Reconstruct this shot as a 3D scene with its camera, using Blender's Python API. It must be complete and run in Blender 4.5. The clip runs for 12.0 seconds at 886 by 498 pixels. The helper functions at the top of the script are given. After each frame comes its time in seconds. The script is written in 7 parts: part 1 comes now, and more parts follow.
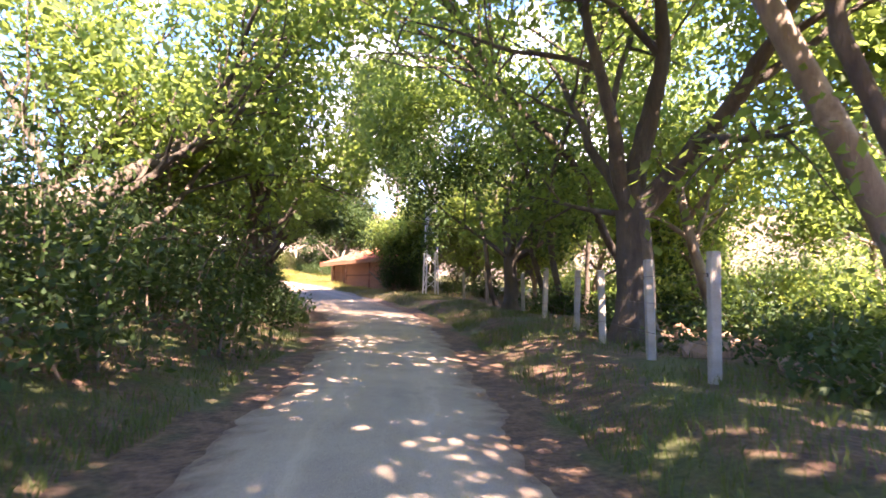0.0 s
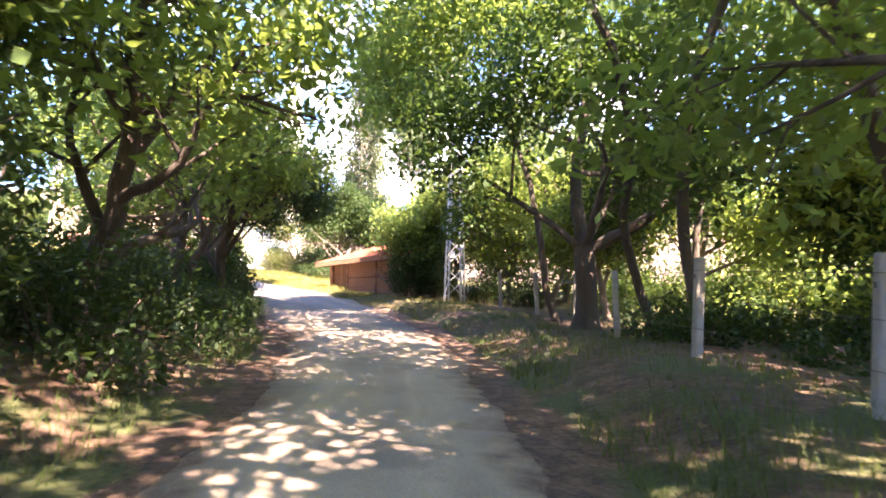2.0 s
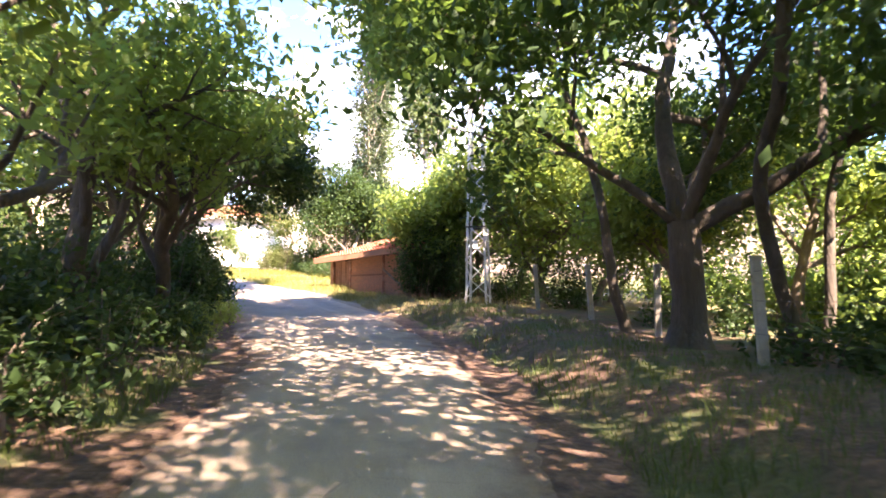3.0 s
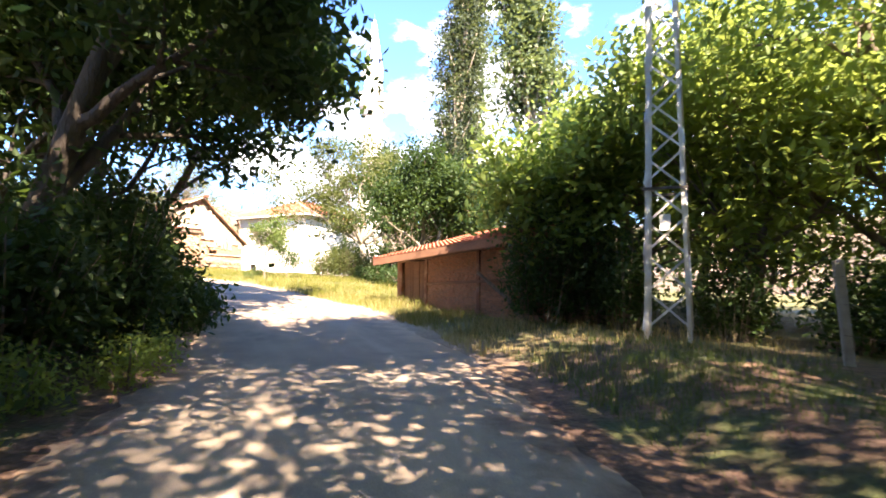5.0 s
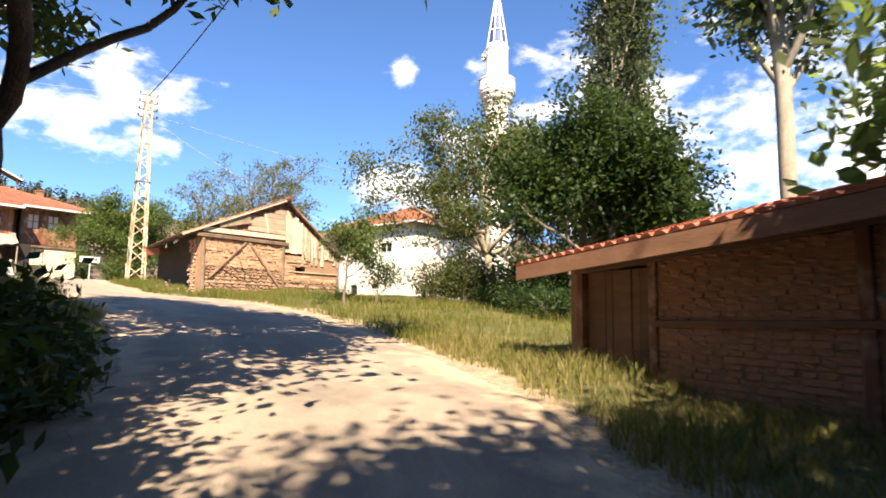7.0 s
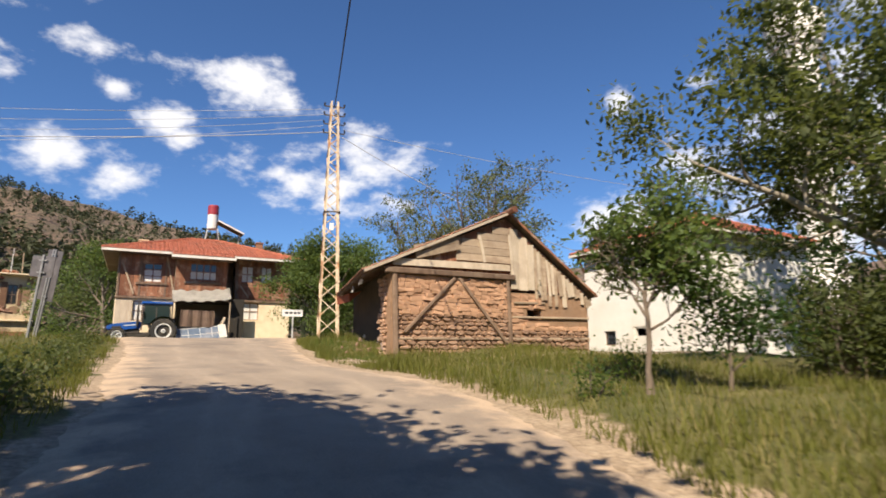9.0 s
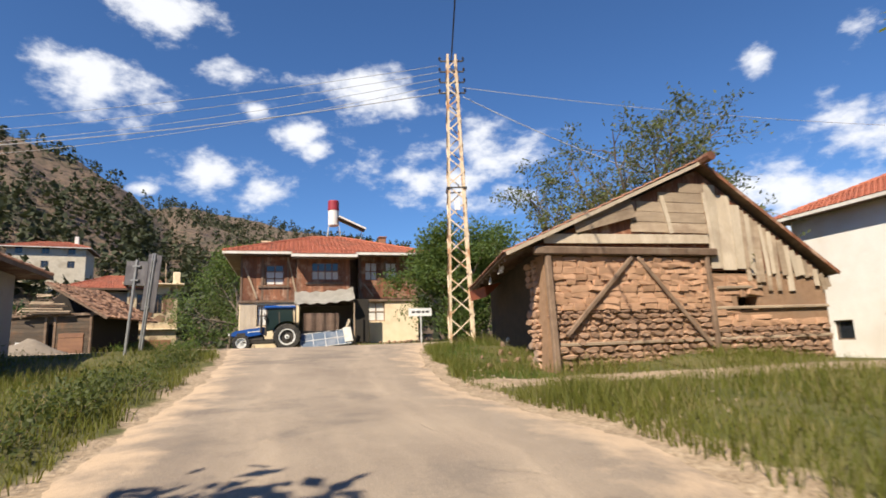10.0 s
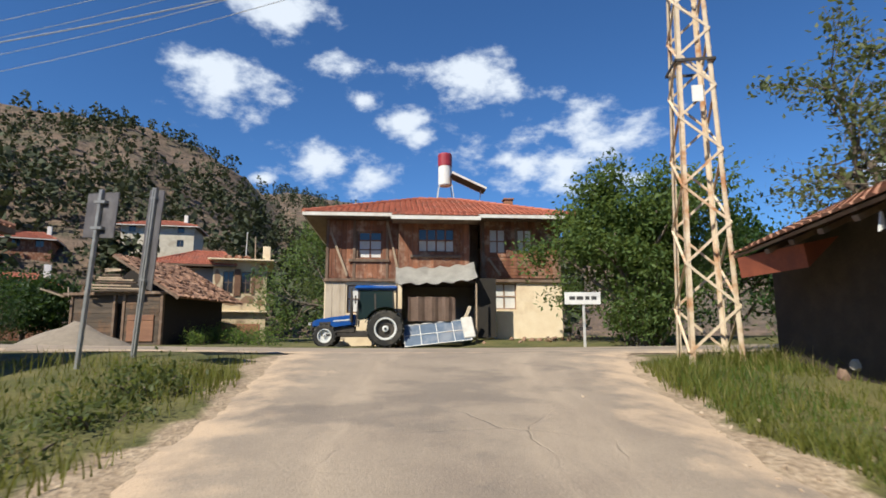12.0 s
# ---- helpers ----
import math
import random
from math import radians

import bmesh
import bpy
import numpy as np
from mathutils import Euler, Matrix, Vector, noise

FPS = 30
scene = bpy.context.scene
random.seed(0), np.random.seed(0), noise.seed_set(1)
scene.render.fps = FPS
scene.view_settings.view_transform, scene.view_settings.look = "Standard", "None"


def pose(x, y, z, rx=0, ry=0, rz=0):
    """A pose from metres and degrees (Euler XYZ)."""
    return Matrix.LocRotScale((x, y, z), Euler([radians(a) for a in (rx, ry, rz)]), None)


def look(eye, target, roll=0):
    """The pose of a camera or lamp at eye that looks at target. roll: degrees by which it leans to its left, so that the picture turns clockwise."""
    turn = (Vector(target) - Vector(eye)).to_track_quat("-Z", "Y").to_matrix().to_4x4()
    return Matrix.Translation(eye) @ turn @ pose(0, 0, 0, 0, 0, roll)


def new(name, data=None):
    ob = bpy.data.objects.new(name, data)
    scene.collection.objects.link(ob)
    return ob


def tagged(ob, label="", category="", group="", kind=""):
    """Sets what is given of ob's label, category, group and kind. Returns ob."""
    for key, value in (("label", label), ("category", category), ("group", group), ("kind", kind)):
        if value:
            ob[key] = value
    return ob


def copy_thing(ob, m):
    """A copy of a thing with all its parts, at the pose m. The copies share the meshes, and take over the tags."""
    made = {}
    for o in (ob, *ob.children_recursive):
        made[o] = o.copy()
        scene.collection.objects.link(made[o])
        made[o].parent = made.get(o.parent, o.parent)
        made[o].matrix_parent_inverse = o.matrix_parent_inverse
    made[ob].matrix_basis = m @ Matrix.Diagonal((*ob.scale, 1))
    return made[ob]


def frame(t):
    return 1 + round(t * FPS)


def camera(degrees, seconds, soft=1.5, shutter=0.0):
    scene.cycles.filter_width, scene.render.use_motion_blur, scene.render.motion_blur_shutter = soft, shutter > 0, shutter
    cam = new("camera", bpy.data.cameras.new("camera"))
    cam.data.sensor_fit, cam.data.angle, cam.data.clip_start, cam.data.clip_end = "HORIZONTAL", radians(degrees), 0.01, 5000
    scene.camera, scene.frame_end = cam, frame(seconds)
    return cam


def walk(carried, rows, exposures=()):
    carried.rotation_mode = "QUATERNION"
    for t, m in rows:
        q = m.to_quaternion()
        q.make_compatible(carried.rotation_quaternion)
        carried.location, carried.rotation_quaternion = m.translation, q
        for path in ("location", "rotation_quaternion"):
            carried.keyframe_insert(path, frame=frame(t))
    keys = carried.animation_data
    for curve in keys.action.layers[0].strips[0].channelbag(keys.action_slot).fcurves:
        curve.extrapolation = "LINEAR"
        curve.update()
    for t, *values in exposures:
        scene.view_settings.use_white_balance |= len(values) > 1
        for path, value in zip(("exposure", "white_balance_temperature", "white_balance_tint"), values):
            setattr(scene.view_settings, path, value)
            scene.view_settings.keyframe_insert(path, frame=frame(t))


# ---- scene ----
cam = camera(75.6, 12.0, soft=1.7, shutter=0.2)
PATH = [
    (0, (0.000, 0.000, 1.643), (-0.001, 1.997, 1.757), 0.8),
    (0.5, (-0.095, 2.309, 1.644), (-0.095, 4.306, 1.755), 0.6),
    (1, (-0.204, 4.659, 1.633), (-0.218, 6.656, 1.745), 0.4),
    (1.5, (-0.333, 7.056, 1.638), (-0.374, 9.052, 1.758), 0.3),
    (2, (-0.503, 9.603, 1.644), (-0.568, 11.598, 1.769), 0.6),
    (2.5, (-0.748, 12.278, 1.663), (-0.827, 14.273, 1.781), 0.4),
    (3, (-0.946, 15.112, 1.665), (-1.060, 17.105, 1.780), -0.3),
    (5, (-3.143, 26.530, 1.692), (-3.549, 28.482, 1.847), 0.5),
    (5.5, (-4.041, 29.407, 1.755), (-4.529, 31.340, 1.914), 1.1),
    (6, (-5.021, 32.242, 1.842), (-5.602, 34.147, 2.026), 1.3),
    (6.5, (-6.132, 34.992, 1.970), (-6.810, 36.863, 2.167), 0.9),
    (8.3, (-11.603, 44.061, 2.725), (-12.814, 45.621, 3.037), 0.8),
    (8.5, (-12.543, 45.026, 2.867), (-13.814, 46.538, 3.178), 0.2),
    (9, (-14.861, 46.915, 3.072), (-16.288, 48.269, 3.433), -0.3),
    (9.5, (-17.203, 48.589, 3.434), (-18.780, 49.772, 3.772), -1.4),
    (10, (-19.657, 49.873, 3.662), (-21.351, 50.879, 4.002), -1.9),
    (10.5, (-22.193, 50.984, 3.987), (-23.980, 51.822, 4.311), -2.4),
    (11, (-24.724, 51.861, 4.171), (-26.568, 52.576, 4.467), -2.0),
    (11.5, (-27.275, 52.453, 4.222), (-29.132, 53.127, 4.532), -1.8),
    (12, (-29.749, 52.966, 4.338), (-31.604, 53.652, 4.634), -0.1),
]
EXPOSURES = [(0.0, 3.84, 6900, 36), (1.5, 4.08, 6800, 34), (2.4, 4.12, 6800, 32), (3.2, 3.85, 6800, 27), (4.8, 3.35, 6900, 20), (6.0, 2.62, 6800, 19), (6.7, 1.98, 6950, 15), (8.3, 1.02, 6800, 12), (9.5, 0.76, 6420, 11), (10.5, 0.8, 6300, 9), (12.0, 0.6, 5880, 6)]
walk(cam, [(t, look(eye, target, roll)) for t, eye, target, roll in PATH], EXPOSURES)

# ---- sky, sun ----
SUN_DIR = Vector((0.52 * math.cos(radians(46)), -0.854 * math.cos(radians(46)), math.sin(radians(46)))).normalized()
sun = new("sun", bpy.data.lights.new("sun", "SUN"))
sun.data.energy, sun.data.angle, sun.data.color = 5.0, radians(0.53), (1.0, 0.865, 0.67)
sun.matrix_world = look(SUN_DIR * 200, (0, 0, 0))

world = bpy.data.worlds.new("sky")
scene.world = world
world.use_nodes = True
wn, wl = world.node_tree.nodes, world.node_tree.links
wn.clear()


def wnode(kind):
    return wn.new(kind)


def wmath(op, a, b=None):
    n = wnode("ShaderNodeMath")
    n.operation = op
    for i, v in enumerate((a, b)):
        if v is None:
            continue
        if isinstance(v, (int, float)):
            n.inputs[i].default_value = v
        else:
            wl.new(v, n.inputs[i])
    return n.outputs[0]


def wdot(vec, other):
    n = wnode("ShaderNodeVectorMath")
    n.operation = "DOT_PRODUCT"
    wl.new(vec, n.inputs[0])
    n.inputs[1].default_value = other
    return n.outputs["Value"]


tex = wnode("ShaderNodeTexCoord").outputs["Generated"]
sky = wnode("ShaderNodeTexSky")
sky.sky_type, sky.sun_disc = "NISHITA", False
sky.sun_elevation, sky.sun_rotation, sky.altitude, sky.air_density, sky.dust_density, sky.ozone_density = radians(46), radians(148.7), 900, 1.0, 0.3, 3.0

# clouds: azimuth (degrees to the left of +y), elevation, half width, half height
CLOUDS = [
    (91.3, 22.9, 4.2, 2.1), (93.6, 24.6, 3.0, 1.2), (86.6, 30.0, 3.7, 1.9), (79.7, 25.7, 3.0, 1.1), (77.7, 23.1, 1.6, 0.9),
    (66.2, 25.4, 4.6, 2.2), (62.4, 23.6, 2.8, 1.7), (81.6, 16.8, 4.2, 1.7), (77.4, 15.6, 2.8, 1.7), (74.0, 21.0, 2.2, 1.3),
    (67.2, 18.2, 2.9, 2.1), (71.5, 19.8, 1.6, 0.9), (60.0, 16.8, 6.4, 2.3),
    (54.0, 18.6, 4.0, 2.4), (52.0, 15.0, 3.2, 1.4), (28.0, 23.7, 1.4, 1.0),
    (87.4, 14.8, 1.2, 0.5), 
    # the last three stand in for overexposed sky low ahead
    (31.3, 12.5, 3.4, 1.9), (23.8, 10.5, 2.6, 1.2), (6.0, 14.0, 11.0, 10.0), (20.0, 11.0, 8.0, 6.0), (-12.0, 15.0, 12.0, 8.0),
]
density = None
for az, el, rx, ry in CLOUDS:
    a, e, rx, ry = radians(az), radians(el), rx * 1.32, ry * 1.36
    c = Vector((-math.sin(a) * math.cos(e), math.cos(a) * math.cos(e), math.sin(e)))
    r = Vector((math.cos(a), math.sin(a), 0))
    u = r.cross(c)
    x, y = wdot(tex, r / math.sin(radians(rx))), wdot(tex, u / math.sin(radians(ry)))
    d = wmath("SQRT", wmath("ADD", wmath("MULTIPLY", x, x), wmath("MULTIPLY", y, y)))
    d = wmath("ADD", d, wmath("MULTIPLY", wmath("LESS_THAN", wdot(tex, c), 0.0), 50.0))
    d = wmath("SUBTRACT", 1.0, d)
    density = d if density is None else wmath("MAXIMUM", density, d)
mapping = wnode("ShaderNodeMapping")
mapping.inputs["Scale"].default_value = (1, 1, 1.8)
wl.new(tex, mapping.inputs["Vector"])
puff = wnode("ShaderNodeTexNoise")
puff.inputs["Scale"].default_value, puff.inputs["Detail"].default_value, puff.inputs["Roughness"].default_value = 10.0, 8.0, 0.6
wl.new(mapping.outputs[0], puff.inputs["Vector"])
density = wmath("ADD", wmath("MULTIPLY", wmath("MAXIMUM", density, -1.0), 0.85), wmath("MULTIPLY", wmath("SUBTRACT", puff.outputs["Fac"], 0.51), 3.4))
ramp = wnode("ShaderNodeMapRange")
ramp.interpolation_type = "SMOOTHSTEP"
ramp.inputs["From Min"].default_value, ramp.inputs["From Max"].default_value = -0.02, 0.8
ramp.inputs["To Max"].default_value = 0.94
wl.new(density, ramp.inputs["Value"])
blue = wnode("ShaderNodeMix")
blue.data_type, blue.blend_type = "RGBA", "MULTIPLY"
blue.inputs["Factor"].default_value = 1.0
wl.new(sky.outputs[0], blue.inputs["A"])
blue.inputs["B"].default_value = (0.68, 0.95, 1.24, 1)
mix = wnode("ShaderNodeMix")
mix.data_type = "RGBA"
wl.new(ramp.outputs[0], mix.inputs["Factor"])
wl.new(blue.outputs["Result"], mix.inputs["A"])
mix.inputs["B"].default_value = (9.9, 9.9, 10.1, 1)
back = wnode("ShaderNodeBackground")
wl.new(mix.outputs["Result"], back.inputs["Color"])
back.inputs["Strength"].default_value = 0.062
out = wnode("ShaderNodeOutputWorld")
wl.new(back.outputs[0], out.inputs["Surface"])


# ---- materials ----
def surface(name, low, high, scale=6.0, rough=0.85, bump=0.3, fine=60.0, stain=None, stain_scale=0.7, stain_amount=0.5,
            stretch=(1, 1, 1), vary=0.0, metal=0.0, bump_distance=0.02, island=0.0):
    """A material with a coarse and a fine noise, blotches of stain and fine relief, in object metres."""
    m = bpy.data.materials.new(name)
    m.use_nodes = True
    n, l = m.node_tree.nodes, m.node_tree.links
    bsdf = n["Principled BSDF"]
    bsdf.inputs["Roughness"].default_value, bsdf.inputs["Metallic"].default_value = rough, metal
    co = n.new("ShaderNodeTexCoord").outputs["Object"]
    mp = n.new("ShaderNodeMapping")
    mp.inputs["Scale"].default_value = stretch
    l.new(co, mp.inputs["Vector"])

    def noise_at(s, detail=6.0, roughness=0.6, stretched=True):
        t = n.new("ShaderNodeTexNoise")
        t.inputs["Scale"].default_value, t.inputs["Detail"].default_value, t.inputs["Roughness"].default_value = s, detail, roughness
        l.new(mp.outputs[0] if stretched else co, t.inputs["Vector"])
        return t.outputs["Fac"]

    def mixed(fac, a, b, kind="MIX"):
        x = n.new("ShaderNodeMix")
        x.data_type, x.blend_type = "RGBA", kind
        for v, s in ((fac, "Factor"), (a, "A"), (b, "B")):
            if isinstance(v, (int, float)):
                x.inputs[s].default_value = v
            elif isinstance(v, tuple):
                x.inputs[s].default_value = (*v, 1)
            else:
                l.new(v, x.inputs[s])
        return x.outputs["Result"]

    def ranged(v, a, b, lo=0.0, hi=1.0):
        x = n.new("ShaderNodeMapRange")
        for s, val in (("From Min", a), ("From Max", b), ("To Min", lo), ("To Max", hi)):
            x.inputs[s].default_value = val
        l.new(v, x.inputs["Value"])
        return x.outputs[0]

    coarse, grain = noise_at(scale), noise_at(fine, 4.0)
    colour = mixed(ranged(coarse, 0.32, 0.68), low, high)
    colour = mixed(ranged(grain, 0.3, 0.7, 0.0, 0.35), colour, tuple(c * 0.55 for c in low))
    if stain:
        colour = mixed(ranged(noise_at(stain_scale, 7.0, 0.65, False), 0.5, 0.64, 0.0, stain_amount), colour, stain)
    if vary:
        info = n.new("ShaderNodeObjectInfo").outputs["Random"]
        colour = mixed(ranged(info, 0, 1, 0.0, vary), colour, tuple(c * 0.42 for c in low))
    if island:
        geo = n.new("ShaderNodeNewGeometry").outputs["Random Per Island"]
        colour = mixed(ranged(geo, 0, 1, 0.0, island), colour, tuple(c * 0.42 for c in low))
    l.new(colour, bsdf.inputs["Base Color"])
    l.new(ranged(coarse, 0.3, 0.7, max(rough - 0.1, 0.05), min(rough + 0.08, 1.0)), bsdf.inputs["Roughness"])
    if bump:
        b = n.new("ShaderNodeBump")
        b.inputs["Strength"].default_value, b.inputs["Distance"].default_value = bump, bump_distance
        l.new(mixed(0.5, coarse, grain), b.inputs["Height"])
        l.new(b.outputs[0], bsdf.inputs["Normal"])
    return m


def leaf_material(name, dark, light, through_light, share=0.42, gloss=0.6):
    """Leaves: a glossy upper side and light shining through."""
    m = bpy.data.materials.new(name)
    m.use_nodes = True
    n, l = m.node_tree.nodes, m.node_tree.links
    bsdf, outp = n["Principled BSDF"], n["Material Output"]
    geo = n.new("ShaderNodeNewGeometry").outputs["Random Per Island"]
    mixc = n.new("ShaderNodeMix")
    mixc.data_type = "RGBA"
    mixc.inputs["A"].default_value, mixc.inputs["B"].default_value = (*dark, 1), (*light, 1)
    l.new(geo, mixc.inputs["Factor"])
    co = n.new("ShaderNodeTexCoord").outputs["Object"]
    big = n.new("ShaderNodeTexNoise")
    big.inputs["Scale"].default_value = 0.6
    l.new(co, big.inputs["Vector"])
    tint = n.new("ShaderNodeMix")
    tint.data_type, tint.blend_type = "RGBA", "MULTIPLY"
    tint.inputs["B"].default_value = (0.6, 0.72, 0.7, 1)
    l.new(big.outputs["Fac"], tint.inputs["Factor"])
    l.new(mixc.outputs["Result"], tint.inputs["A"])
    l.new(tint.outputs["Result"], bsdf.inputs["Base Color"])
    bsdf.inputs["Roughness"].default_value, bsdf.inputs["Specular IOR Level"].default_value = gloss, 0.28
    tr = n.new("ShaderNodeBsdfTranslucent")
    tr.inputs["Color"].default_value = (*through_light, 1)
    ms = n.new("ShaderNodeMixShader")
    ms.inputs[0].default_value = share
    l.new(bsdf.outputs[0], ms.inputs[1])
    l.new(tr.outputs[0], ms.inputs[2])
    l.new(ms.outputs[0], outp.inputs["Surface"])
    return m


def glass_material(name, colour, rough=0.06):
    m = bpy.data.materials.new(name)
    m.use_nodes = True
    b = m.node_tree.nodes["Principled BSDF"]
    b.inputs["Base Color"].default_value, b.inputs["Roughness"].default_value = (*colour, 1), rough
    b.inputs["Specular IOR Level"].default_value = 0.8
    return m


GRAVEL = surface("pale_gravel", (0.36, 0.28, 0.20), (0.50, 0.40, 0.30), 3.0, 0.95, 0.6, 40, (0.30, 0.22, 0.15), 0.8, 0.5)
SANDHEAP = surface("grey_sand", (0.20, 0.165, 0.125), (0.28, 0.235, 0.185), 3.0, 0.95, 0.5, 50)
PLASTER_CREAM = surface("cream_plaster", (0.78, 0.63, 0.43), (0.86, 0.73, 0.53), 2.5, 0.9, 0.2, 40, (0.50, 0.36, 0.22), 0.6, 0.55)
PLASTER_WHITE = surface("whitewash", (0.78, 0.76, 0.72), (0.86, 0.845, 0.815), 2.0, 0.9, 0.25, 30, (0.55, 0.47, 0.38), 0.5, 0.4)
PLASTER_PALE = surface("stained_pale_plaster", (0.50, 0.45, 0.36), (0.62, 0.56, 0.46), 2.0, 0.9, 0.25, 30, (0.30, 0.25, 0.19), 0.4, 0.6)
PLASTER_OLD = surface("peeling_plaster", (0.58, 0.47, 0.30), (0.70, 0.58, 0.40), 1.6, 0.92, 0.3, 30, (0.26, 0.18, 0.12), 0.8, 0.85)
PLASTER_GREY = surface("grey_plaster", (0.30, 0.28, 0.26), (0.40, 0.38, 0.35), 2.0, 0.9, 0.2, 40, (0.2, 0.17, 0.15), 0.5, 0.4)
TIMBER_DARK = surface("dark_weathered_timber", (0.15, 0.053, 0.028), (0.41, 0.18, 0.095), 5.0, 0.85, 0.5, 50, (0.54, 0.38, 0.27), 1.9, 0.75, (1, 1, 0.12), 0.55)
TIMBER_BEAM = surface("old_brown_beam", (0.12, 0.075, 0.05), (0.24, 0.16, 0.11), 6.0, 0.88, 0.5, 50, (0.30, 0.24, 0.18), 1.5, 0.5, (1, 0.3, 0.3), 0.3)
TIMBER_GREY = surface("silvered_planks", (0.34, 0.255, 0.175), (0.56, 0.44, 0.32), 5.0, 0.9, 0.5, 45, (0.20, 0.13, 0.09), 1.0, 0.5, (0.15, 1, 1), 0.55)
TIMBER_WORN = surface("worn_grey_brown_timber", (0.21, 0.14, 0.095), (0.40, 0.28, 0.195), 5.0, 0.9, 0.6, 45, (0.14, 0.085, 0.055), 1.6, 0.6, (1, 0.3, 0.3), 0.4)
TIMBER_HUT = surface("dark_old_planks", (0.065, 0.048, 0.036), (0.15, 0.112, 0.08), 5.0, 0.9, 0.5, 45, (0.30, 0.14, 0.06), 0.8, 0.4, (0.15, 1, 1), 0.6)
TIMBER_FASCIA = surface("brown_fascia", (0.20, 0.095, 0.055), (0.30, 0.155, 0.09), 5.0, 0.85, 0.4, 45, (0.16, 0.09, 0.06), 1.0, 0.5, (0.2, 1, 1), 0.3)
# timber coloured nearly black for walls that lie in shade
TIMBER_SHADED = surface("shade_black_timber", (0.014, 0.010, 0.008), (0.034, 0.024, 0.018), 5.0, 0.9, 0.4, 45, stretch=(1, 1, 0.15), vary=0.4)
TIMBER_PALE = surface("bleached_boards", (0.56, 0.46, 0.34), (0.72, 0.62, 0.49), 4.0, 0.9, 0.4, 45, (0.30, 0.22, 0.16), 1.0, 0.4, (1, 1, 0.15), 0.4)
TIMBER_SHED = surface("shed_boards", (0.14, 0.07, 0.04), (0.24, 0.13, 0.075), 5.0, 0.85, 0.4, 45, (0.10, 0.05, 0.03), 1.0, 0.5, (0.2, 1, 1), 0.35)
WHITE_PAINT = surface("white_trim_paint", (0.66, 0.63, 0.58), (0.78, 0.76, 0.72), 4.0, 0.7, 0.15, 40, (0.45, 0.36, 0.28), 1.5, 0.45)
TILE_RED = surface("red_clay_tile", (0.36, 0.105, 0.06), (0.50, 0.175, 0.10), 3.0, 0.85, 0.3, 40, (0.20, 0.10, 0.07), 0.8, 0.6, island=0.4)
TILE_OLD = surface("old_clay_tile", (0.28, 0.12, 0.07), (0.44, 0.24, 0.15), 3.0, 0.9, 0.3, 40, (0.18, 0.12, 0.09), 0.8, 0.7, island=0.5)
TILE_JUMBLE = surface("broken_clay_tile", (0.22, 0.10, 0.06), (0.52, 0.33, 0.22), 3.0, 0.9, 0.3, 40, (0.16, 0.11, 0.08), 0.8, 0.6, island=0.75)
STONE = surface("field_stone", (0.33, 0.195, 0.125), (0.56, 0.36, 0.235), 6.0, 0.9, 0.5, 45, (0.30, 0.27, 0.24), 1.2, 0.5, vary=0.7, island=0.0)
MUDBRICK = surface("mud_brick", (0.46, 0.265, 0.16), (0.64, 0.40, 0.255), 6.0, 0.95, 0.4, 45, (0.30, 0.19, 0.12), 1.5, 0.5, vary=0.32)
MUD = surface("mud_mortar", (0.25, 0.15, 0.088), (0.37, 0.235, 0.145), 4.0, 0.97, 0.6, 30, (0.22, 0.15, 0.1), 1.0, 0.6)
MUD_DARK = surface("eave_shaded_mud", (0.045, 0.034, 0.026), (0.085, 0.065, 0.05), 3.0, 0.97, 0.5, 30, (0.035, 0.028, 0.022), 1.0, 0.6)
MUD_PALE = surface("pale_bare_stone", (0.42, 0.36, 0.29), (0.56, 0.49, 0.40), 6.0, 0.95, 0.4, 40)
RUST_SHEET = surface("rusty_sheet_iron", (0.20, 0.05, 0.025), (0.30, 0.085, 0.04), 4.0, 0.8, 0.2, 40)
BRICK_WALL = surface("shed_brick", (0.32, 0.15, 0.085), (0.42, 0.21, 0.12), 8.0, 0.92, 0.4, 50, (0.24, 0.13, 0.09), 1.2, 0.5, vary=0.4)
MORTAR = surface("brown_mortar", (0.22, 0.125, 0.08), (0.30, 0.18, 0.115), 6.0, 0.95, 0.4, 50)
STEEL = surface("galvanised_steel", (0.55, 0.55, 0.53), (0.68, 0.68, 0.66), 6.0, 0.55, 0.1, 60, (0.42, 0.24, 0.12), 1.0, 0.35, metal=0.35)
STEEL_RUST = surface("painted_steel_rust", (0.56, 0.44, 0.30), (0.72, 0.61, 0.46), 5.0, 0.7, 0.2, 60, (0.36, 0.15, 0.045), 1.6, 0.85)
DARK_METAL = surface("dark_iron", (0.05, 0.045, 0.04), (0.10, 0.085, 0.07), 6.0, 0.6, 0.15, 60, metal=0.4)
POST_CONC = surface("grey_concrete_post", (0.24, 0.22, 0.185), (0.36, 0.33, 0.28), 5.0, 0.92, 0.4, 60, (0.2, 0.19, 0.14), 2.0, 0.6)
BARK = surface("walnut_bark", (0.10, 0.075, 0.055), (0.21, 0.165, 0.125), 5.0, 0.95, 0.9, 25, (0.27, 0.25, 0.20), 1.0, 0.4, (1, 1, 0.25), bump_distance=0.05)
# dark bark, made darker still for trunks that stand in shade
BARK_DARK = surface("dark_bark", (0.045, 0.035, 0.028), (0.10, 0.08, 0.06), 5.0, 0.95, 0.9, 25, (0.15, 0.13, 0.10), 1.0, 0.35, (1, 1, 0.2), bump_distance=0.14)
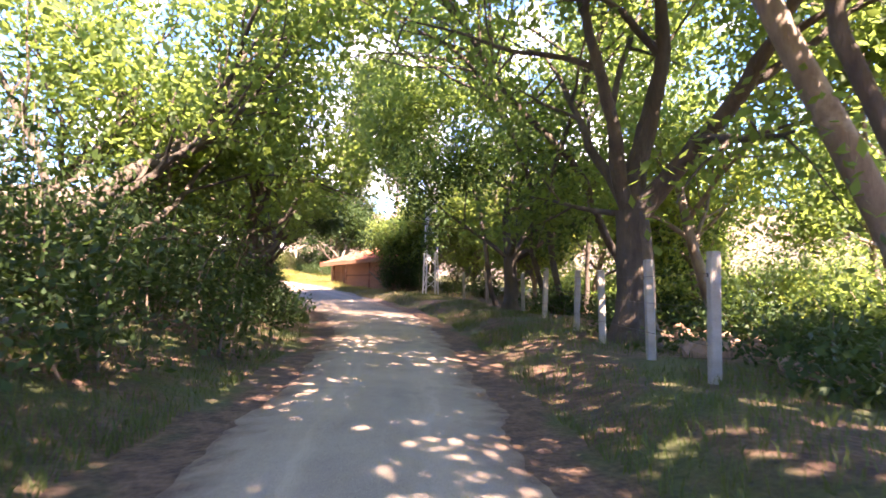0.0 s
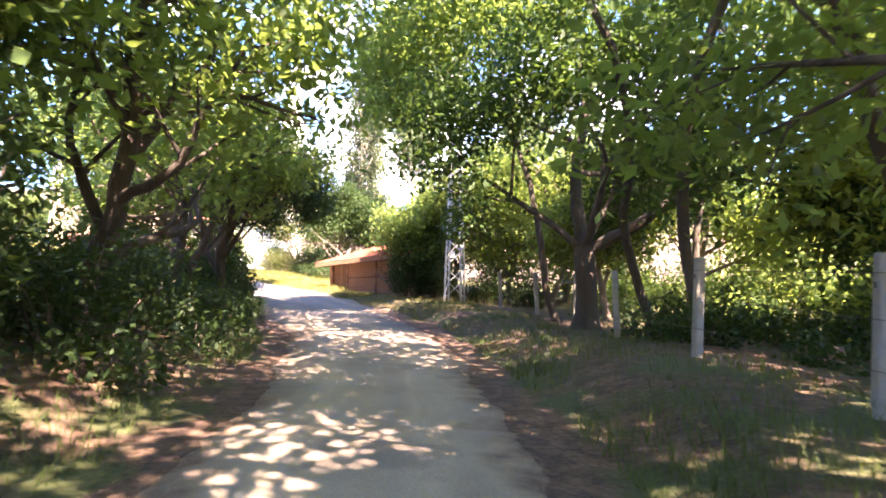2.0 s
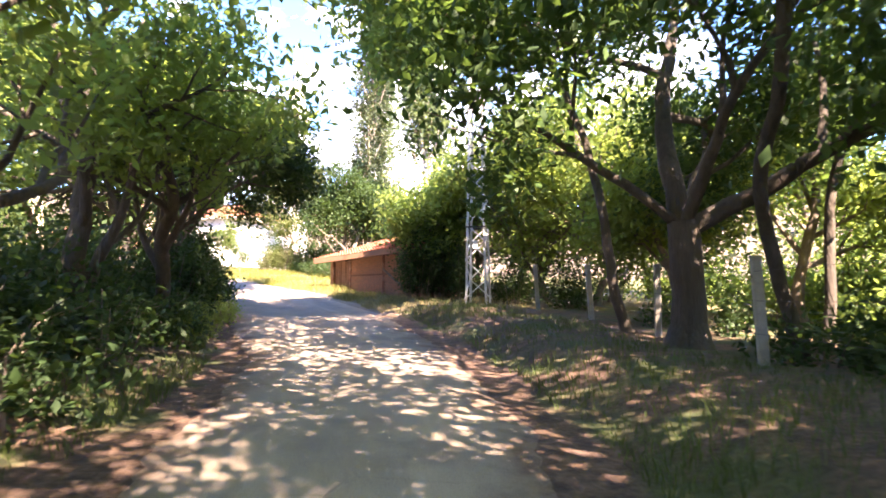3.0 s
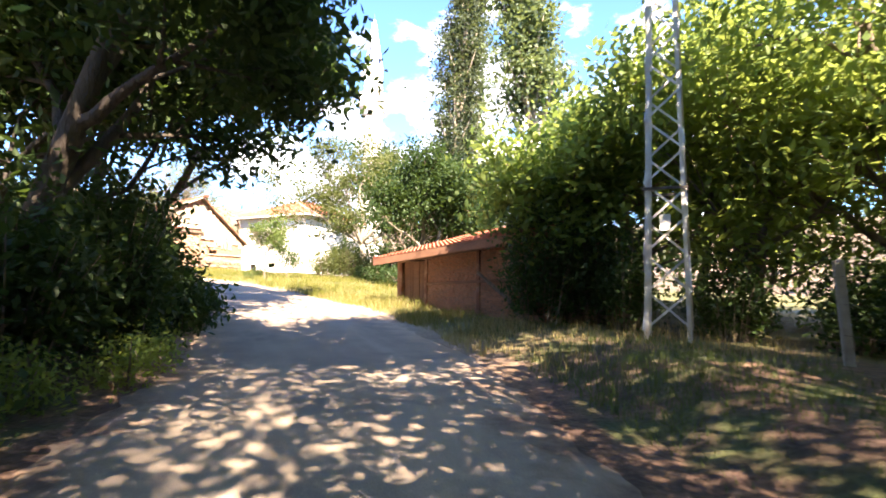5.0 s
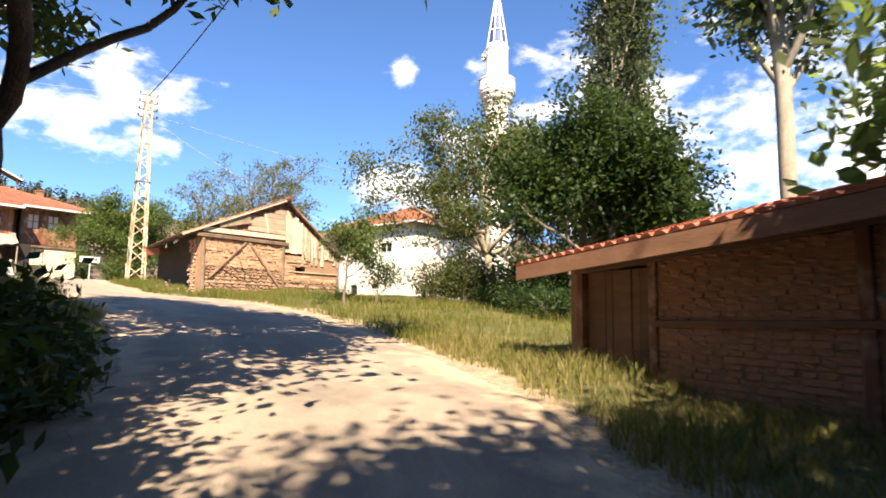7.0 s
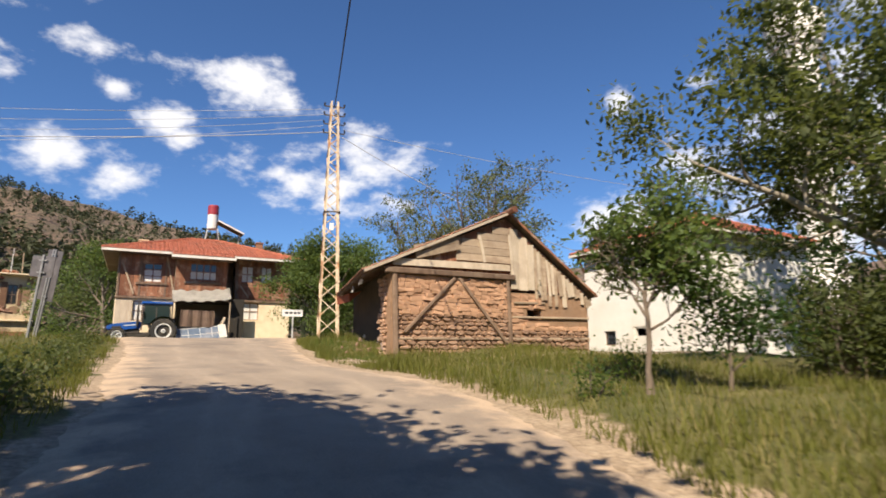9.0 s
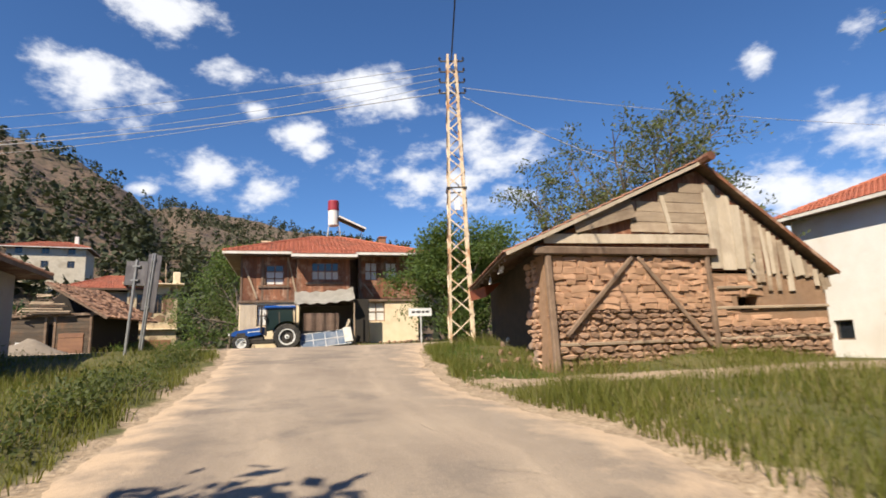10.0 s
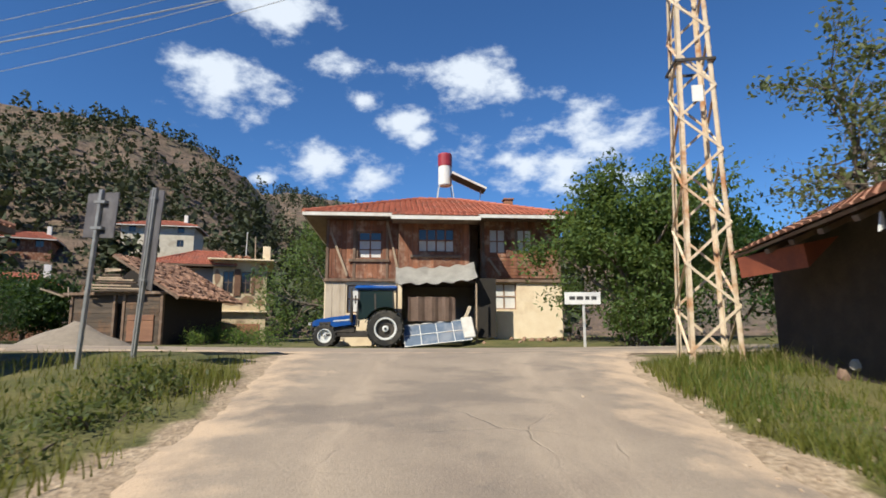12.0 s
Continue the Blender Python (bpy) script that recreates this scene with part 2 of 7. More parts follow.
BARK_PALE = surface("pale_bark", (0.30, 0.26, 0.20), (0.45, 0.40, 0.32), 5.0, 0.9, 0.6, 25, (0.15, 0.12, 0.09), 1.2, 0.5, (1, 1, 0.3))
BARK_PATCHED = surface("patchy_pale_bark", (0.14, 0.11, 0.085), (0.26, 0.215, 0.165), 4.0, 0.95, 0.8, 25, (0.42, 0.39, 0.33), 0.9, 0.7, (1, 1, 0.3), bump_distance=0.05)
STEEL_POST = surface("dull_zinc_post", (0.26, 0.27, 0.28), (0.36, 0.37, 0.38), 6.0, 0.5, 0.1, 60, (0.2, 0.17, 0.14), 1.2, 0.3, metal=0.4)
SIGN_BACK = surface("grey_sign_back", (0.10, 0.095, 0.10), (0.16, 0.15, 0.16), 3.0, 0.6, 0.08, 40, (0.3, 0.29, 0.28), 1.2, 0.3, metal=0.3)
SIGN_WHITE = surface("white_sign", (0.66, 0.66, 0.64), (0.76, 0.76, 0.74), 4.0, 0.6, 0.05, 40)
INK = surface("dark_lettering", (0.04, 0.04, 0.04), (0.06, 0.06, 0.06), 6.0, 0.7, 0.0)
TARP = surface("grey_tarpaulin", (0.46, 0.44, 0.40), (0.62, 0.60, 0.55), 2.5, 0.7, 0.3, 20, (0.28, 0.25, 0.22), 1.0, 0.5)
CLOTH_BROWN = surface("brown_cloth", (0.24, 0.16, 0.12), (0.34, 0.24, 0.185), 4.0, 0.9, 0.3, 60)
TENT_CLOTH = surface("pale_tent_cloth", (0.58, 0.58, 0.57), (0.70, 0.70, 0.69), 3.0, 0.75, 0.2, 30)
BLUE_PAINT = surface("blue_tractor_paint", (0.008, 0.06, 0.28), (0.014, 0.10, 0.38), 3.0, 0.38, 0.03, 50, (0.10, 0.10, 0.13), 1.5, 0.3)
PANEL_BLUE = surface("blue_grey_sheet", (0.07, 0.105, 0.16), (0.12, 0.16, 0.23), 2.0, 0.5, 0.05, 40, (0.3, 0.3, 0.3), 1.0, 0.4)
RUBBER = surface("tyre_rubber", (0.018, 0.017, 0.016), (0.035, 0.033, 0.03), 8.0, 0.85, 0.3, 50, (0.10, 0.085, 0.065), 2.0, 0.5)
TANK_RED = surface("red_tank_band", (0.26, 0.02, 0.035), (0.34, 0.035, 0.05), 4.0, 0.5, 0.05, 40)
GLASS = glass_material("dark_window_glass", (0.02, 0.024, 0.03))
CAB_GLASS = glass_material("green_cab_glass", (0.018, 0.032, 0.036))
CURTAIN = surface("white_curtain", (0.62, 0.61, 0.58), (0.74, 0.73, 0.70), 4.0, 0.9, 0.1, 40)
# near-black that paints shade inside and beside the porch; also the insulators
DARK_IN = surface("shade_black_and_insulator", (0.02, 0.017, 0.014), (0.035, 0.03, 0.025), 3.0, 0.95, 0.1)
BLUE_CAP = surface("blue_grey_lead", (0.03, 0.06, 0.17), (0.05, 0.09, 0.24), 4.0, 0.5, 0.1, 40, metal=0.2)
WIRE = surface("bare_wire", (0.45, 0.45, 0.45), (0.55, 0.55, 0.55), 4.0, 0.5, 0.0, metal=0.3)
CABLE = surface("black_cable", (0.02, 0.02, 0.025), (0.03, 0.03, 0.035), 4.0, 0.6, 0.0)
LEAF_WALNUT = leaf_material("walnut_leaf", (0.024, 0.048, 0.015), (0.056, 0.092, 0.027), (0.27, 0.37, 0.075), 0.52)
LEAF_MID = leaf_material("garden_leaf", (0.022, 0.046, 0.013), (0.05, 0.09, 0.022), (0.12, 0.20, 0.035), 0.35)
# brighter leaf copy: the sun on the pylon trees is in its colour
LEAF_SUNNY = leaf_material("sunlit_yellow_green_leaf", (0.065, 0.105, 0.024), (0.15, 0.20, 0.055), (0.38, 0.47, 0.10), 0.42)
LEAF_CORNER = leaf_material("fresh_green_leaf", (0.055, 0.09, 0.024), (0.125, 0.17, 0.05), (0.24, 0.32, 0.07), 0.35)
# darker leaf copy: shade of bank, bend and shed trees is put into it
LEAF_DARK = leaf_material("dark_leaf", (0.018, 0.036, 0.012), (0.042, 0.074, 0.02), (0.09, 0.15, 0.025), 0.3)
# lighter leaf copy that puts sunlight into orchard bushes and road-edge weeds
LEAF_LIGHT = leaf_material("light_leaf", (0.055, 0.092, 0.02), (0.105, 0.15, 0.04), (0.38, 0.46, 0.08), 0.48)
LEAF_GREY = leaf_material("olive_leaf", (0.085, 0.105, 0.045), (0.15, 0.165, 0.075), (0.22, 0.25, 0.07), 0.3)
LEAF_OLIVE = leaf_material("olive_walnut_leaf", (0.055, 0.07, 0.022), (0.11, 0.125, 0.045), (0.20, 0.24, 0.05), 0.35)
LEAF_POPLAR = leaf_material("poplar_leaf", (0.07, 0.10, 0.05), (0.13, 0.165, 0.09), (0.22, 0.29, 0.09), 0.3)
LEAF_POPLAR_DARK = leaf_material("grey_poplar_leaf", (0.04, 0.055, 0.03), (0.08, 0.10, 0.06), (0.13, 0.17, 0.06), 0.3)
LEAF_PINE = leaf_material("pine_green", (0.04, 0.047, 0.024), (0.08, 0.086, 0.045), (0.085, 0.10, 0.035), 0.15, 0.7)
GRASS = leaf_material("grass_blade", (0.09, 0.105, 0.014), (0.19, 0.18, 0.04), (0.29, 0.29, 0.05), 0.35, 0.6)
GRASS_LUSH = leaf_material("lush_grass_blade", (0.06, 0.11, 0.018), (0.12, 0.175, 0.035), (0.24, 0.34, 0.05), 0.4, 0.6)
# dark copy of the grass: the lane's shade is put into the blades
GRASS_SHADE = leaf_material("shade_grass_blade", (0.04, 0.065, 0.014), (0.085, 0.11, 0.03), (0.16, 0.2, 0.04), 0.3, 0.6)
GRASS_DRY = leaf_material("dry_grass_blade", (0.26, 0.20, 0.085), (0.42, 0.33, 0.15), (0.42, 0.33, 0.12), 0.3, 0.7)


# ---- building helpers ----
def mesh_object(name, verts, faces, material, parent=None, smooth=False):
    me = bpy.data.meshes.new(name)
    me.from_pydata(verts, [], faces)
    me.materials.append(material)
    if smooth:
        me.polygons.foreach_set("use_smooth", np.ones(len(me.polygons), dtype=bool))
    ob = new(name, me)
    ob.parent = parent
    return ob


def part(name, bm, material, parent=None, label="", smooth=False):
    me = bpy.data.meshes.new(name)
    bmesh.ops.recalc_face_normals(bm, faces=bm.faces)
    bm.to_mesh(me)
    bm.free()
    me.materials.append(material)
    if smooth:
        me.polygons.foreach_set("use_smooth", np.ones(len(me.polygons), dtype=bool))
    ob = new(name, me)
    ob.parent = parent
    if label:
        tagged(ob, label)
    return ob


def thing(name, label, category, x=0, y=0, z=0, rz=0.0, group="", kind="", rx=0.0, ry=0.0):
    ob = new(name)
    ob.empty_display_size = 0.2
    ob.matrix_world = pose(x, y, z, rx, ry, rz)
    return tagged(ob, label, category, group, kind)


def box(bm, x0, x1, y0, y1, z0, z1, bevel=0.0):
    """An upright box, with its edges rounded off a little."""
    r = bmesh.ops.create_cube(bm, size=1.0)
    for v in r["verts"]:
        v.co = Vector((x0 + (v.co.x + 0.5) * (x1 - x0), y0 + (v.co.y + 0.5) * (y1 - y0), z0 + (v.co.z + 0.5) * (z1 - z0)))
    if bevel:
        es = list({e for v in r["verts"] for e in v.link_edges})
        bmesh.ops.bevel(bm, geom=es, offset=bevel, segments=1, affect="EDGES")
    return bm


def boxes(*rows, bevel=0.0):
    bm = bmesh.new()
    for r in rows:
        box(bm, *r, bevel=bevel)
    return bm


def beam(bm, p, q, w, h, bevel=0.0):
    """A square timber from p to q, w wide and h deep."""
    p, q = Vector(p), Vector(q)
    d = (q - p).normalized()
    side = d.cross(Vector((0, 1, 0)))
    if side.length < 0.05:
        side = d.cross(Vector((1, 0, 0)))
    side.normalize()
    up = side.cross(d).normalized()
    c = [bm.verts.new(o + side * (sx * w / 2) + up * (sz * h / 2)) for o in (p, q) for sx, sz in ((-1, -1), (1, -1), (1, 1), (-1, 1))]
    for f in ((3, 2, 1, 0), (4, 5, 6, 7), (0, 1, 5, 4), (1, 2, 6, 5), (2, 3, 7, 6), (3, 0, 4, 7)):
        bm.faces.new([c[i] for i in f])
    if bevel:
        bmesh.ops.bevel(bm, geom=list({e for v in c for e in v.link_edges}), offset=bevel, segments=1, affect="EDGES")
    return bm


def tube(bm, path, radii, sides=8, cap=True):
    """A round tube along a list of points, with a radius at each."""
    path = [Vector(p) for p in path]
    rings, side = [], None
    for i, p in enumerate(path):
        d = (path[min(i + 1, len(path) - 1)] - path[max(i - 1, 0)]).normalized()
        if side is None:
            side = d.orthogonal().normalized()
        side = (side - d * side.dot(d)).normalized()
        up = d.cross(side)
        rings.append([bm.verts.new(p + (side * math.cos(a) + up * math.sin(a)) * radii[i]) for a in (2 * math.pi * k / sides for k in range(sides))])
    for a, b in zip(rings, rings[1:]):
        for k in range(sides):
            bm.faces.new((a[k], a[(k + 1) % sides], b[(k + 1) % sides], b[k]))
    if cap:
        bm.faces.new(rings[0][::-1])
        bm.faces.new(rings[-1])
    return bm


def lathe(profile, sides=24, cap=True):
    """A turned body: (radius, height) pairs round the z axis."""
    bm = bmesh.new()
    rings = [[bm.verts.new((r * math.cos(2 * math.pi * k / sides), r * math.sin(2 * math.pi * k / sides), z)) for k in range(sides)] for r, z in profile]
    for a, b in zip(rings, rings[1:]):
        for k in range(sides):
            bm.faces.new((a[k], a[(k + 1) % sides], b[(k + 1) % sides], b[k]))
    if cap:
        bm.faces.new(rings[0][::-1])
        bm.faces.new(rings[-1])
    return bm


def prism(outline, y0, y1):
    """An (x, z) outline given thickness along y."""
    bm = bmesh.new()
    a = [bm.verts.new((x, y0, z)) for x, z in outline]
    b = [bm.verts.new((x, y1, z)) for x, z in outline]
    bm.faces.new(a)
    bm.faces.new(b[::-1])
    for i in range(len(a)):
        j = (i + 1) % len(a)
        bm.faces.new((a[i], b[i], b[j], a[j]))
    return bm


# ---- the lie of the land ----
STATIONS = [
    (1.0, -60.0, 0.0, 1.6), (0.2, -25.0, 0.0, 1.5), (-0.45, 0.0, 0.0, 1.45), (-0.98, 9.6, 0.0, 1.48), (-1.68, 17.0, 0.02, 1.65),
    (-3.4, 26.5, 0.05, 2.1), (-5.6, 32.4, 0.2, 2.6), (-8.0, 37.8, 0.5, 2.7), (-12.3, 44.3, 1.08, 2.7), (-15.3, 47.1, 1.45, 2.7),
    (-18.0, 49.0, 1.8, 2.7), (-21.2, 50.9, 2.15, 2.8), (-24.8, 52.2, 2.5, 2.9), (-30.1, 53.5, 2.78, 2.8), (-35.8, 55.4, 3.3, 2.9),
    (-40.8, 57.2, 3.66, 3.6), (-45.5, 59.4, 3.8, 5.0),
]
CROSS = [(-70.0, 20.0, 4.3, 2.6), (-60.0, 36.0, 4.05, 2.6), (-53.0, 46.5, 3.9, 2.6), (-47.2, 56.0, 3.82, 2.9), (-44.2, 63.0, 3.85, 2.8), (-41.5, 72.0, 4.0, 2.6), (-37.0, 90.0, 4.6, 2.6)]


def dense(stations, step=0.5):
    """Evenly spaced points of a smooth line through the stations."""
    p = np.array(stations)
    s = np.concatenate([[0], np.cumsum(np.hypot(*np.diff(p[:, :2], axis=0).T))])
    out = []
    for u in np.arange(0, s[-1], step):
        k = min(np.searchsorted(s, u, side="right") - 1, len(s) - 2)
        t = (u - s[k]) / (s[k + 1] - s[k])
        h = s[k + 1] - s[k]
        m0 = (p[k + 1] - p[max(k - 1, 0)]) / (s[k + 1] - s[max(k - 1, 0)])
        m1 = (p[min(k + 2, len(p) - 1)] - p[k]) / (s[min(k + 2, len(p) - 1)] - s[k])
        out.append((2 * t**3 - 3 * t**2 + 1) * p[k] + (t**3 - 2 * t**2 + t) * h * m0 + (-2 * t**3 + 3 * t**2) * p[k + 1] + (t**3 - t**2) * h * m1)
    return np.array(out)


FOOTPATH = [(-30.6, 57.4, 2.9, 0.5), (-29.6, 59.4, 2.85, 0.5), (-28.0, 60.8, 2.8, 0.5), (-24.5, 63.4, 2.8, 0.45), (-21.0, 67.0, 2.9, 0.4)]
ROAD, LANE, TRACK = dense(STATIONS), dense(CROSS), dense(FOOTPATH)


def nearest(line, x, y):
    """Index of the nearest point of the line, the distance to it, and the side (right of the way: plus)."""
    idx = np.empty(x.shape, int)
    for a in range(0, len(x), 4000):
        d = (x[a:a + 4000, None] - line[None, :, 0]) ** 2 + (y[a:a + 4000, None] - line[None, :, 1]) ** 2
        idx[a:a + 4000] = d.argmin(1)
    q = line[idx]
    t = line[np.minimum(idx + 1, len(line) - 1)] - line[np.maximum(idx - 1, 0)]
    dx, dy = x - q[:, 0], y - q[:, 1]
    return idx, np.hypot(dx, dy), np.sign(dx * t[:, 1] - dy * t[:, 0])


def bumps(x, y, s):
    return np.sin(x * s + 1.3 * np.sin(y * s * 0.7)) * np.cos(y * s * 1.1 + 0.9 * np.sin(x * s * 0.6))


def step_up(v, a, b):
    t = np.clip((v - a) / (b - a), 0, 1)
    return t * t * (3 - 2 * t)


def heights(x, y):
    """Ground height: the road's fall, its banks, the level round the crossing, and the far plain."""
    x, y = np.atleast_1d(np.asarray(x, float)), np.atleast_1d(np.asarray(y, float))
    i, d, side = nearest(ROAD, x, y)
    z, w, v = ROAD[i, 2], ROAD[i, 3], ROAD[i, 1]
    e = np.maximum(d - w, 0)
    left = side < 0
    early = 1 - step_up(v, 33, 43)
    mid = step_up(v, 40, 47) * (1 - step_up(-ROAD[i, 0], 24, 34))
    bank = np.where(left, early * (0.75 * step_up(e, 0.6, 4.0)) + mid * 1.25 * step_up(e, 0.5, 4.0),
                    early * (0.42 * step_up(e, 0.7, 2.2) - 0.3 * step_up(e, 3.0, 9.0)) + (1 - early) * 0.045 * (np.minimum(e, 10) - 0.85 * np.clip(e - 10, 0, 11)) + mid * 0.12 * step_up(e, 0.3, 1.5))
    z = z + bank + 0.05 * bumps(x, y, 0.9) * np.clip(e, 0, 1) + 0.10 * bumps(x, y, 0.23) * np.clip(e / 4, 0, 1)
    j, dl, sl = nearest(LANE, x, y)
    near_lane = 1 - step_up(dl, LANE[j, 3] + 0.3, LANE[j, 3] + 4.0)
    z = z * (1 - near_lane) + (LANE[j, 2]) * near_lane
    z = z + 0.22 * np.exp(-((x + 42.5) ** 2 + (y - 49.8) ** 2) / 14.0)
    z = z - 0.34 * np.exp(-((x + 30.6) ** 2 + (y - 60.6) ** 2) / 9.0)
    yard = 1 - step_up(np.hypot(x + 28.0, y - 73.0), 5.0, 10.0)
    z = z * (1 - yard) + 2.58 * yard
    return np.where(e > 0, z, np.where(dl < LANE[j, 3], np.maximum(z, LANE[j, 2] * near_lane + z * (1 - near_lane)), z))


def height(x, y):
    return float(heights([x], [y])[0])


def spaced(lo, hi, step, far):
    core = np.arange(lo, hi + step / 2, step)
    grow = [step]
    while sum(grow) < far:
        grow.append(grow[-1] * 1.35)
    g = np.cumsum(grow)
    return np.concatenate([(lo - g)[::-1], core, hi + g])


def make_ground():
    xs, ys = spaced(-60, 14, 0.5, 1400), spaced(-6, 70, 0.5, 1400)
    X, Y = np.meshgrid(xs, ys)
    x, y = X.ravel(), Y.ravel()
    z = heights(x, y)
    i, d, side = nearest(ROAD, x, y)
    j, dl, sl = nearest(LANE, x, y)
    e = np.minimum(d - ROAD[i, 3], dl - LANE[j, 3])
    z = z - 0.035 * (1 - step_up(e, -0.6, 0.05))
    nx, ny = len(xs), len(ys)
    k = np.arange(nx * ny).reshape(ny, nx)
    quads = np.stack([k[:-1, :-1], k[:-1, 1:], k[1:, 1:], k[1:, :-1]], -1).reshape(-1, 4)
    ob = mesh_object("ground", np.stack([x, y, z], 1).tolist(), quads.tolist(), GROUND, smooth=True)
    bare = ob.data.attributes.new("bare", "FLOAT", "POINT")
    early = 1 - step_up(ROAD[i, 1], 33, 42)
    track = 1 - step_up(e + 0.3 * bumps(x, y, 1.7), 0.0, 0.8)
    right_dirt = (side > 0) * (1 - step_up(-ROAD[i, 0], 30, 33)) * (1 - step_up(e + 0.35 * bumps(x, y, 0.8), 0.2, 1.0))
    q, dt, st = nearest(TRACK, x, y)
    worn = 1 - step_up(dt + 0.15 * bumps(x, y, 2.3), TRACK[q, 3], TRACK[q, 3] + 0.5)
    bare.data.foreach_set("value", np.clip(np.maximum(np.maximum(track, worn), right_dirt * 0.95), 0, 1).astype(np.float32))
    shade = ob.data.attributes.new("litter", "FLOAT", "POINT")
    shade.data.foreach_set("value", (early * (1 - 0.3 * step_up(d, 8, 14))).astype(np.float32))
    return tagged(ob, "uneven ground of grass, bare earth and leaf litter", "ground", kind="structure")


def ground_material():
    """Grass sod, bare pale earth beside the road, brown leaf litter under the trees."""
    m = bpy.data.materials.new("ground")
    m.use_nodes = True
    n, l = m.node_tree.nodes, m.node_tree.links
    bsdf = n["Principled BSDF"]
    bsdf.inputs["Roughness"].default_value = 0.95
    co = n.new("ShaderNodeTexCoord").outputs["Object"]

    def noise_at(s, detail=7.0):
        t = n.new("ShaderNodeTexNoise")
        t.inputs["Scale"].default_value, t.inputs["Detail"].default_value = s, detail
        l.new(co, t.inputs["Vector"])
        return t.outputs["Fac"]

    def mixed(fac, a, b):
        x = n.new("ShaderNodeMix")
        x.data_type = "RGBA"
        l.new(fac, x.inputs["Factor"])
        for v, s in ((a, "A"), (b, "B")):
            if isinstance(v, tuple):
                x.inputs[s].default_value = (*v, 1)
            else:
                l.new(v, x.inputs[s])
        return x.outputs["Result"]

    def ranged(v, a, b):
        x = n.new("ShaderNodeMapRange")
        x.inputs["From Min"].default_value, x.inputs["From Max"].default_value = a, b
        l.new(v, x.inputs["Value"])
        return x.outputs[0]

    def attribute(name):
        a = n.new("ShaderNodeAttribute")
        a.attribute_name = name
        return a.outputs["Fac"]

    patch, grain = noise_at(0.8), noise_at(14)
    sod = mixed(ranged(patch, 0.35, 0.65), (0.085, 0.095, 0.02), (0.165, 0.15, 0.05))
    earth = mixed(ranged(noise_at(2.5), 0.35, 0.65), (0.36, 0.275, 0.19), (0.48, 0.38, 0.27))
    litter = mixed(ranged(noise_at(3.5), 0.4, 0.6), (0.075, 0.042, 0.03), (0.16, 0.095, 0.06))
    mul = n.new("ShaderNodeMath")
    mul.operation = "MULTIPLY_ADD"
    l.new(attribute("bare"), mul.inputs[0])
    mul.inputs[1].default_value = 1.5
    sub = n.new("ShaderNodeMath")
    sub.operation = "SUBTRACT"
    l.new(noise_at(1.6), sub.inputs[0])
    sub.inputs[1].default_value = 0.75
    l.new(sub.outputs[0], mul.inputs[2])
    bare_amount = ranged(mul.outputs[0], 0.25, 0.6)
    open_ground = mixed(bare_amount, sod, earth)
    wood_floor = mixed(bare_amount, mixed(ranged(patch, 0.45, 0.6), litter, (0.06, 0.075, 0.02)), litter)
    colour = mixed(attribute("litter"), open_ground, wood_floor)
    dark = n.new("ShaderNodeMix")
    dark.data_type, dark.blend_type = "RGBA", "MULTIPLY"
    l.new(ranged(grain, 0.75, 0.35), dark.inputs["Factor"])
    l.new(colour, dark.inputs["A"])
    dark.inputs["B"].default_value = (0.55, 0.52, 0.48, 1)
    l.new(dark.outputs["Result"], bsdf.inputs["Base Color"])
    b = n.new("ShaderNodeBump")
    b.inputs["Strength"].default_value, b.inputs["Distance"].default_value = 0.7, 0.06
    l.new(grain, b.inputs["Height"])
    l.new(b.outputs[0], bsdf.inputs["Normal"])
    return m


GROUND = ground_material()
ground = make_ground()


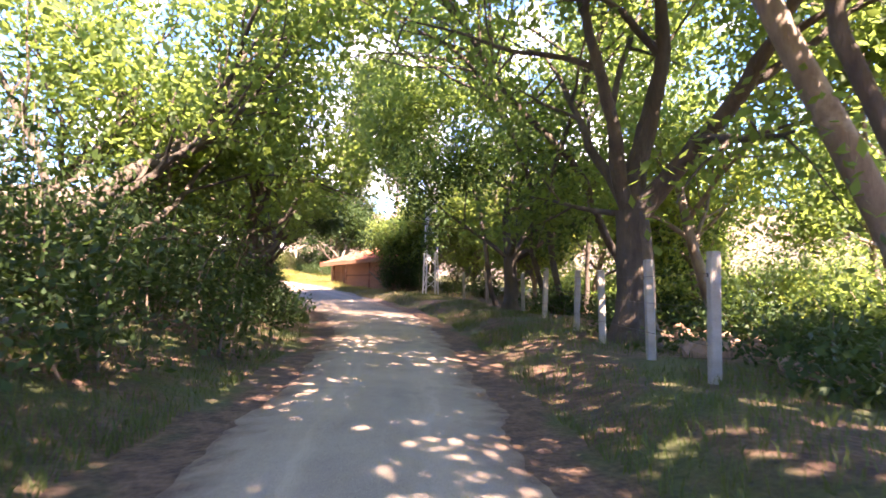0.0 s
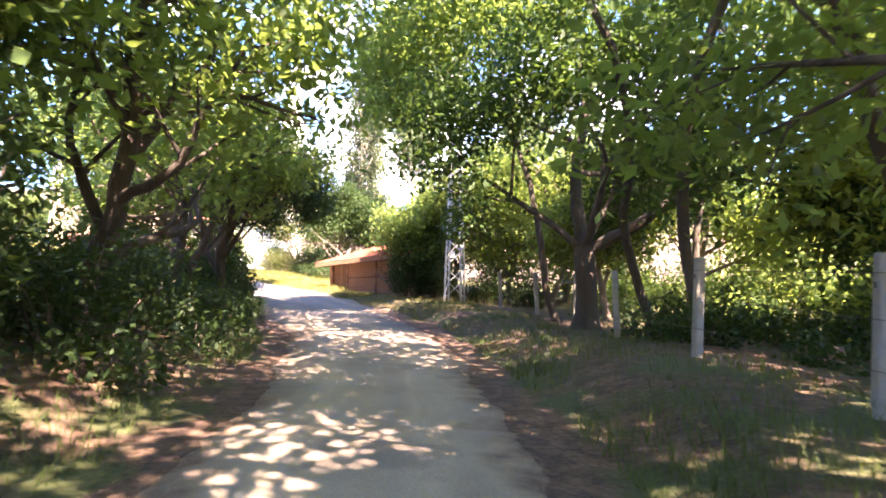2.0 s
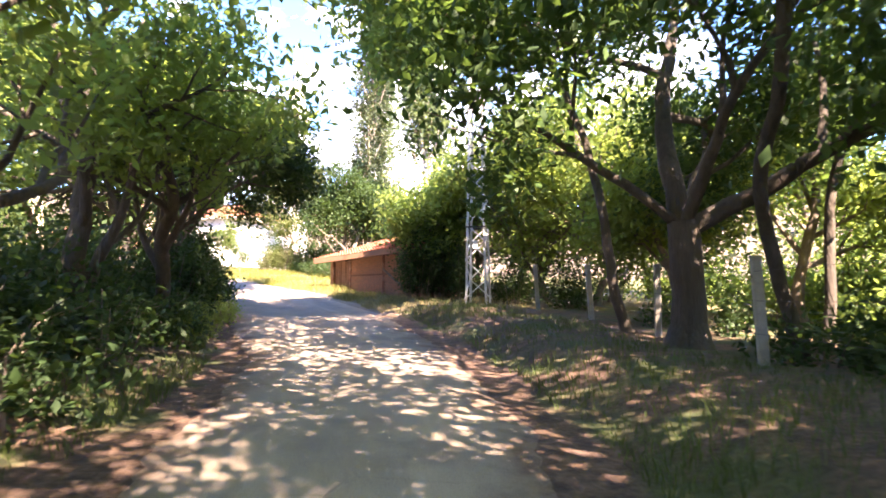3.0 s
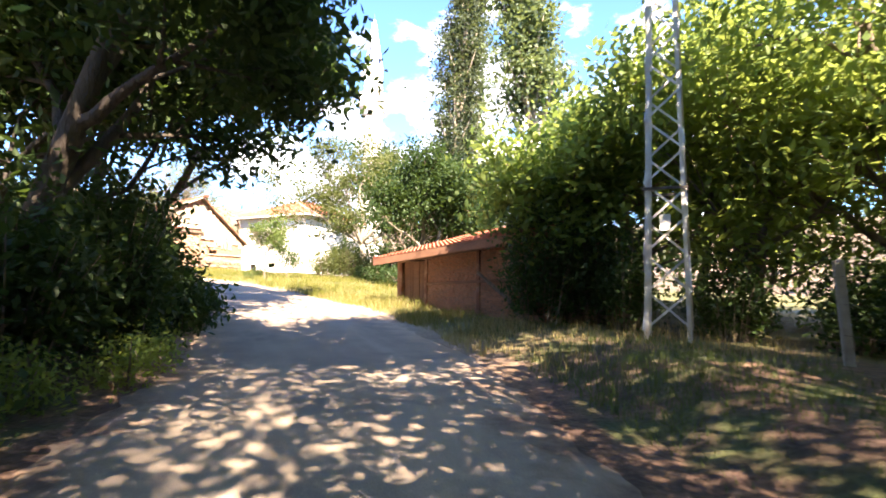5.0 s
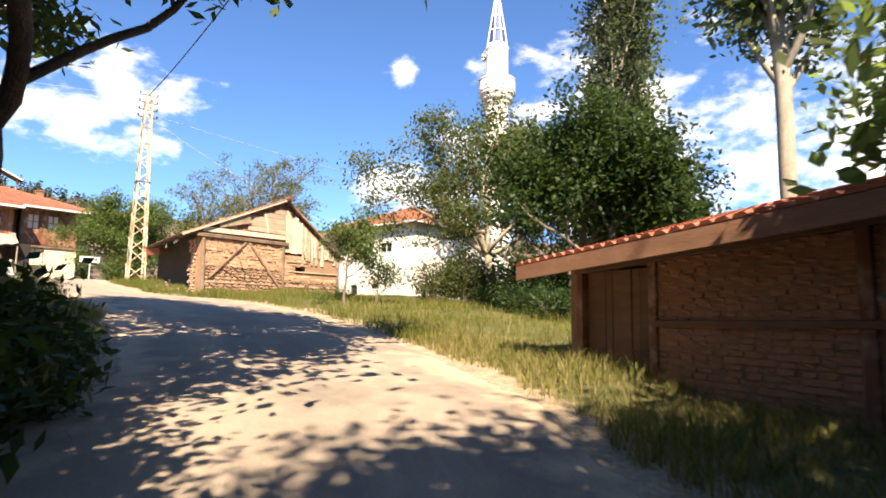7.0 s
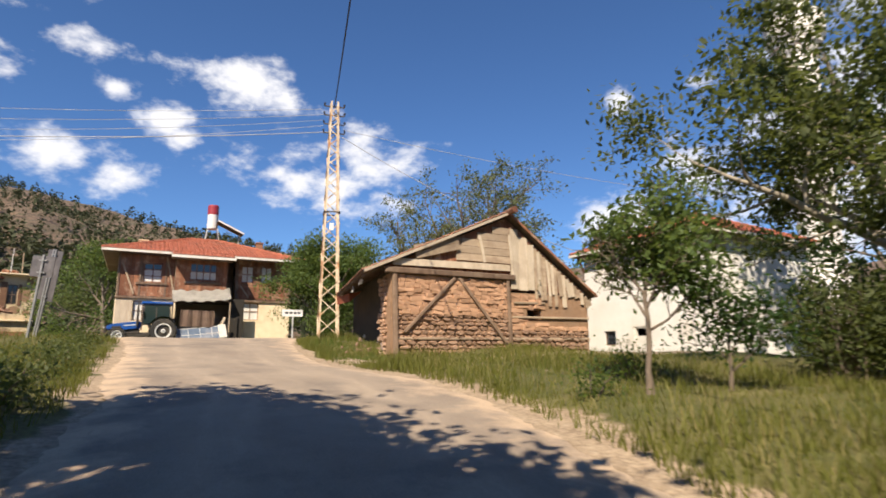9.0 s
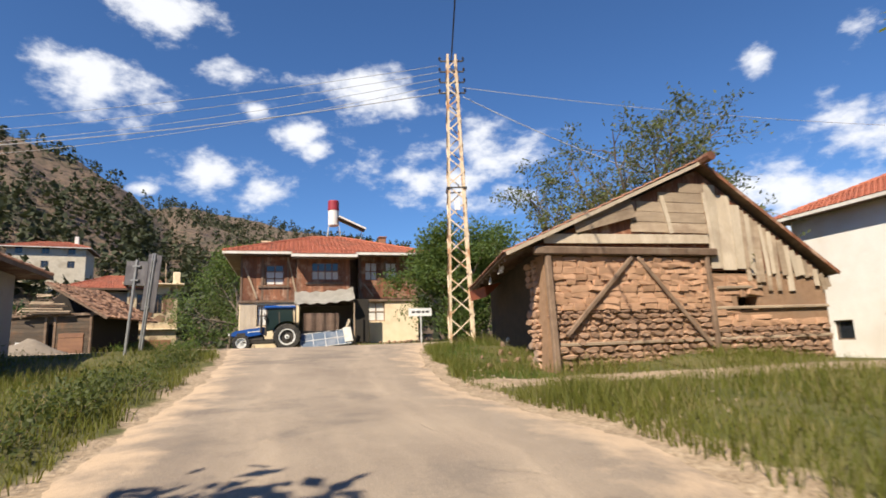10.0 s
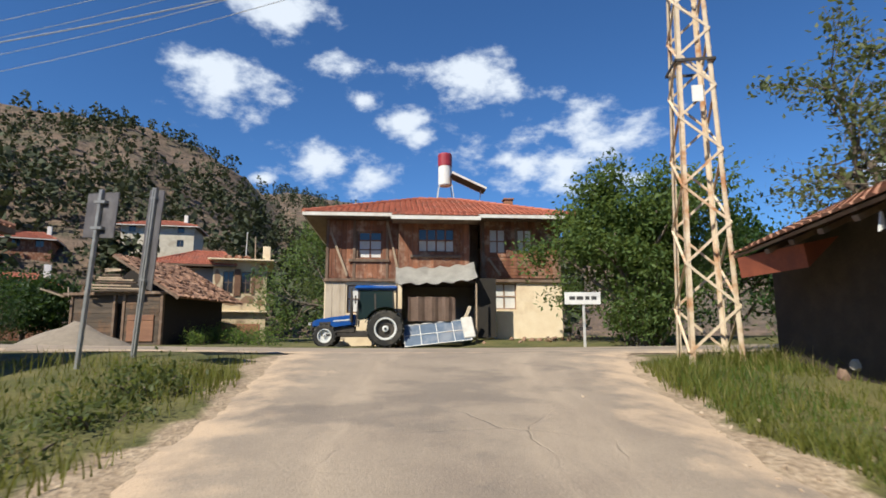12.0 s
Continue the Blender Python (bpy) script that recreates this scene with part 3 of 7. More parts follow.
def make_road(name, line, material, lift, label, first=0):
    """A strip along the line that follows the ground, with ragged edges."""
    verts, faces, cols = [], [], 13
    at = np.arange(0, len(line) - 1 + 1e-6, 0.25)
    line = np.stack([np.interp(at, np.arange(len(line)), line[:, c]) for c in range(4)], 1)
    first *= 4
    for k in range(first, len(line)):
        t = line[min(k + 4, len(line) - 1)] - line[max(k - 4, 0)]
        t = t[:2] / np.hypot(*t[:2])
        right = np.array([t[1], -t[0]])
        w = line[k, 3]
        wl_ = w + 0.22 * noise.noise(Vector((k * 0.052, 3.1, lift * 90))) + 0.13 * noise.noise(Vector((k * 0.21, 7.1, 0))) + 0.09 * noise.noise(Vector((k * 0.55, 2.3, 0)))
        wr_ = w + 0.30 * noise.noise(Vector((k * 0.048, 9.7, lift * 90))) + 0.15 * noise.noise(Vector((k * 0.23, 1.7, 0))) + 0.09 * noise.noise(Vector((k * 0.55, 5.9, 0)))
        offs = np.linspace(-wl_, wr_, cols)
        px, py = line[k, 0] + right[0] * offs, line[k, 1] + right[1] * offs
        edge = np.minimum(1, (w - np.abs(offs)).clip(0) / 0.5)
        pz = heights(px, py) + lift + 0.02 * edge - 0.03 * (1 - edge)
        verts += np.stack([px, py, pz], 1).tolist()
    rows = len(line) - first
    grid = np.array(verts).reshape(rows, cols, 3)
    for c in range(cols):
        grid[:, c, 2] = np.interp(np.arange(rows), np.arange(0, rows, 4), grid[::4, c, 2])
    verts = grid.reshape(-1, 3).tolist()
    for k in range(rows - 1):
        for c in range(cols - 1):
            a = k * cols + c
            faces.append((a, a + 1, a + cols + 1, a + cols))
    ob = mesh_object(name, verts, faces, material, smooth=True)
    across = ob.data.attributes.new("across", "FLOAT", "POINT")
    across.data.foreach_set("value", np.tile(np.linspace(-1, 1, cols), rows).astype(np.float32))
    run = ob.data.attributes.new("run", "FLOAT", "POINT")
    run.data.foreach_set("value", np.repeat(np.arange(rows) * 0.125, cols).astype(np.float32))
    shade = ob.data.attributes.new("litter", "FLOAT", "POINT")
    shade.data.foreach_set("value", np.repeat(1 - step_up(line[first:, 1], 33, 42), cols).astype(np.float32) if name == "road" else np.zeros(rows * cols, np.float32))
    return tagged(ob, label, "road", kind="structure")


def road_material():
    """Worn chip seal: two polished wheel tracks, a gritty crown, dusty edges, dark patches and cracks."""
    m = bpy.data.materials.new("worn_chip_road")
    m.use_nodes = True
    n, l = m.node_tree.nodes, m.node_tree.links
    bsdf = n["Principled BSDF"]
    bsdf.inputs["Roughness"].default_value = 0.93
    co = n.new("ShaderNodeTexCoord").outputs["Object"]

    def attribute(name):
        a = n.new("ShaderNodeAttribute")
        a.attribute_name = name
        return a.outputs["Fac"]

    def calc(op, a, b=0.0):
        x = n.new("ShaderNodeMath")
        x.operation = op
        for i, v in enumerate((a, b)):
            if isinstance(v, (int, float)):
                x.inputs[i].default_value = v
            else:
                l.new(v, x.inputs[i])
        return x.outputs[0]

    def noise_at(s, vec=None, detail=7.0, rough=0.6):
        t = n.new("ShaderNodeTexNoise")
        t.inputs["Scale"].default_value, t.inputs["Detail"].default_value, t.inputs["Roughness"].default_value = s, detail, rough
        l.new(vec or co, t.inputs["Vector"])
        return t.outputs["Fac"]

    def ranged(v, a, b, lo=0.0, hi=1.0):
        x = n.new("ShaderNodeMapRange")
        for s, val in (("From Min", a), ("From Max", b), ("To Min", lo), ("To Max", hi)):
            x.inputs[s].default_value = val
        l.new(v, x.inputs["Value"])
        return x.outputs[0]

    def mixed(fac, a, b):
        x = n.new("ShaderNodeMix")
        x.data_type = "RGBA"
        l.new(fac, x.inputs["Factor"])
        for v, s in ((a, "A"), (b, "B")):
            if isinstance(v, tuple):
                x.inputs[s].default_value = (*v, 1)
            else:
                l.new(v, x.inputs[s])
        return x.outputs["Result"]

    across, run = attribute("across"), attribute("run")
    lengthwise = n.new("ShaderNodeCombineXYZ")
    l.new(calc("MULTIPLY", across, 5.0), lengthwise.inputs[0])
    l.new(calc("MULTIPLY", run, 0.16), lengthwise.inputs[1])
    streak = noise_at(1.6, lengthwise.outputs[0])
    colour = mixed(ranged(noise_at(0.7), 0.35, 0.65), (0.225, 0.18, 0.14), (0.30, 0.243, 0.185))
    side = calc("ABSOLUTE", across)
    wheel = calc("SUBTRACT", 1.0, calc("MULTIPLY", calc("ABSOLUTE", calc("SUBTRACT", side, 0.42)), 4.5))
    wheel = calc("MULTIPLY", ranged(wheel, 0.0, 0.8), ranged(streak, 0.3, 0.65))
    colour = mixed(calc("MULTIPLY", wheel, 0.75), colour, (0.37, 0.295, 0.22))
    colour = mixed(ranged(streak, 0.52, 0.72, 0.0, 0.3), colour, (0.39, 0.315, 0.235))
    dust = calc("ADD", side, calc("MULTIPLY", calc("SUBTRACT", noise_at(1.4), 0.5), 1.1))
    swept = mixed(attribute("litter"), (0.49, 0.365, 0.25), mixed(ranged(noise_at(3.5), 0.4, 0.6), (0.09, 0.052, 0.036), (0.18, 0.11, 0.07)))
    colour = mixed(ranged(dust, 0.72, 1.0, 0.0, 0.95), colour, swept)
    colour = mixed(ranged(noise_at(0.45, None, 5.0), 0.56, 0.64, 0.0, 0.6), colour, (0.15, 0.125, 0.105))
    wavy = n.new("ShaderNodeMixRGB")
    wavy.inputs[0].default_value = 0.25
    l.new(co, wavy.inputs[1])
    t = n.new("ShaderNodeTexNoise")
    t.inputs["Scale"].default_value = 1.2
    l.new(co, t.inputs["Vector"])
    l.new(t.outputs["Color"], wavy.inputs[2])
    cells = n.new("ShaderNodeTexVoronoi")
    cells.feature = "DISTANCE_TO_EDGE"
    cells.inputs["Scale"].default_value = 0.9
    l.new(wavy.outputs[0], cells.inputs["Vector"])
    crack = calc("MULTIPLY", ranged(cells.outputs["Distance"], 0.0, 0.014, 1.0, 0.0), ranged(noise_at(0.35), 0.56, 0.66))
    colour = mixed(calc("MULTIPLY", crack, 0.35), colour, (0.10, 0.08, 0.06))
    stones = noise_at(55, None, 4.0)
    colour = mixed(ranged(stones, 0.55, 0.75, 0.0, 0.5), colour, (0.46, 0.39, 0.31))
    colour = mixed(ranged(stones, 0.45, 0.3, 0.0, 0.5), colour, (0.12, 0.10, 0.08))
    l.new(colour, bsdf.inputs["Base Color"])
    b = n.new("ShaderNodeBump")
    b.inputs["Strength"].default_value, b.inputs["Distance"].default_value = 0.5, 0.025
    l.new(calc("SUBTRACT", calc("ADD", stones, calc("MULTIPLY", noise_at(6.0), 0.8)), crack), b.inputs["Height"])
    l.new(b.outputs[0], bsdf.inputs["Normal"])
    return m


ASPHALT = road_material()


make_road("road", ROAD, ASPHALT, 0.03, "worn pale chip-seal village road with ragged edges")
make_road("road_crossing", LANE, ASPHALT, 0.045, "dusty chip-seal lane running past the timber house")


# ---- plants ----
def leaf_mesh(name, centres, sizes, rng, material, parent=None, droop=0.25, aspect=0.5, flat=0.6):
    """Leaves as small folded kites, one at each centre."""
    n = len(centres)
    a = rng.uniform(0, 2 * np.pi, n)
    tilt = rng.normal(-droop, flat, n)
    d = np.stack([np.cos(a) * np.cos(tilt), np.sin(a) * np.cos(tilt), np.sin(tilt)], 1)
    up = np.stack([rng.normal(0, flat, n), rng.normal(0, flat, n), np.ones(n)], 1)
    s = np.cross(d, up)
    s /= np.linalg.norm(s, axis=1)[:, None] + 1e-9
    nrm = np.cross(s, d)
    L, W = sizes[:, None], sizes[:, None] * aspect
    c = centres
    v = np.empty((n, 4, 3))
    v[:, 0] = c - d * L * 0.5
    v[:, 1] = c + s * W * 0.5 - nrm * W * 0.18 + d * L * 0.05
    v[:, 2] = c + d * L * 0.5 - nrm * L * 0.12
    v[:, 3] = c - s * W * 0.5 - nrm * W * 0.18 + d * L * 0.05
    me = bpy.data.meshes.new(name)
    me.vertices.add(n * 4)
    me.vertices.foreach_set("co", v.ravel())
    tri = (np.arange(n)[:, None] * 4 + np.array([[0, 1, 2, 0, 2, 3]])).ravel()
    me.loops.add(n * 6)
    me.loops.foreach_set("vertex_index", tri.astype(np.int32))
    me.polygons.add(n * 2)
    me.polygons.foreach_set("loop_start", (np.arange(n * 2) * 3).astype(np.int32))
    me.update(calc_edges=True)
    me.materials.append(material)
    ob = new(name, me)
    ob.parent = parent
    return ob


def grow(rng, start, heading, length, radius, level, spec, limbs, tips):
    """One limb and its side limbs; fills limbs with (points, radii) and tips with leafy places."""
    steps = max(3, int(length / spec["step"]))
    p, d = Vector(start), Vector(heading).normalized()
    pts, rad = [p.copy()], [radius]
    for i in range(steps):
        wander = Vector(rng.normal(0, spec["wander"], 3).tolist())
        d = (d + wander + Vector((0, 0, spec["lift"][min(level, len(spec["lift"]) - 1)]))).normalized()
        p = p + d * (length / steps)
        f = (i + 1) / steps
        pts.append(p.copy())
        rad.append(max(radius * (1 - f * (0.45 if level == 0 else 0.8)), 0.006))
        if level == spec["levels"] or (level == spec["levels"] - 1 and f > 0.5):
            tips.append((p.copy(), d.copy()))
    limbs.append((pts, rad, level))
    if level < spec["levels"]:
        count = spec["count"][level]
        for c in range(count):
            f = spec["from"][level] + (1 - spec["from"][level]) * (c + rng.uniform(0.1, 0.9)) / count
            k = min(int(f * steps), steps - 1)
            q = pts[k].lerp(pts[k + 1], f * steps - k)
            axis = (pts[k + 1] - pts[k]).normalized()
            turn = Matrix.Rotation(c * 2.4 + rng.uniform(-0.5, 0.5), 3, axis)
            out = turn @ axis.orthogonal().normalized()
            spread = spec["angle"][level] + rng.uniform(-0.2, 0.2)
            h = axis * math.cos(spread) + out * math.sin(spread)
            grow(rng, q, h, length * spec["ratio"][level] * rng.uniform(0.75, 1.2) * (1.15 - 0.45 * f), rad[k] * 0.62, level + 1, spec, limbs, tips)
        if level > 0 or spec.get("leader"):
            tips.append((pts[-1].copy(), d.copy()))


WALNUT = dict(levels=3, step=0.45, wander=0.09, lift=[0.02, 0.03, 0.0, -0.03], count=[5, 5, 4], **{"from": [0.35, 0.3, 0.3]}, angle=[0.75, 0.8, 0.8], ratio=[0.72, 0.6, 0.55])
BUSHY = dict(levels=3, step=0.4, wander=0.16, lift=[0.02, 0.06, 0.03, -0.02], count=[9, 6, 4], **{"from": [0.12, 0.2, 0.25]}, angle=[0.85, 0.8, 0.8], ratio=[0.68, 0.6, 0.5])
POPLAR = dict(levels=2, step=0.9, wander=0.03, lift=[0.05, 0.22, 0.1], count=[46, 4], **{"from": [0.06, 0.2]}, angle=[0.55, 0.6], ratio=[0.15, 0.5], leader=True)
THIN = dict(levels=3, step=0.35, wander=0.12, lift=[0.03, 0.05, 0.03, 0.0], count=[6, 4, 3], **{"from": [0.25, 0.25, 0.25]}, angle=[0.6, 0.7, 0.7], ratio=[0.7, 0.6, 0.55])

OPEN = dict(WALNUT, wander=0.14, count=[5, 5, 5], ratio=[0.72, 0.62, 0.6])
YOUNG = dict(BUSHY, **{"from": [0.36, 0.2, 0.25]}, ratio=[0.50, 0.6, 0.5], count=[12, 6, 4])
HIGH = dict(WALNUT, **{"from": [0.72, 0.2, 0.3]}, count=[8, 5, 4], lift=[0.0, 0.02, 0.0, -0.02])


def tree(name, label, x, y, tall, radius, seed, spec, leaves, size, leaf, bark=None, lean=(0, 0), cluster=0.3, group="", stems=None, z=None, category="tree", droop=0.25, aspect=0.5, trunk_part=0.5, limb_levels=3, clear=4.6, floor=0.15, forks=None):
    """A tree as an Empty at its foot with a trunk (limbs and twigs) and a crown of single leaves."""
    rng = np.random.default_rng(seed)
    base = thing(name, label, category, x, y, height(x, y) - 0.05 if z is None else z, group=group)
    limbs, tips = [], []
    if forks:
        fork_z, ways = forks
        bole = [Vector((lean[0] * fork_z * f + 0.05 * math.sin(4 * f), lean[1] * fork_z * f, fork_z * f)) for f in (0, 0.2, 0.4, 0.6, 0.8, 1.0)]
        limbs.append((bole, [radius * (1 - 0.16 * k / 5) for k in range(6)], 0))
        for way, length, thick in ways:
            grow(rng, bole[-1] - Vector((0, 0, thick * 1.1)), way, length, thick, 1, spec, limbs, tips)
    for sx, sy, slean, share in [] if forks else stems or [(0, 0, lean, 1.0)]:
        grow(rng, (sx, sy, 0), (slean[0], slean[1], 1), tall * trunk_part * share, radius * share, 0, spec, limbs, tips)
    bm, cut = bmesh.new(), 99
    for pts, rad, level in limbs:
        if level > cut:
            continue
        cut = 99
        ends = np.array([pts[len(pts) // 2], pts[-1]])
        i, d, side = nearest(ROAD, ends[:, 0] + base.location.x, ends[:, 1] + base.location.y)
        low = (d < ROAD[i, 3] + 0.4) & (ends[:, 2] + base.location.z < ROAD[i, 2] + clear - 0.6)
        if level > 0 and (low.any() or ends[:, 2].min() < floor * 0.8):
            cut = level
        elif level <= limb_levels:
            tube(bm, pts, rad, (12, 7, 5, 4)[min(level, 3)], cap=False)
    for v in bm.verts:
        if v.co.z < 0.5:
            f = 1 + 0.55 * (0.5 - max(v.co.z, 0)) ** 2 * 4
            v.co.x, v.co.y = v.co.x * f if len(stems or []) < 2 else v.co.x, v.co.y * f if len(stems or []) < 2 else v.co.y
        v.co += Vector((noise.noise(v.co * 2.3), noise.noise(v.co * 2.3 + Vector((9, 0, 0))), 0)) * min(0.06, radius * 0.16)
    part("trunk", bm, bark or BARK, base, smooth=True)
    tp = np.array([t[0] for t in tips])
    pick = rng.integers(0, len(tp), leaves)
    centres = tp[pick] + rng.normal(0, cluster, (leaves, 3)) * np.array([1, 1, 0.75])
    wx, wy, wz = centres[:, 0] + base.location.x, centres[:, 1] + base.location.y, centres[:, 2] + base.location.z
    i, d, side = nearest(ROAD, wx, wy)
    centres = centres[(centres[:, 2] > floor) & ((d > ROAD[i, 3] + 0.4) | (wz > ROAD[i, 2] + clear)) & ((d > ROAD[i, 3] + 2.4) | (wz > ROAD[i, 2] + min(clear, 2.9)))]
    leaf_mesh("crown", centres, rng.uniform(0.65, 1.25, len(centres)) * size, rng, leaf, base, droop, aspect)
    return base


def thicket(name, label, blobs, leaves, size, leaf, seed, group="", kind="", category="bush", stem=True):
    """A bush or undergrowth: leafy shoots that fill uneven mounds (x, y, radius, tall)."""
    rng = np.random.default_rng(seed)
    cx, cy = np.mean([b[0] for b in blobs]), np.mean([b[1] for b in blobs])
    cz = height(cx, cy)
    base = thing(name, label, category, cx, cy, cz, group=group, kind=kind)
    pts, bm = [], bmesh.new()
    total = sum(b[2] ** 2 * b[3] for b in blobs)
    for bx, by, r, tall in blobs:
        gz = height(bx, by) - cz
        n = int(leaves * r * r * tall / total)
        shoots = max(10, n // 45)
        for s in range(shoots):
            a, f = rng.uniform(0, 2 * np.pi), math.sqrt(rng.uniform(0, 1))
            foot = Vector((bx - cx + r * 0.45 * f * math.cos(a), by - cy + r * 0.45 * f * math.sin(a), gz))
            reach = r * f * rng.uniform(0.7, 1.15)
            top = Vector((bx - cx + reach * math.cos(a), by - cy + reach * math.sin(a), gz + tall * rng.uniform(0.55, 1.08) * math.sqrt(max(0.05, 1 - 0.75 * f * f))))
            if stem and s % 4 == 0:
                tube(bm, [foot, foot.lerp(top, 0.5) + Vector((0, 0, 0.1 * tall)), top], [0.022, 0.014, 0.005], 4, cap=False)
            m = n // shoots
            t = rng.uniform(0.12, 1.02, m) ** 0.75
            line = np.array(foot)[None] * (1 - t[:, None]) + np.array(top)[None] * t[:, None]
            pts.append(line + rng.normal(0, 0.13 + 0.05 * r, (m, 3)))
    c = np.concatenate(pts)
    if stem:
        tagged(part("woody_growth", bm, BARK, base), kind="stuff")
    else:
        bm.free()
    leaf_mesh("foliage", c, rng.uniform(0.6, 1.3, len(c)) * size, rng, leaf, base)
    return base


def grass(name, label, count, seed, where, tall, material, spread=0.25, width=0.012):
    """Blades of grass in tufts, each a bent sliver, wherever where(x, y) lets them stand."""
    rng = np.random.default_rng(seed)
    x, y = where(rng, count)
    n = len(x)
    z = heights(x, y)
    a = rng.uniform(0, 2 * np.pi, n)
    h = tall * rng.uniform(0.45, 1.3, n) * (0.75 + 0.45 * bumps(x, y, 1.1))
    w = width * rng.uniform(0.7, 1.4, n) * 0.5
    ox, oy = np.cos(a), np.sin(a)
    lean = h * rng.uniform(0.1, 0.7, n)
    b = rng.uniform(0, 2 * np.pi, n)
    v = np.empty((n, 5, 3))
    for k, (f, s) in enumerate(((0, -1), (0, 1), (0.55, 0.8), (0.55, -0.8), (1, 0))):
        v[:, k, 0] = x + ox * w * s + np.cos(b) * lean * f * f
        v[:, k, 1] = y + oy * w * s + np.sin(b) * lean * f * f
        v[:, k, 2] = z - 0.03 + h * f
    me = bpy.data.meshes.new(name)
    me.vertices.add(n * 5)
    me.vertices.foreach_set("co", v.ravel())
    tri = (np.arange(n)[:, None] * 5 + np.array([[0, 1, 2, 0, 2, 3, 3, 2, 4]])).ravel()
    me.loops.add(n * 9)
    me.loops.foreach_set("vertex_index", tri.astype(np.int32))
    me.polygons.add(n * 3)
    me.polygons.foreach_set("loop_start", (np.arange(n * 3) * 3).astype(np.int32))
    me.update(calc_edges=True)
    me.materials.append(material)
    return tagged(new(name, me), label, "grass", kind="stuff")


def along(first, last, lo, hi, sides):
    """Places beside the road: stations with y between first and last, lo to hi metres outside its edge."""
    def pick(rng, count):
        line = ROAD[(ROAD[:, 1] > first) & (ROAD[:, 1] < last) & (ROAD[:, 0] > -41)]
        k = rng.integers(0, len(line) - 1, count)
        t = line[np.minimum(k + 1, len(line) - 1)] - line[k]
        t = np.where(np.abs(t).sum(1)[:, None] < 1e-6, 1.0, t)
        L = np.hypot(t[:, 0], t[:, 1])
        side = rng.choice(sides, count)
        off = (line[k, 3] + lo + (hi - lo) * rng.uniform(0, 1, count) ** 1.3) * side
        x = line[k, 0] + t[:, 1] / L * off + t[:, 0] * rng.uniform(0, 1, count)
        y = line[k, 1] - t[:, 0] / L * off + t[:, 1] * rng.uniform(0, 1, count)
        i, d, s = nearest(ROAD, x, y)
        j, dl, sl = nearest(LANE, x, y)
        keep = (d > ROAD[i, 3] + lo * 0.8 + 0.3 * bumps(x, y, 1.3)) & (dl > LANE[j, 3] + 0.3)
        q, dt, st = nearest(TRACK, x, y)
        keep &= dt > TRACK[q, 3] + 0.15 * bumps(x, y, 2.3)
        keep &= rng.uniform(0, 1, count) < 0.62 + 0.5 * bumps(x, y, 0.75)
        return x[keep], y[keep]
    return pick


# ---- parts of buildings ----
def holed(u0, u1, z0, z1, y0, y1, holes):
    """A wall slab with openings (u0, u1, z0, z1) through it."""
    us = sorted({u0, u1, *[min(max(h[k], u0), u1) for h in holes for k in (0, 1)]})
    zs = sorted({z0, z1, *[min(max(h[k], z0), z1) for h in holes for k in (2, 3)]})
    bm, keep = bmesh.new(), {}

    def vert(x, y, z):
        k = (round(x, 4), round(y, 4), round(z, 4))
        if k not in keep:
            keep[k] = bm.verts.new((x, y, z))
        return keep[k]

    def solid(i, j):
        if not (0 <= i < len(us) - 1 and 0 <= j < len(zs) - 1):
            return False
        cu, cz = (us[i] + us[i + 1]) / 2, (zs[j] + zs[j + 1]) / 2
        return not any(h[0] < cu < h[1] and h[2] < cz < h[3] for h in holes)

    for i in range(len(us) - 1):
        for j in range(len(zs) - 1):
            if not solid(i, j):
                continue
            a, b, c, d = us[i], us[i + 1], zs[j], zs[j + 1]
            bm.faces.new((vert(a, y0, c), vert(b, y0, c), vert(b, y0, d), vert(a, y0, d)))
            bm.faces.new((vert(a, y1, c), vert(a, y1, d), vert(b, y1, d), vert(b, y1, c)))
            for di, dj, p, q in ((-1, 0, (a, c), (a, d)), (1, 0, (b, d), (b, c)), (0, -1, (b, c), (a, c)), (0, 1, (a, d), (b, d))):
                if not solid(i + di, j + dj):
                    bm.faces.new((vert(p[0], y0, p[1]), vert(q[0], y0, q[1]), vert(q[0], y1, q[1]), vert(p[0], y1, p[1])))
    return bm


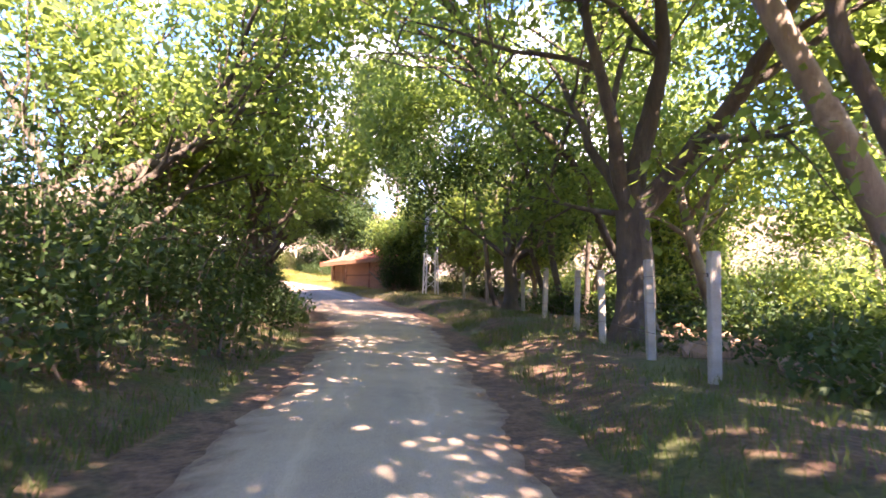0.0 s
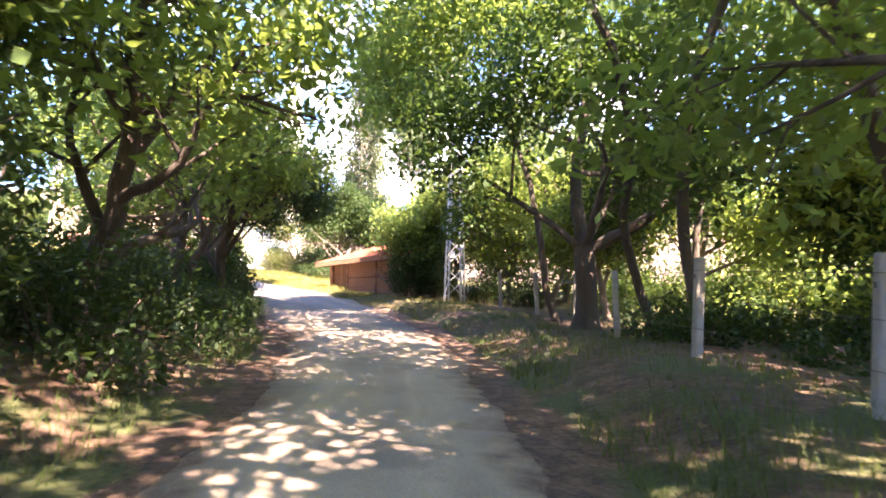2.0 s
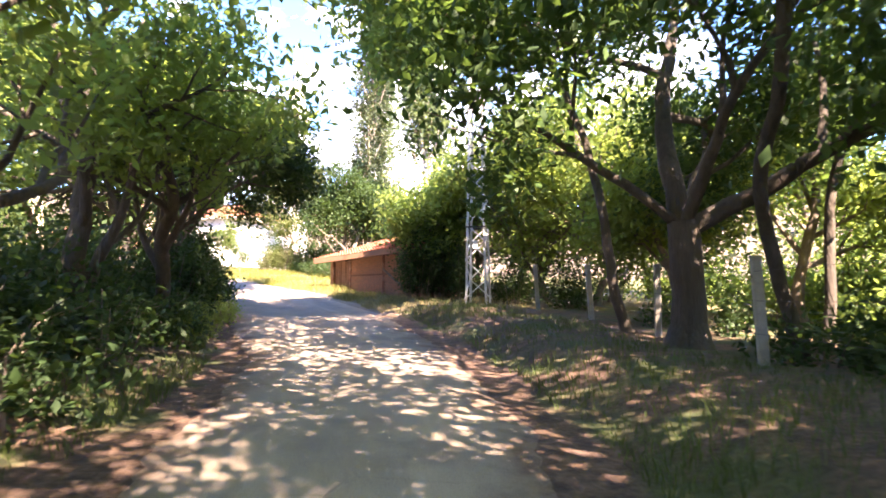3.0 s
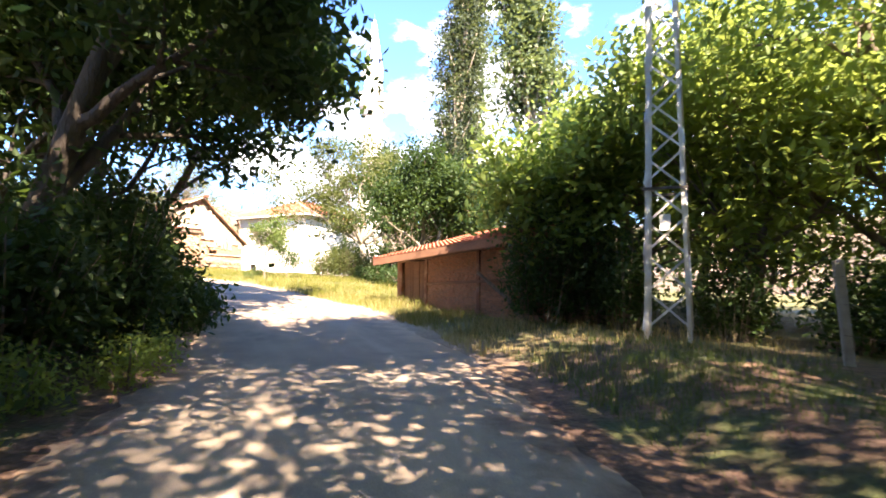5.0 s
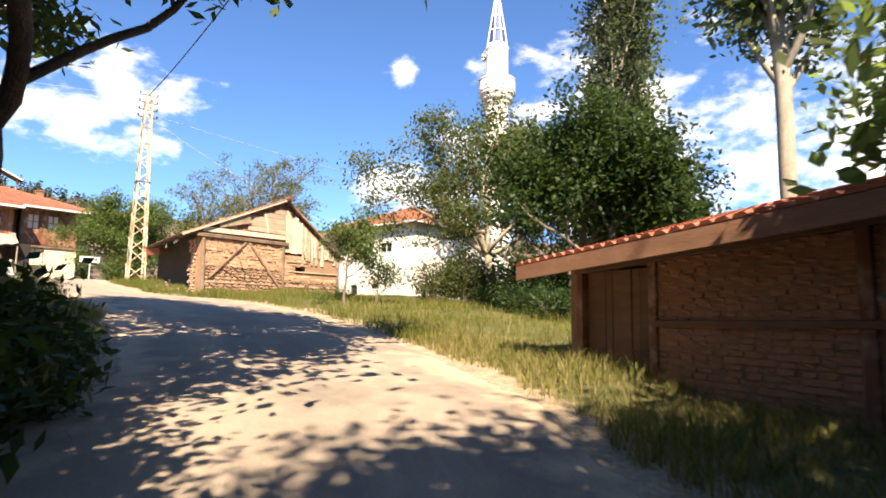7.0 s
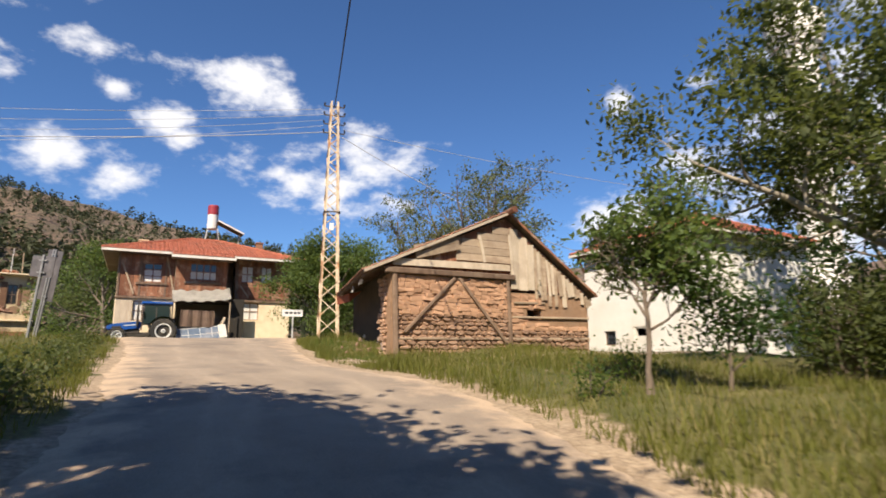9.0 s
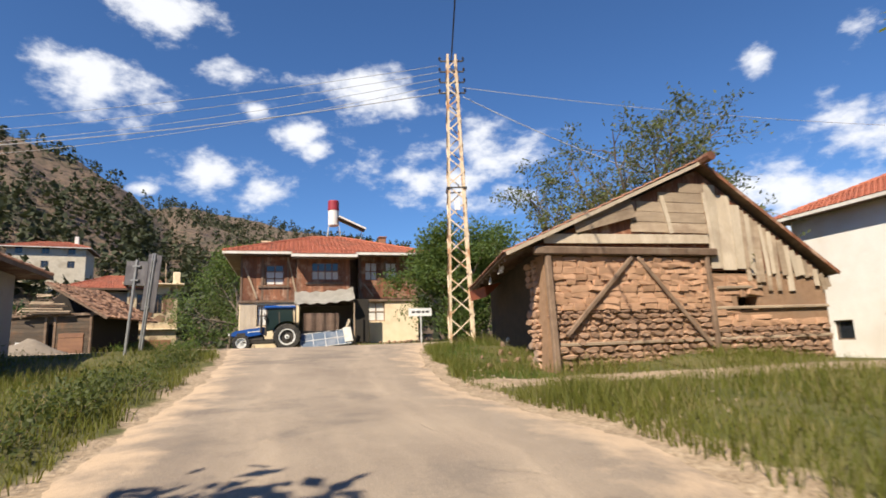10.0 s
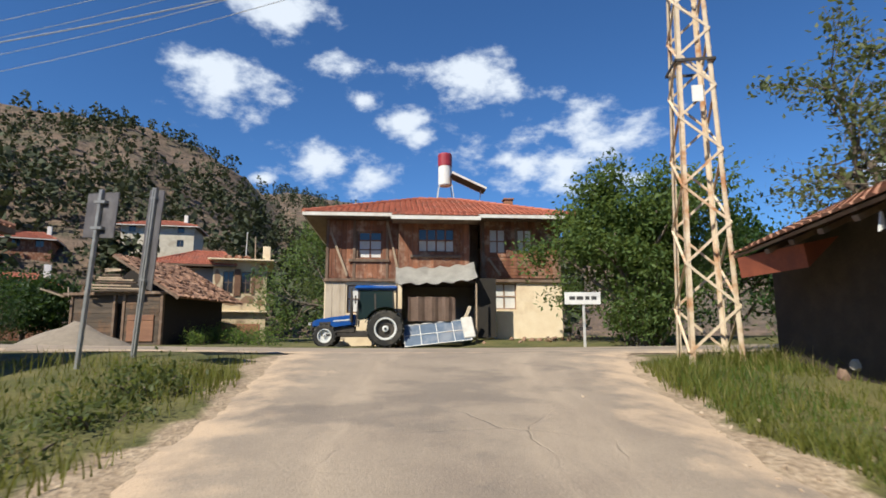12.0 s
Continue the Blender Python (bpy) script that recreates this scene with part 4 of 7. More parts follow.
def window(parent, u0, u1, z0, z1, y, cols=2, rows=2, frame_mat=None, pane_mat=None, label="", sill=True, curtain=0.0):
    """A casement set into an opening: frame with bars, a pane in each field, a sill."""
    frame_mat = frame_mat or WHITE_PAINT
    t = 0.055
    fields = []
    for c in range(cols):
        for r in range(rows):
            a, b = u0 + (u1 - u0) * c / cols, u0 + (u1 - u0) * (c + 1) / cols
            lo, hi = z0 + (z1 - z0) * r / rows, z0 + (z1 - z0) * (r + 1) / rows
            fields.append((a + t * (1 if c == 0 else 0.5), b - t * (1 if c == cols - 1 else 0.5), lo + t * (1 if r == 0 else 0.4), hi - t * (1 if r == rows - 1 else 0.4)))
    bm = holed(u0, u1, z0, z1, y, y + 0.07, fields)
    w = part("window", bm, frame_mat, parent, label)
    for c in range(cols):
        for r in range(rows):
            a, b = u0 + (u1 - u0) * c / cols, u0 + (u1 - u0) * (c + 1) / cols
            lo, hi = z0 + (z1 - z0) * r / rows, z0 + (z1 - z0) * (r + 1) / rows
            lit = curtain and r < rows * curtain
            part("pane", boxes((a + t * 0.4, b - t * 0.4, y + 0.03, y + 0.036, lo + t * 0.4, hi - t * 0.4)), (pane_mat or GLASS) if not lit else CURTAIN, w)
    if sill:
        part("sill", boxes((u0 - 0.06, u1 + 0.06, y - 0.1, y + 0.05, z0 - 0.05, z0 - 0.002), bevel=0.01), frame_mat, w)
    return w


def tiles(bm, origin, across, up, width, length, start=None, pitch=0.23, row=0.36, rng=None, rise=0.055):
    """Clay tiles in rows up a slope: columns along across, each from start(u) to length(u) up the slope."""
    o, ax, eu = Vector(origin), Vector(across).normalized(), Vector(up).normalized()
    nn = ax.cross(eu).normalized()
    if nn.z < 0:
        nn = -nn
    n = int(width / pitch)
    for c in range(n):
        u = (c + 0.5) * width / n
        s0, s1 = (start(u) if start else 0.0), length(u)
        k = 0
        while s0 + k * row < s1 - 0.05:
            a, b = s0 + k * row - 0.03, min(s0 + (k + 1) * row, s1)
            j = rng.uniform(-0.012, 0.012) if rng is not None else 0.0
            lo, hi = [], []
            for f, h in ((-0.5, 0.0), (-0.25, 0.8), (0.25, 0.8), (0.5, 0.0)):
                p = o + ax * (u + f * width / n * 1.02 + j)
                lo.append(bm.verts.new(p + eu * a + nn * (h * rise + 0.035)))
                hi.append(bm.verts.new(p + eu * b + nn * (h * rise * 0.9 + 0.006)))
            for i in range(3):
                bm.faces.new((lo[i], lo[i + 1], hi[i + 1], hi[i]))
            bm.faces.new(lo[::-1])
            k += 1
    return bm


def hip_roof(parent, u0, u1, y0, y1, ze, zr, ridge_u0, ridge_u1, material, seed, soffit, fascia=None, label=""):
    """A hipped roof: a deck, tiles on its four slopes, ridge tiles and a fascia board."""
    rng = np.random.default_rng(seed)
    ym = (y0 + y1) / 2
    A, B, C, D = Vector((u0, y0, ze)), Vector((u1, y0, ze)), Vector((u1, y1, ze)), Vector((u0, y1, ze))
    E, F = Vector((ridge_u0, ym, zr)), Vector((ridge_u1, ym, zr))
    bm = bmesh.new()
    top = [bm.verts.new(p) for p in (A, B, C, D, E, F)]
    low = [bm.verts.new(p - Vector((0, 0, 0.10))) for p in (A, B, C, D)]
    for f in ((0, 1, 5, 4), (1, 2, 5), (2, 3, 4, 5), (3, 0, 4)):
        bm.faces.new([top[i] for i in f])
    for i in range(4):
        bm.faces.new((top[i], low[i], low[(i + 1) % 4], top[(i + 1) % 4]))
    bm.faces.new(low)
    roof = part("roof", bm, soffit, parent, label)
    bm = bmesh.new()
    for a, b, e, f in ((A, B, E, F), (B, C, F, F), (C, D, F, E), (D, A, E, E)):
        ax = (b - a).normalized()
        foot = a + ax * (e - a).dot(ax)
        up = e - foot
        L, w = up.length, (b - a).length
        ua, ub = (e - a).dot(ax), (f - a).dot(ax)
        tiles(bm, a, ax, up, w, lambda u, ua=ua, ub=ub, w=w, L=L: L * min(1.0, u / max(ua, 1e-3), (w - u) / max(w - ub, 1e-3)), rng=rng)
    part("roof_tiles", bm, material, roof)
    bm = bmesh.new()
    for p, q in ((E, F), (A, E), (D, E), (B, F), (C, F)):
        n = max(2, int((q - p).length / 0.38))
        for i in range(n):
            a, b = p.lerp(q, i / n), p.lerp(q, (i + 1.04) / n)
            tube(bm, [a + Vector((0, 0, 0.05)), b + Vector((0, 0, 0.035))], [0.10, 0.085], 7)
    part("ridge_tiles", bm, material, roof)
    if fascia:
        part("fascia", boxes((u0 - 0.03, u1 + 0.03, y0 - 0.035, y0 - 0.005, ze - 0.12, ze + 0.01), (u0 - 0.035, u0 - 0.005, y0, y1, ze - 0.12, ze + 0.01), (u1 + 0.005, u1 + 0.035, y0, y1, ze - 0.12, ze + 0.01)), fascia, roof)
    return roof


def planks(parent, u0, u1, z0, z1, y, material, rng, width=0.19, holes=(), upright=True, name="plank", thick=0.03, top=None):
    """Boards side by side, each a piece of its own, cut round the openings."""
    u = u0
    while u < u1 - 0.03:
        w = min(width * rng.uniform(0.75, 1.25), u1 - u)
        spans = [(z0, z1 if top is None else top(u + w / 2))]
        for h in holes:
            cut = []
            for a, b in spans:
                if h[0] < u + w * 0.7 and h[1] > u + w * 0.3:
                    if h[2] > a + 0.05:
                        cut.append((a, min(b, h[2])))
                    if h[3] < b - 0.05:
                        cut.append((max(a, h[3]), b))
                else:
                    cut.append((a, b))
            spans = cut
        for a, b in spans:
            if b - a < 0.06:
                continue
            j = rng.uniform(-0.012, 0.012)
            dz = rng.uniform(-0.03, 0.02)
            if upright:
                bm = boxes((u + 0.006, u + w - 0.006, y - thick + j, y - 0.002 + j, a + (dz if a == z0 else 0), b))
            else:
                bm = boxes((a, b, y - thick + j, y - 0.002 + j, u + 0.006, u + w - 0.006))
            part(name, bm, material, parent)
        u += w


# ---- timber house at the crossing ----
def timber_house():
    rng = np.random.default_rng(4)
    h = thing("house", "two-storey house of weathered boards over cream plaster with red tiled roof", "house", -56.76, 57.05, 3.78, 74.6)
    h.scale = (1.2, 1.2, 1.2)
    g1, g2 = (0.85, 1.85, 1.3, 2.4), (6.6, 7.6, 1.45, 2.5)
    w1, w2, w3, w4 = (1.25, 2.2, 3.45, 4.55), (3.6, 5.05, 3.65, 4.62), (6.5, 7.2, 3.7, 4.72), (7.65, 8.3, 3.7, 4.72)
    part("wall", holed(-0.02, 3.0, -0.5, 2.6, 0, 0.35, [g1]), PLASTER_CREAM, h, "cream plastered wall")
    part("wall", holed(6.35, 9.45, -0.5, 2.6, 0, 0.35, [g2]), PLASTER_CREAM, h, "cream plastered wall")
    # recess is grey where the house is cream: its shade is in the colour
    part("wall", boxes((3.0, 6.35, 2.2, 2.4, -0.3, 2.6), (2.8, 3.0, 0.35, 2.4, -0.3, 2.6), (6.35, 6.55, 0.35, 2.4, -0.3, 2.6)), PLASTER_GREY, h, "recessed porch wall, its shade put in as grey plaster")
    for row in ((-0.02, 0.3, 0.35, 7.5, -0.5, 5.0), (9.15, 9.45, 0.35, 7.5, -0.5, 5.0), (0.3, 9.15, 7.2, 7.5, -0.5, 5.0)):
        part("wall", boxes(row), PLASTER_CREAM, h)
    part("wall", holed(0.0, 2.95, 2.6, 5.0, 0.02, 0.2, [w1]), TIMBER_BEAM, h)
    part("wall", holed(2.85, 5.65, 2.6, 5.0, -0.5, -0.32, [w2]), TIMBER_BEAM, h)
    for row in ((2.85, 3.0, -0.32, 0.2, 2.6, 5.0), (5.5, 5.65, -0.32, 1.0, 2.6, 5.0), (5.65, 6.2, 0.9, 1.0, 2.6, 5.0)):
        part("wall", boxes(row), TIMBER_BEAM, h)
    part("wall", holed(6.15, 9.42, 2.6, 5.15, 0.02, 0.2, [w3, w4]), TIMBER_BEAM, h)
    part("floor_slab", boxes((0, 9.4, 0.2, 7.2, 2.5, 2.62), (2.85, 5.65, -0.5, 0.2, 2.5, 2.62)), TIMBER_BEAM, h)
    planks(h, 0.0, 2.9, 2.66, 4.98, 0.02, TIMBER_DARK, rng, holes=[w1])
    planks(h, 2.87, 5.63, 2.66, 4.9, -0.5, TIMBER_DARK, rng, holes=[w2])
    planks(h, 6.17, 9.4, 3.55, 5.1, 0.02, TIMBER_DARK, rng, holes=[w3, w4])
    z = 2.7
    while z < 3.5:
        wd = rng.uniform(0.12, 0.2)
        part("board", boxes((6.3 + rng.uniform(0, 0.1), 9.35, -0.012, 0.018, z, z + wd - 0.012)), TIMBER_DARK, h)
        z += wd
    for a, b, y in (((0.2, 4.45), (0.85, 2.75), -0.06), ((6.45, 3.5), (6.95, 2.8), -0.06), ((2.4, 4.9), (2.9, 2.7), -0.04)):
        part("brace", beam(bmesh.new(), (a[0], y, a[1]), (b[0], y, b[1]), 0.09, 0.05, 0.008), TIMBER_GREY, h)
    for u0, u1, y, z0 in ((-0.05, 3.0, -0.10, 2.52), (2.8, 5.7, -0.62, 2.52), (6.1, 9.5, -0.10, 2.52), (0.9, 2.5, -0.08, 3.3), (3.3, 5.3, -0.6, 3.42)):
        part("rail_beam", boxes((u0, u1, y, y + 0.14, z0, z0 + 0.12), bevel=0.012), TIMBER_BEAM, h)
    for u, y in ((0.0, -0.05), (2.92, -0.05), (6.2, -0.05), (9.32, -0.05), (1.05, -0.03), (2.35, -0.03)):
        part("post", boxes((u, u + 0.11, y, y + 0.07, 2.62, 5.0), bevel=0.008), TIMBER_BEAM, h)
    window(h, *w1, 0.1, 2, 3, TIMBER_DARK, None, "weathered casement with dark glass", curtain=0.34)
    window(h, *w2, -0.42, 4, 2, TIMBER_DARK, None, "band of four small casements", curtain=0.5)
    window(h, *w3, 0.1, 2, 2, TIMBER_DARK, None, "white curtained window", curtain=1.0)
    window(h, *w4, 0.1, 2, 2, TIMBER_DARK, None, "white curtained window", curtain=1.0)
    window(h, *g1, 0.12, 2, 2, TIMBER_WORN, None, "white ground-floor window", curtain=1.0)
    window(h, *g2, 0.12, 2, 2, TIMBER_WORN, None, "grey shuttered ground-floor window", curtain=1.0)
    planks(h, 0.02, 0.8, 0.3, 2.5, 0.0, TIMBER_PALE, rng, width=0.3)
    # roof with the lower apron over the middle bay
    hip_roof(h, -0.8, 10.2, -0.8, 8.3, 5.12, 6.75, 3.8, 5.6, TILE_RED, 8, TIMBER_BEAM, WHITE_PAINT, "low hipped roof of red clay tiles")
    bm = bmesh.new()
    tiles(bm, (2.6, -1.5, 4.9), (1, 0, 0), (0, 4.55, 1.63), 3.3, lambda u: 0.78, rng=rng)
    apron = part("bay_roof", prism([(2.6, 4.86), (5.9, 4.86), (5.9, 4.9), (2.6, 4.9)], -1.5, -0.75), TIMBER_BEAM, h, "tiled apron over the bay")
    tagged(part("roof_tiles", bm, TILE_RED, apron), kind="stuff")
    part("fascia", boxes((2.55, 5.95, -1.54, -1.5, 4.76, 4.9)), WHITE_PAINT, apron)
    for u in (2.6, 5.85):
        part("rafter", beam(bmesh.new(), (u, -1.5, 4.84), (u, -0.7, 5.1), 0.06, 0.1), TIMBER_BEAM, apron)
    part("soffit", boxes((2.6, 5.9, -1.5, -0.5, 4.78, 4.82)), TIMBER_BEAM, apron)
    # chimneys
    for u, y, z0, z1, w in ((8.0, 4.2, 6.0, 6.95, 0.42), (0.9, 3.2, 5.6, 6.35, 0.45)):
        c = part("chimney", boxes((u, u + w, y, y + w, z0, z1), (u - 0.05, u + w + 0.05, y - 0.05, y + w + 0.05, z1, z1 + 0.08), bevel=0.015), BRICK_WALL if u > 4 else PLASTER_CREAM, h)
    # awning of tarpaulin over the porch
    bm = bmesh.new()
    n, m = 16, 6
    grid = [[bm.verts.new((2.75 + 3.05 * i / n, -0.55 - 1.0 * j / m, 3.05 - 0.72 * j / m - 0.09 * math.sin(math.pi * i / n) - 0.05 * math.sin(i * 1.9 + j) + 0.012 * i)) for j in range(m + 1)] for i in range(n + 1)]
    for i in range(n):
        for j in range(m):
            bm.faces.new((grid[i][j], grid[i + 1][j], grid[i + 1][j + 1], grid[i][j + 1]))
    bmesh.ops.solidify(bm, geom=bm.faces[:], thickness=0.02)
    part("awning", bm, TARP, h, "sagging grey tarpaulin awning", smooth=True)
    for u in (2.8, 5.75):
        part("awning_pole", tube(bmesh.new(), [(u, -1.5, -0.2), (u, -1.52, 2.35)], [0.04, 0.035], 7), TIMBER_GREY, h)
    # cloth hung in the porch, and planks below it
    bm = bmesh.new()
    cols = [[bm.verts.new((3.2 + 1.75 * i / 14, -1.62 + 0.05 * math.sin(i * 1.5), z)) for z in (0.95, 1.85 - 0.03 * abs(math.sin(i)))] for i in range(15)]
    for a, b in zip(cols, cols[1:]):
        bm.faces.new((a[0], b[0], b[1], a[1]))
    bmesh.ops.solidify(bm, geom=bm.faces[:], thickness=0.015)
    part("hanging_cloth", bm, CLOTH_BROWN, h, "brown cloth hung under the awning")
    bm = boxes((3.1, 5.4, -1.6, -1.4, 0.55, 0.72), (3.1, 5.4, -1.5, -1.1, 0.2, 0.5), bevel=0.01)
    beam(bm, (5.1, -1.5, 0.5), (5.5, -1.5, 1.5), 0.12, 0.06)
    part("plank_stack", bm, TIMBER_PALE, h)
    # no shutter: a near-black sheet stands in for the awning's cast shadow
    part("shutter", boxes((5.75, 6.6, -0.9, -0.86, 0.35, 2.6)), DARK_IN, h, "near-black sheet added for the awning's shadow beside the porch")
    return h


timber_house()


def water_heater():
    """Roof tank with a red band, a stand and a sloping collector."""
    t = thing("solar_water_heater", "white and red roof tank with a sloping solar collector", "water heater", -61.5, 64.85, 12.35, 74.6)
    t.scale = (1.25, 1.25, 1.25)
    for x in (-0.3, 0.3):
        for y in (-0.3, 0.3):
            part("stand_leg", beam(bmesh.new(), (x * 1.6, y * 1.3, -0.55), (x, y, 0.75), 0.04, 0.04), STEEL, t)
    tank = part("tank", lathe([(0.30, 0.75), (0.33, 0.8), (0.33, 1.7), (0.31, 1.75)], 20), SIGN_WHITE, t, smooth=False)
    part("band", lathe([(0.335, 1.72), (0.345, 1.73), (0.345, 2.3), (0.31, 2.36)], 20), TANK_RED, tank, "dark red upper drum")
    bm = bmesh.new()
    beam(bm, (0.25, -0.4, 1.2), (1.9, -0.4, 0.45), 0.08, 0.95, 0.01)
    part("collector", bm, DARK_METAL, t)
    bm = bmesh.new()
    beam(bm, (0.25, -0.9, 1.2), (1.9, -0.9, 0.45), 0.1, 0.04)
    beam(bm, (0.25, 0.1, 1.2), (1.9, 0.1, 0.45), 0.1, 0.04)
    part("collector_frame", bm, WHITE_PAINT, t)
    part("collector_leg", beam(bmesh.new(), (1.7, -0.4, 0.5), (1.6, -0.4, -0.3), 0.04, 0.04), STEEL, t)


water_heater()


# ---- stone barn ----
def stone_piece(w, h, d, rng):
    """A rough stone: an uneven outline with a domed, chipped face."""
    n = 8
    bm = bmesh.new()
    outer, inner = [], []
    for k in range(n):
        a = 2 * math.pi * (k + 0.5) / n
        cx, cz = math.cos(a), math.sin(a)
        s = 1 / max(abs(cx), abs(cz)) ** 0.8
        j = rng.uniform(0.78, 1.08)
        outer.append((cx * s * w / 2 * j, cz * s * h / 2 * j))
        inner.append((cx * s * w / 2 * j * rng.uniform(0.7, 0.86), cz * s * h / 2 * j * rng.uniform(0.66, 0.84)))
    back = [bm.verts.new((x, 0.0, z)) for x, z in outer]
    mid = [bm.verts.new((x * 0.97, -d * rng.uniform(0.45, 0.65), z * 0.96)) for x, z in outer]
    face = [bm.verts.new((x, -d * rng.uniform(0.85, 1.1), z)) for x, z in inner]
    for a, b in ((back, mid), (mid, face)):
        for k in range(n):
            bm.faces.new((a[k], a[(k + 1) % n], b[(k + 1) % n], b[k]))
    bm.faces.new(face)
    return bm


def lay_courses(parent, u0, u1, z0, z1, y, kinds, name, course, run, limit, mat, rng, skip=(), jitter=0.02, base=None):
    """Stones or bricks laid in rough courses; each piece shares one of a few meshes. Past the limit they join one part."""
    made, rest = 0, bmesh.new()
    z = z0
    while z < z1 - 0.04:
        h = min(course * rng.uniform(0.8, 1.25), z1 - z)
        u = u0 + rng.uniform(-0.1, 0.0)
        while u < u1 - 0.05:
            w = min(run * rng.uniform(0.5, 1.6), u1 - u)
            c = (u + w / 2, z + h / 2)
            if not any(s[0] < c[0] < s[1] and s[2] < c[1] < s[3] for s in skip) and (base is None or c[1] > base(c[0])):
                me = kinds[rng.integers(len(kinds))]
                m = Matrix.LocRotScale((c[0], y + rng.uniform(-jitter, jitter), c[1] + rng.uniform(-0.01, 0.01)), Euler((rng.normal(0, 0.06), rng.normal(0, 0.07), rng.normal(0, 0.06))), (w * 0.98, rng.uniform(0.6, 1.5), h * rng.uniform(0.85, 1.12)))
                if made < limit:
                    ob = new(name, me)
                    ob.parent, ob.matrix_local = parent, m
                    made += 1
                else:
                    n0 = len(rest.verts)
                    rest.from_mesh(me)
                    rest.verts.ensure_lookup_table()
                    for v in rest.verts[n0:]:
                        v.co = m @ v.co
            u += w
        z += h
    if len(rest.verts):
        tagged(part("masonry", rest, mat, parent), kind="stuff")
    else:
        rest.free()


def piece_kinds(name, count, mat, rng, brick=False):
    out = []
    for k in range(count):
        bm = boxes((-0.5, 0.5, -0.07, 0.0, -0.5, 0.5), bevel=0.02) if brick else stone_piece(1.0, 1.0, 0.09, rng)
        if brick:
            for v in bm.verts:
                v.co += Vector((rng.uniform(-0.07, 0.07), rng.uniform(-0.02, 0.02), rng.uniform(-0.13, 0.13)))
        bmesh.ops.recalc_face_normals(bm, faces=bm.faces)
        me = bpy.data.meshes.new(name)
        bm.to_mesh(me)
        bm.free()
        me.materials.append(mat)
        out.append(me)
    return out


def barn():
    rng = np.random.default_rng(12)
    b = thing("barn", "old barn of field stones and mud bricks with patched plank gable", "barn", -31.2, 59.8, 2.9, 75.2)
    front = part("wall", holed(0.0, 5.2, -0.6, 3.1, 0, 0.5, []), MUD, b, "wall of field stones below and mud bricks above")
    right = part("wall", holed(5.2, 9.4, -0.6, 2.62, 0.0, 0.5, [(6.1, 6.85, 1.55, 1.95)]), MUD, b, "mud-plastered wall with a small opening")
    side = part("wall", boxes((0.0, 0.5, 0.5, 0.8, -0.6, 3.05)), MUD, b, "rubble pier at the corner")
    # dark mud whose colour also carries the shade of the eave
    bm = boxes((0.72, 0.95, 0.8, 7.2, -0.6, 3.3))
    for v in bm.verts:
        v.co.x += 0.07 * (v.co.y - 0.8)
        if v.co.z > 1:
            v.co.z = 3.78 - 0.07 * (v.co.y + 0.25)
    shaded = part("wall", bm, MUD_DARK, b, "dark mud wall with the deep eave's shade in its colour")
    bm = boxes((0.3, 0.72, 0.8, 7.2, -0.6, 0.02))
    for v in bm.verts:
        v.co.x += 0.07 * (v.co.y - 0.8)
    part("plinth", bm, MUD, b, "low footing of rough stones")
    for y, z, w, h in ((5.6, 0.3, 0.3, 0.34), (5.35, 0.62, 0.2, 0.16), (5.25, 0.95, 0.24, 0.2), (3.1, 0.22, 0.22, 0.13), (4.3, 0.24, 0.17, 0.1), (3.35, 0.55, 0.07, 0.3)):
        patch = part("bare_patch", stone_piece(w, h, 0.06, rng), MUD_PALE, shaded, "pale stone showing through the dark wall")
        patch.matrix_local = pose(0.725 + 0.07 * (y - 0.8), y, z, 0, 0, -90)
    part("wall", boxes((8.9, 9.4, 0.5, 7.2, -0.6, 2.6)), MUD, b)
    part("wall", boxes((1.42, 8.9, 6.75, 7.2, -0.6, 3.0)), MUD, b)
    # thin black sheet behind the opening paints the unlit inside
    part("inner_dark", boxes((0.6, 8.8, 0.52, 0.56, 0, 2.9)), DARK_IN, b)
    stones, bricks = piece_kinds("stone", 10, STONE, rng), piece_kinds("brick", 6, MUDBRICK, rng, True)
    lay_courses(front, 0.12, 5.15, -0.3, 1.62, 0.01, stones, "stone", 0.165, 0.34, 230, STONE, rng)
    lay_courses(front, 0.15, 5.15, 1.62, 3.06, 0.005, bricks, "mud_brick", 0.155, 0.36, 160, MUDBRICK, rng)
    lay_courses(right, 5.25, 9.38, 0.0, 1.1, 0.01, stones, "stone", 0.16, 0.36, 110, STONE, rng)
    lay_courses(right, 5.3, 9.35, 1.1, 2.55, 0.03, bricks, "mud_brick", 0.17, 0.45, 60, MUDBRICK, rng, skip=[(6.0, 6.95, 1.45, 2.05), (6.9, 9.4, 1.3, 2.6)])
    # side wall: stones turned to face outwards
    for first, last, low, high, x in ((0.5, 0.8, -0.3, 2.9, 0.0), (0.8, 7.1, -0.4, 0.05, 0.29)):
        bm = bmesh.new()
        z = low
        while z < high:
            hh = rng.uniform(0.09, 0.24)
            y = first - rng.uniform(0, 0.2)
            while y < last and z + hh < 3.85 - 0.099 * (y + 0.6):
                w = rng.uniform(0.14, 0.55)
                n0 = len(bm.verts)
                bm.from_mesh(stones[rng.integers(10)])
                bm.verts.ensure_lookup_table()
                for v in bm.verts[n0:]:
                    v.co = Vector((x + (0.07 * (y - 0.8) if x else 0.0) + v.co.y * 0.9, y + w / 2 + v.co.x * w * 1.08, z + hh / 2 + v.co.z * hh * 1.15))
                y += w
            z += hh
        tagged(part("masonry", bm, STONE, side), kind="stuff")
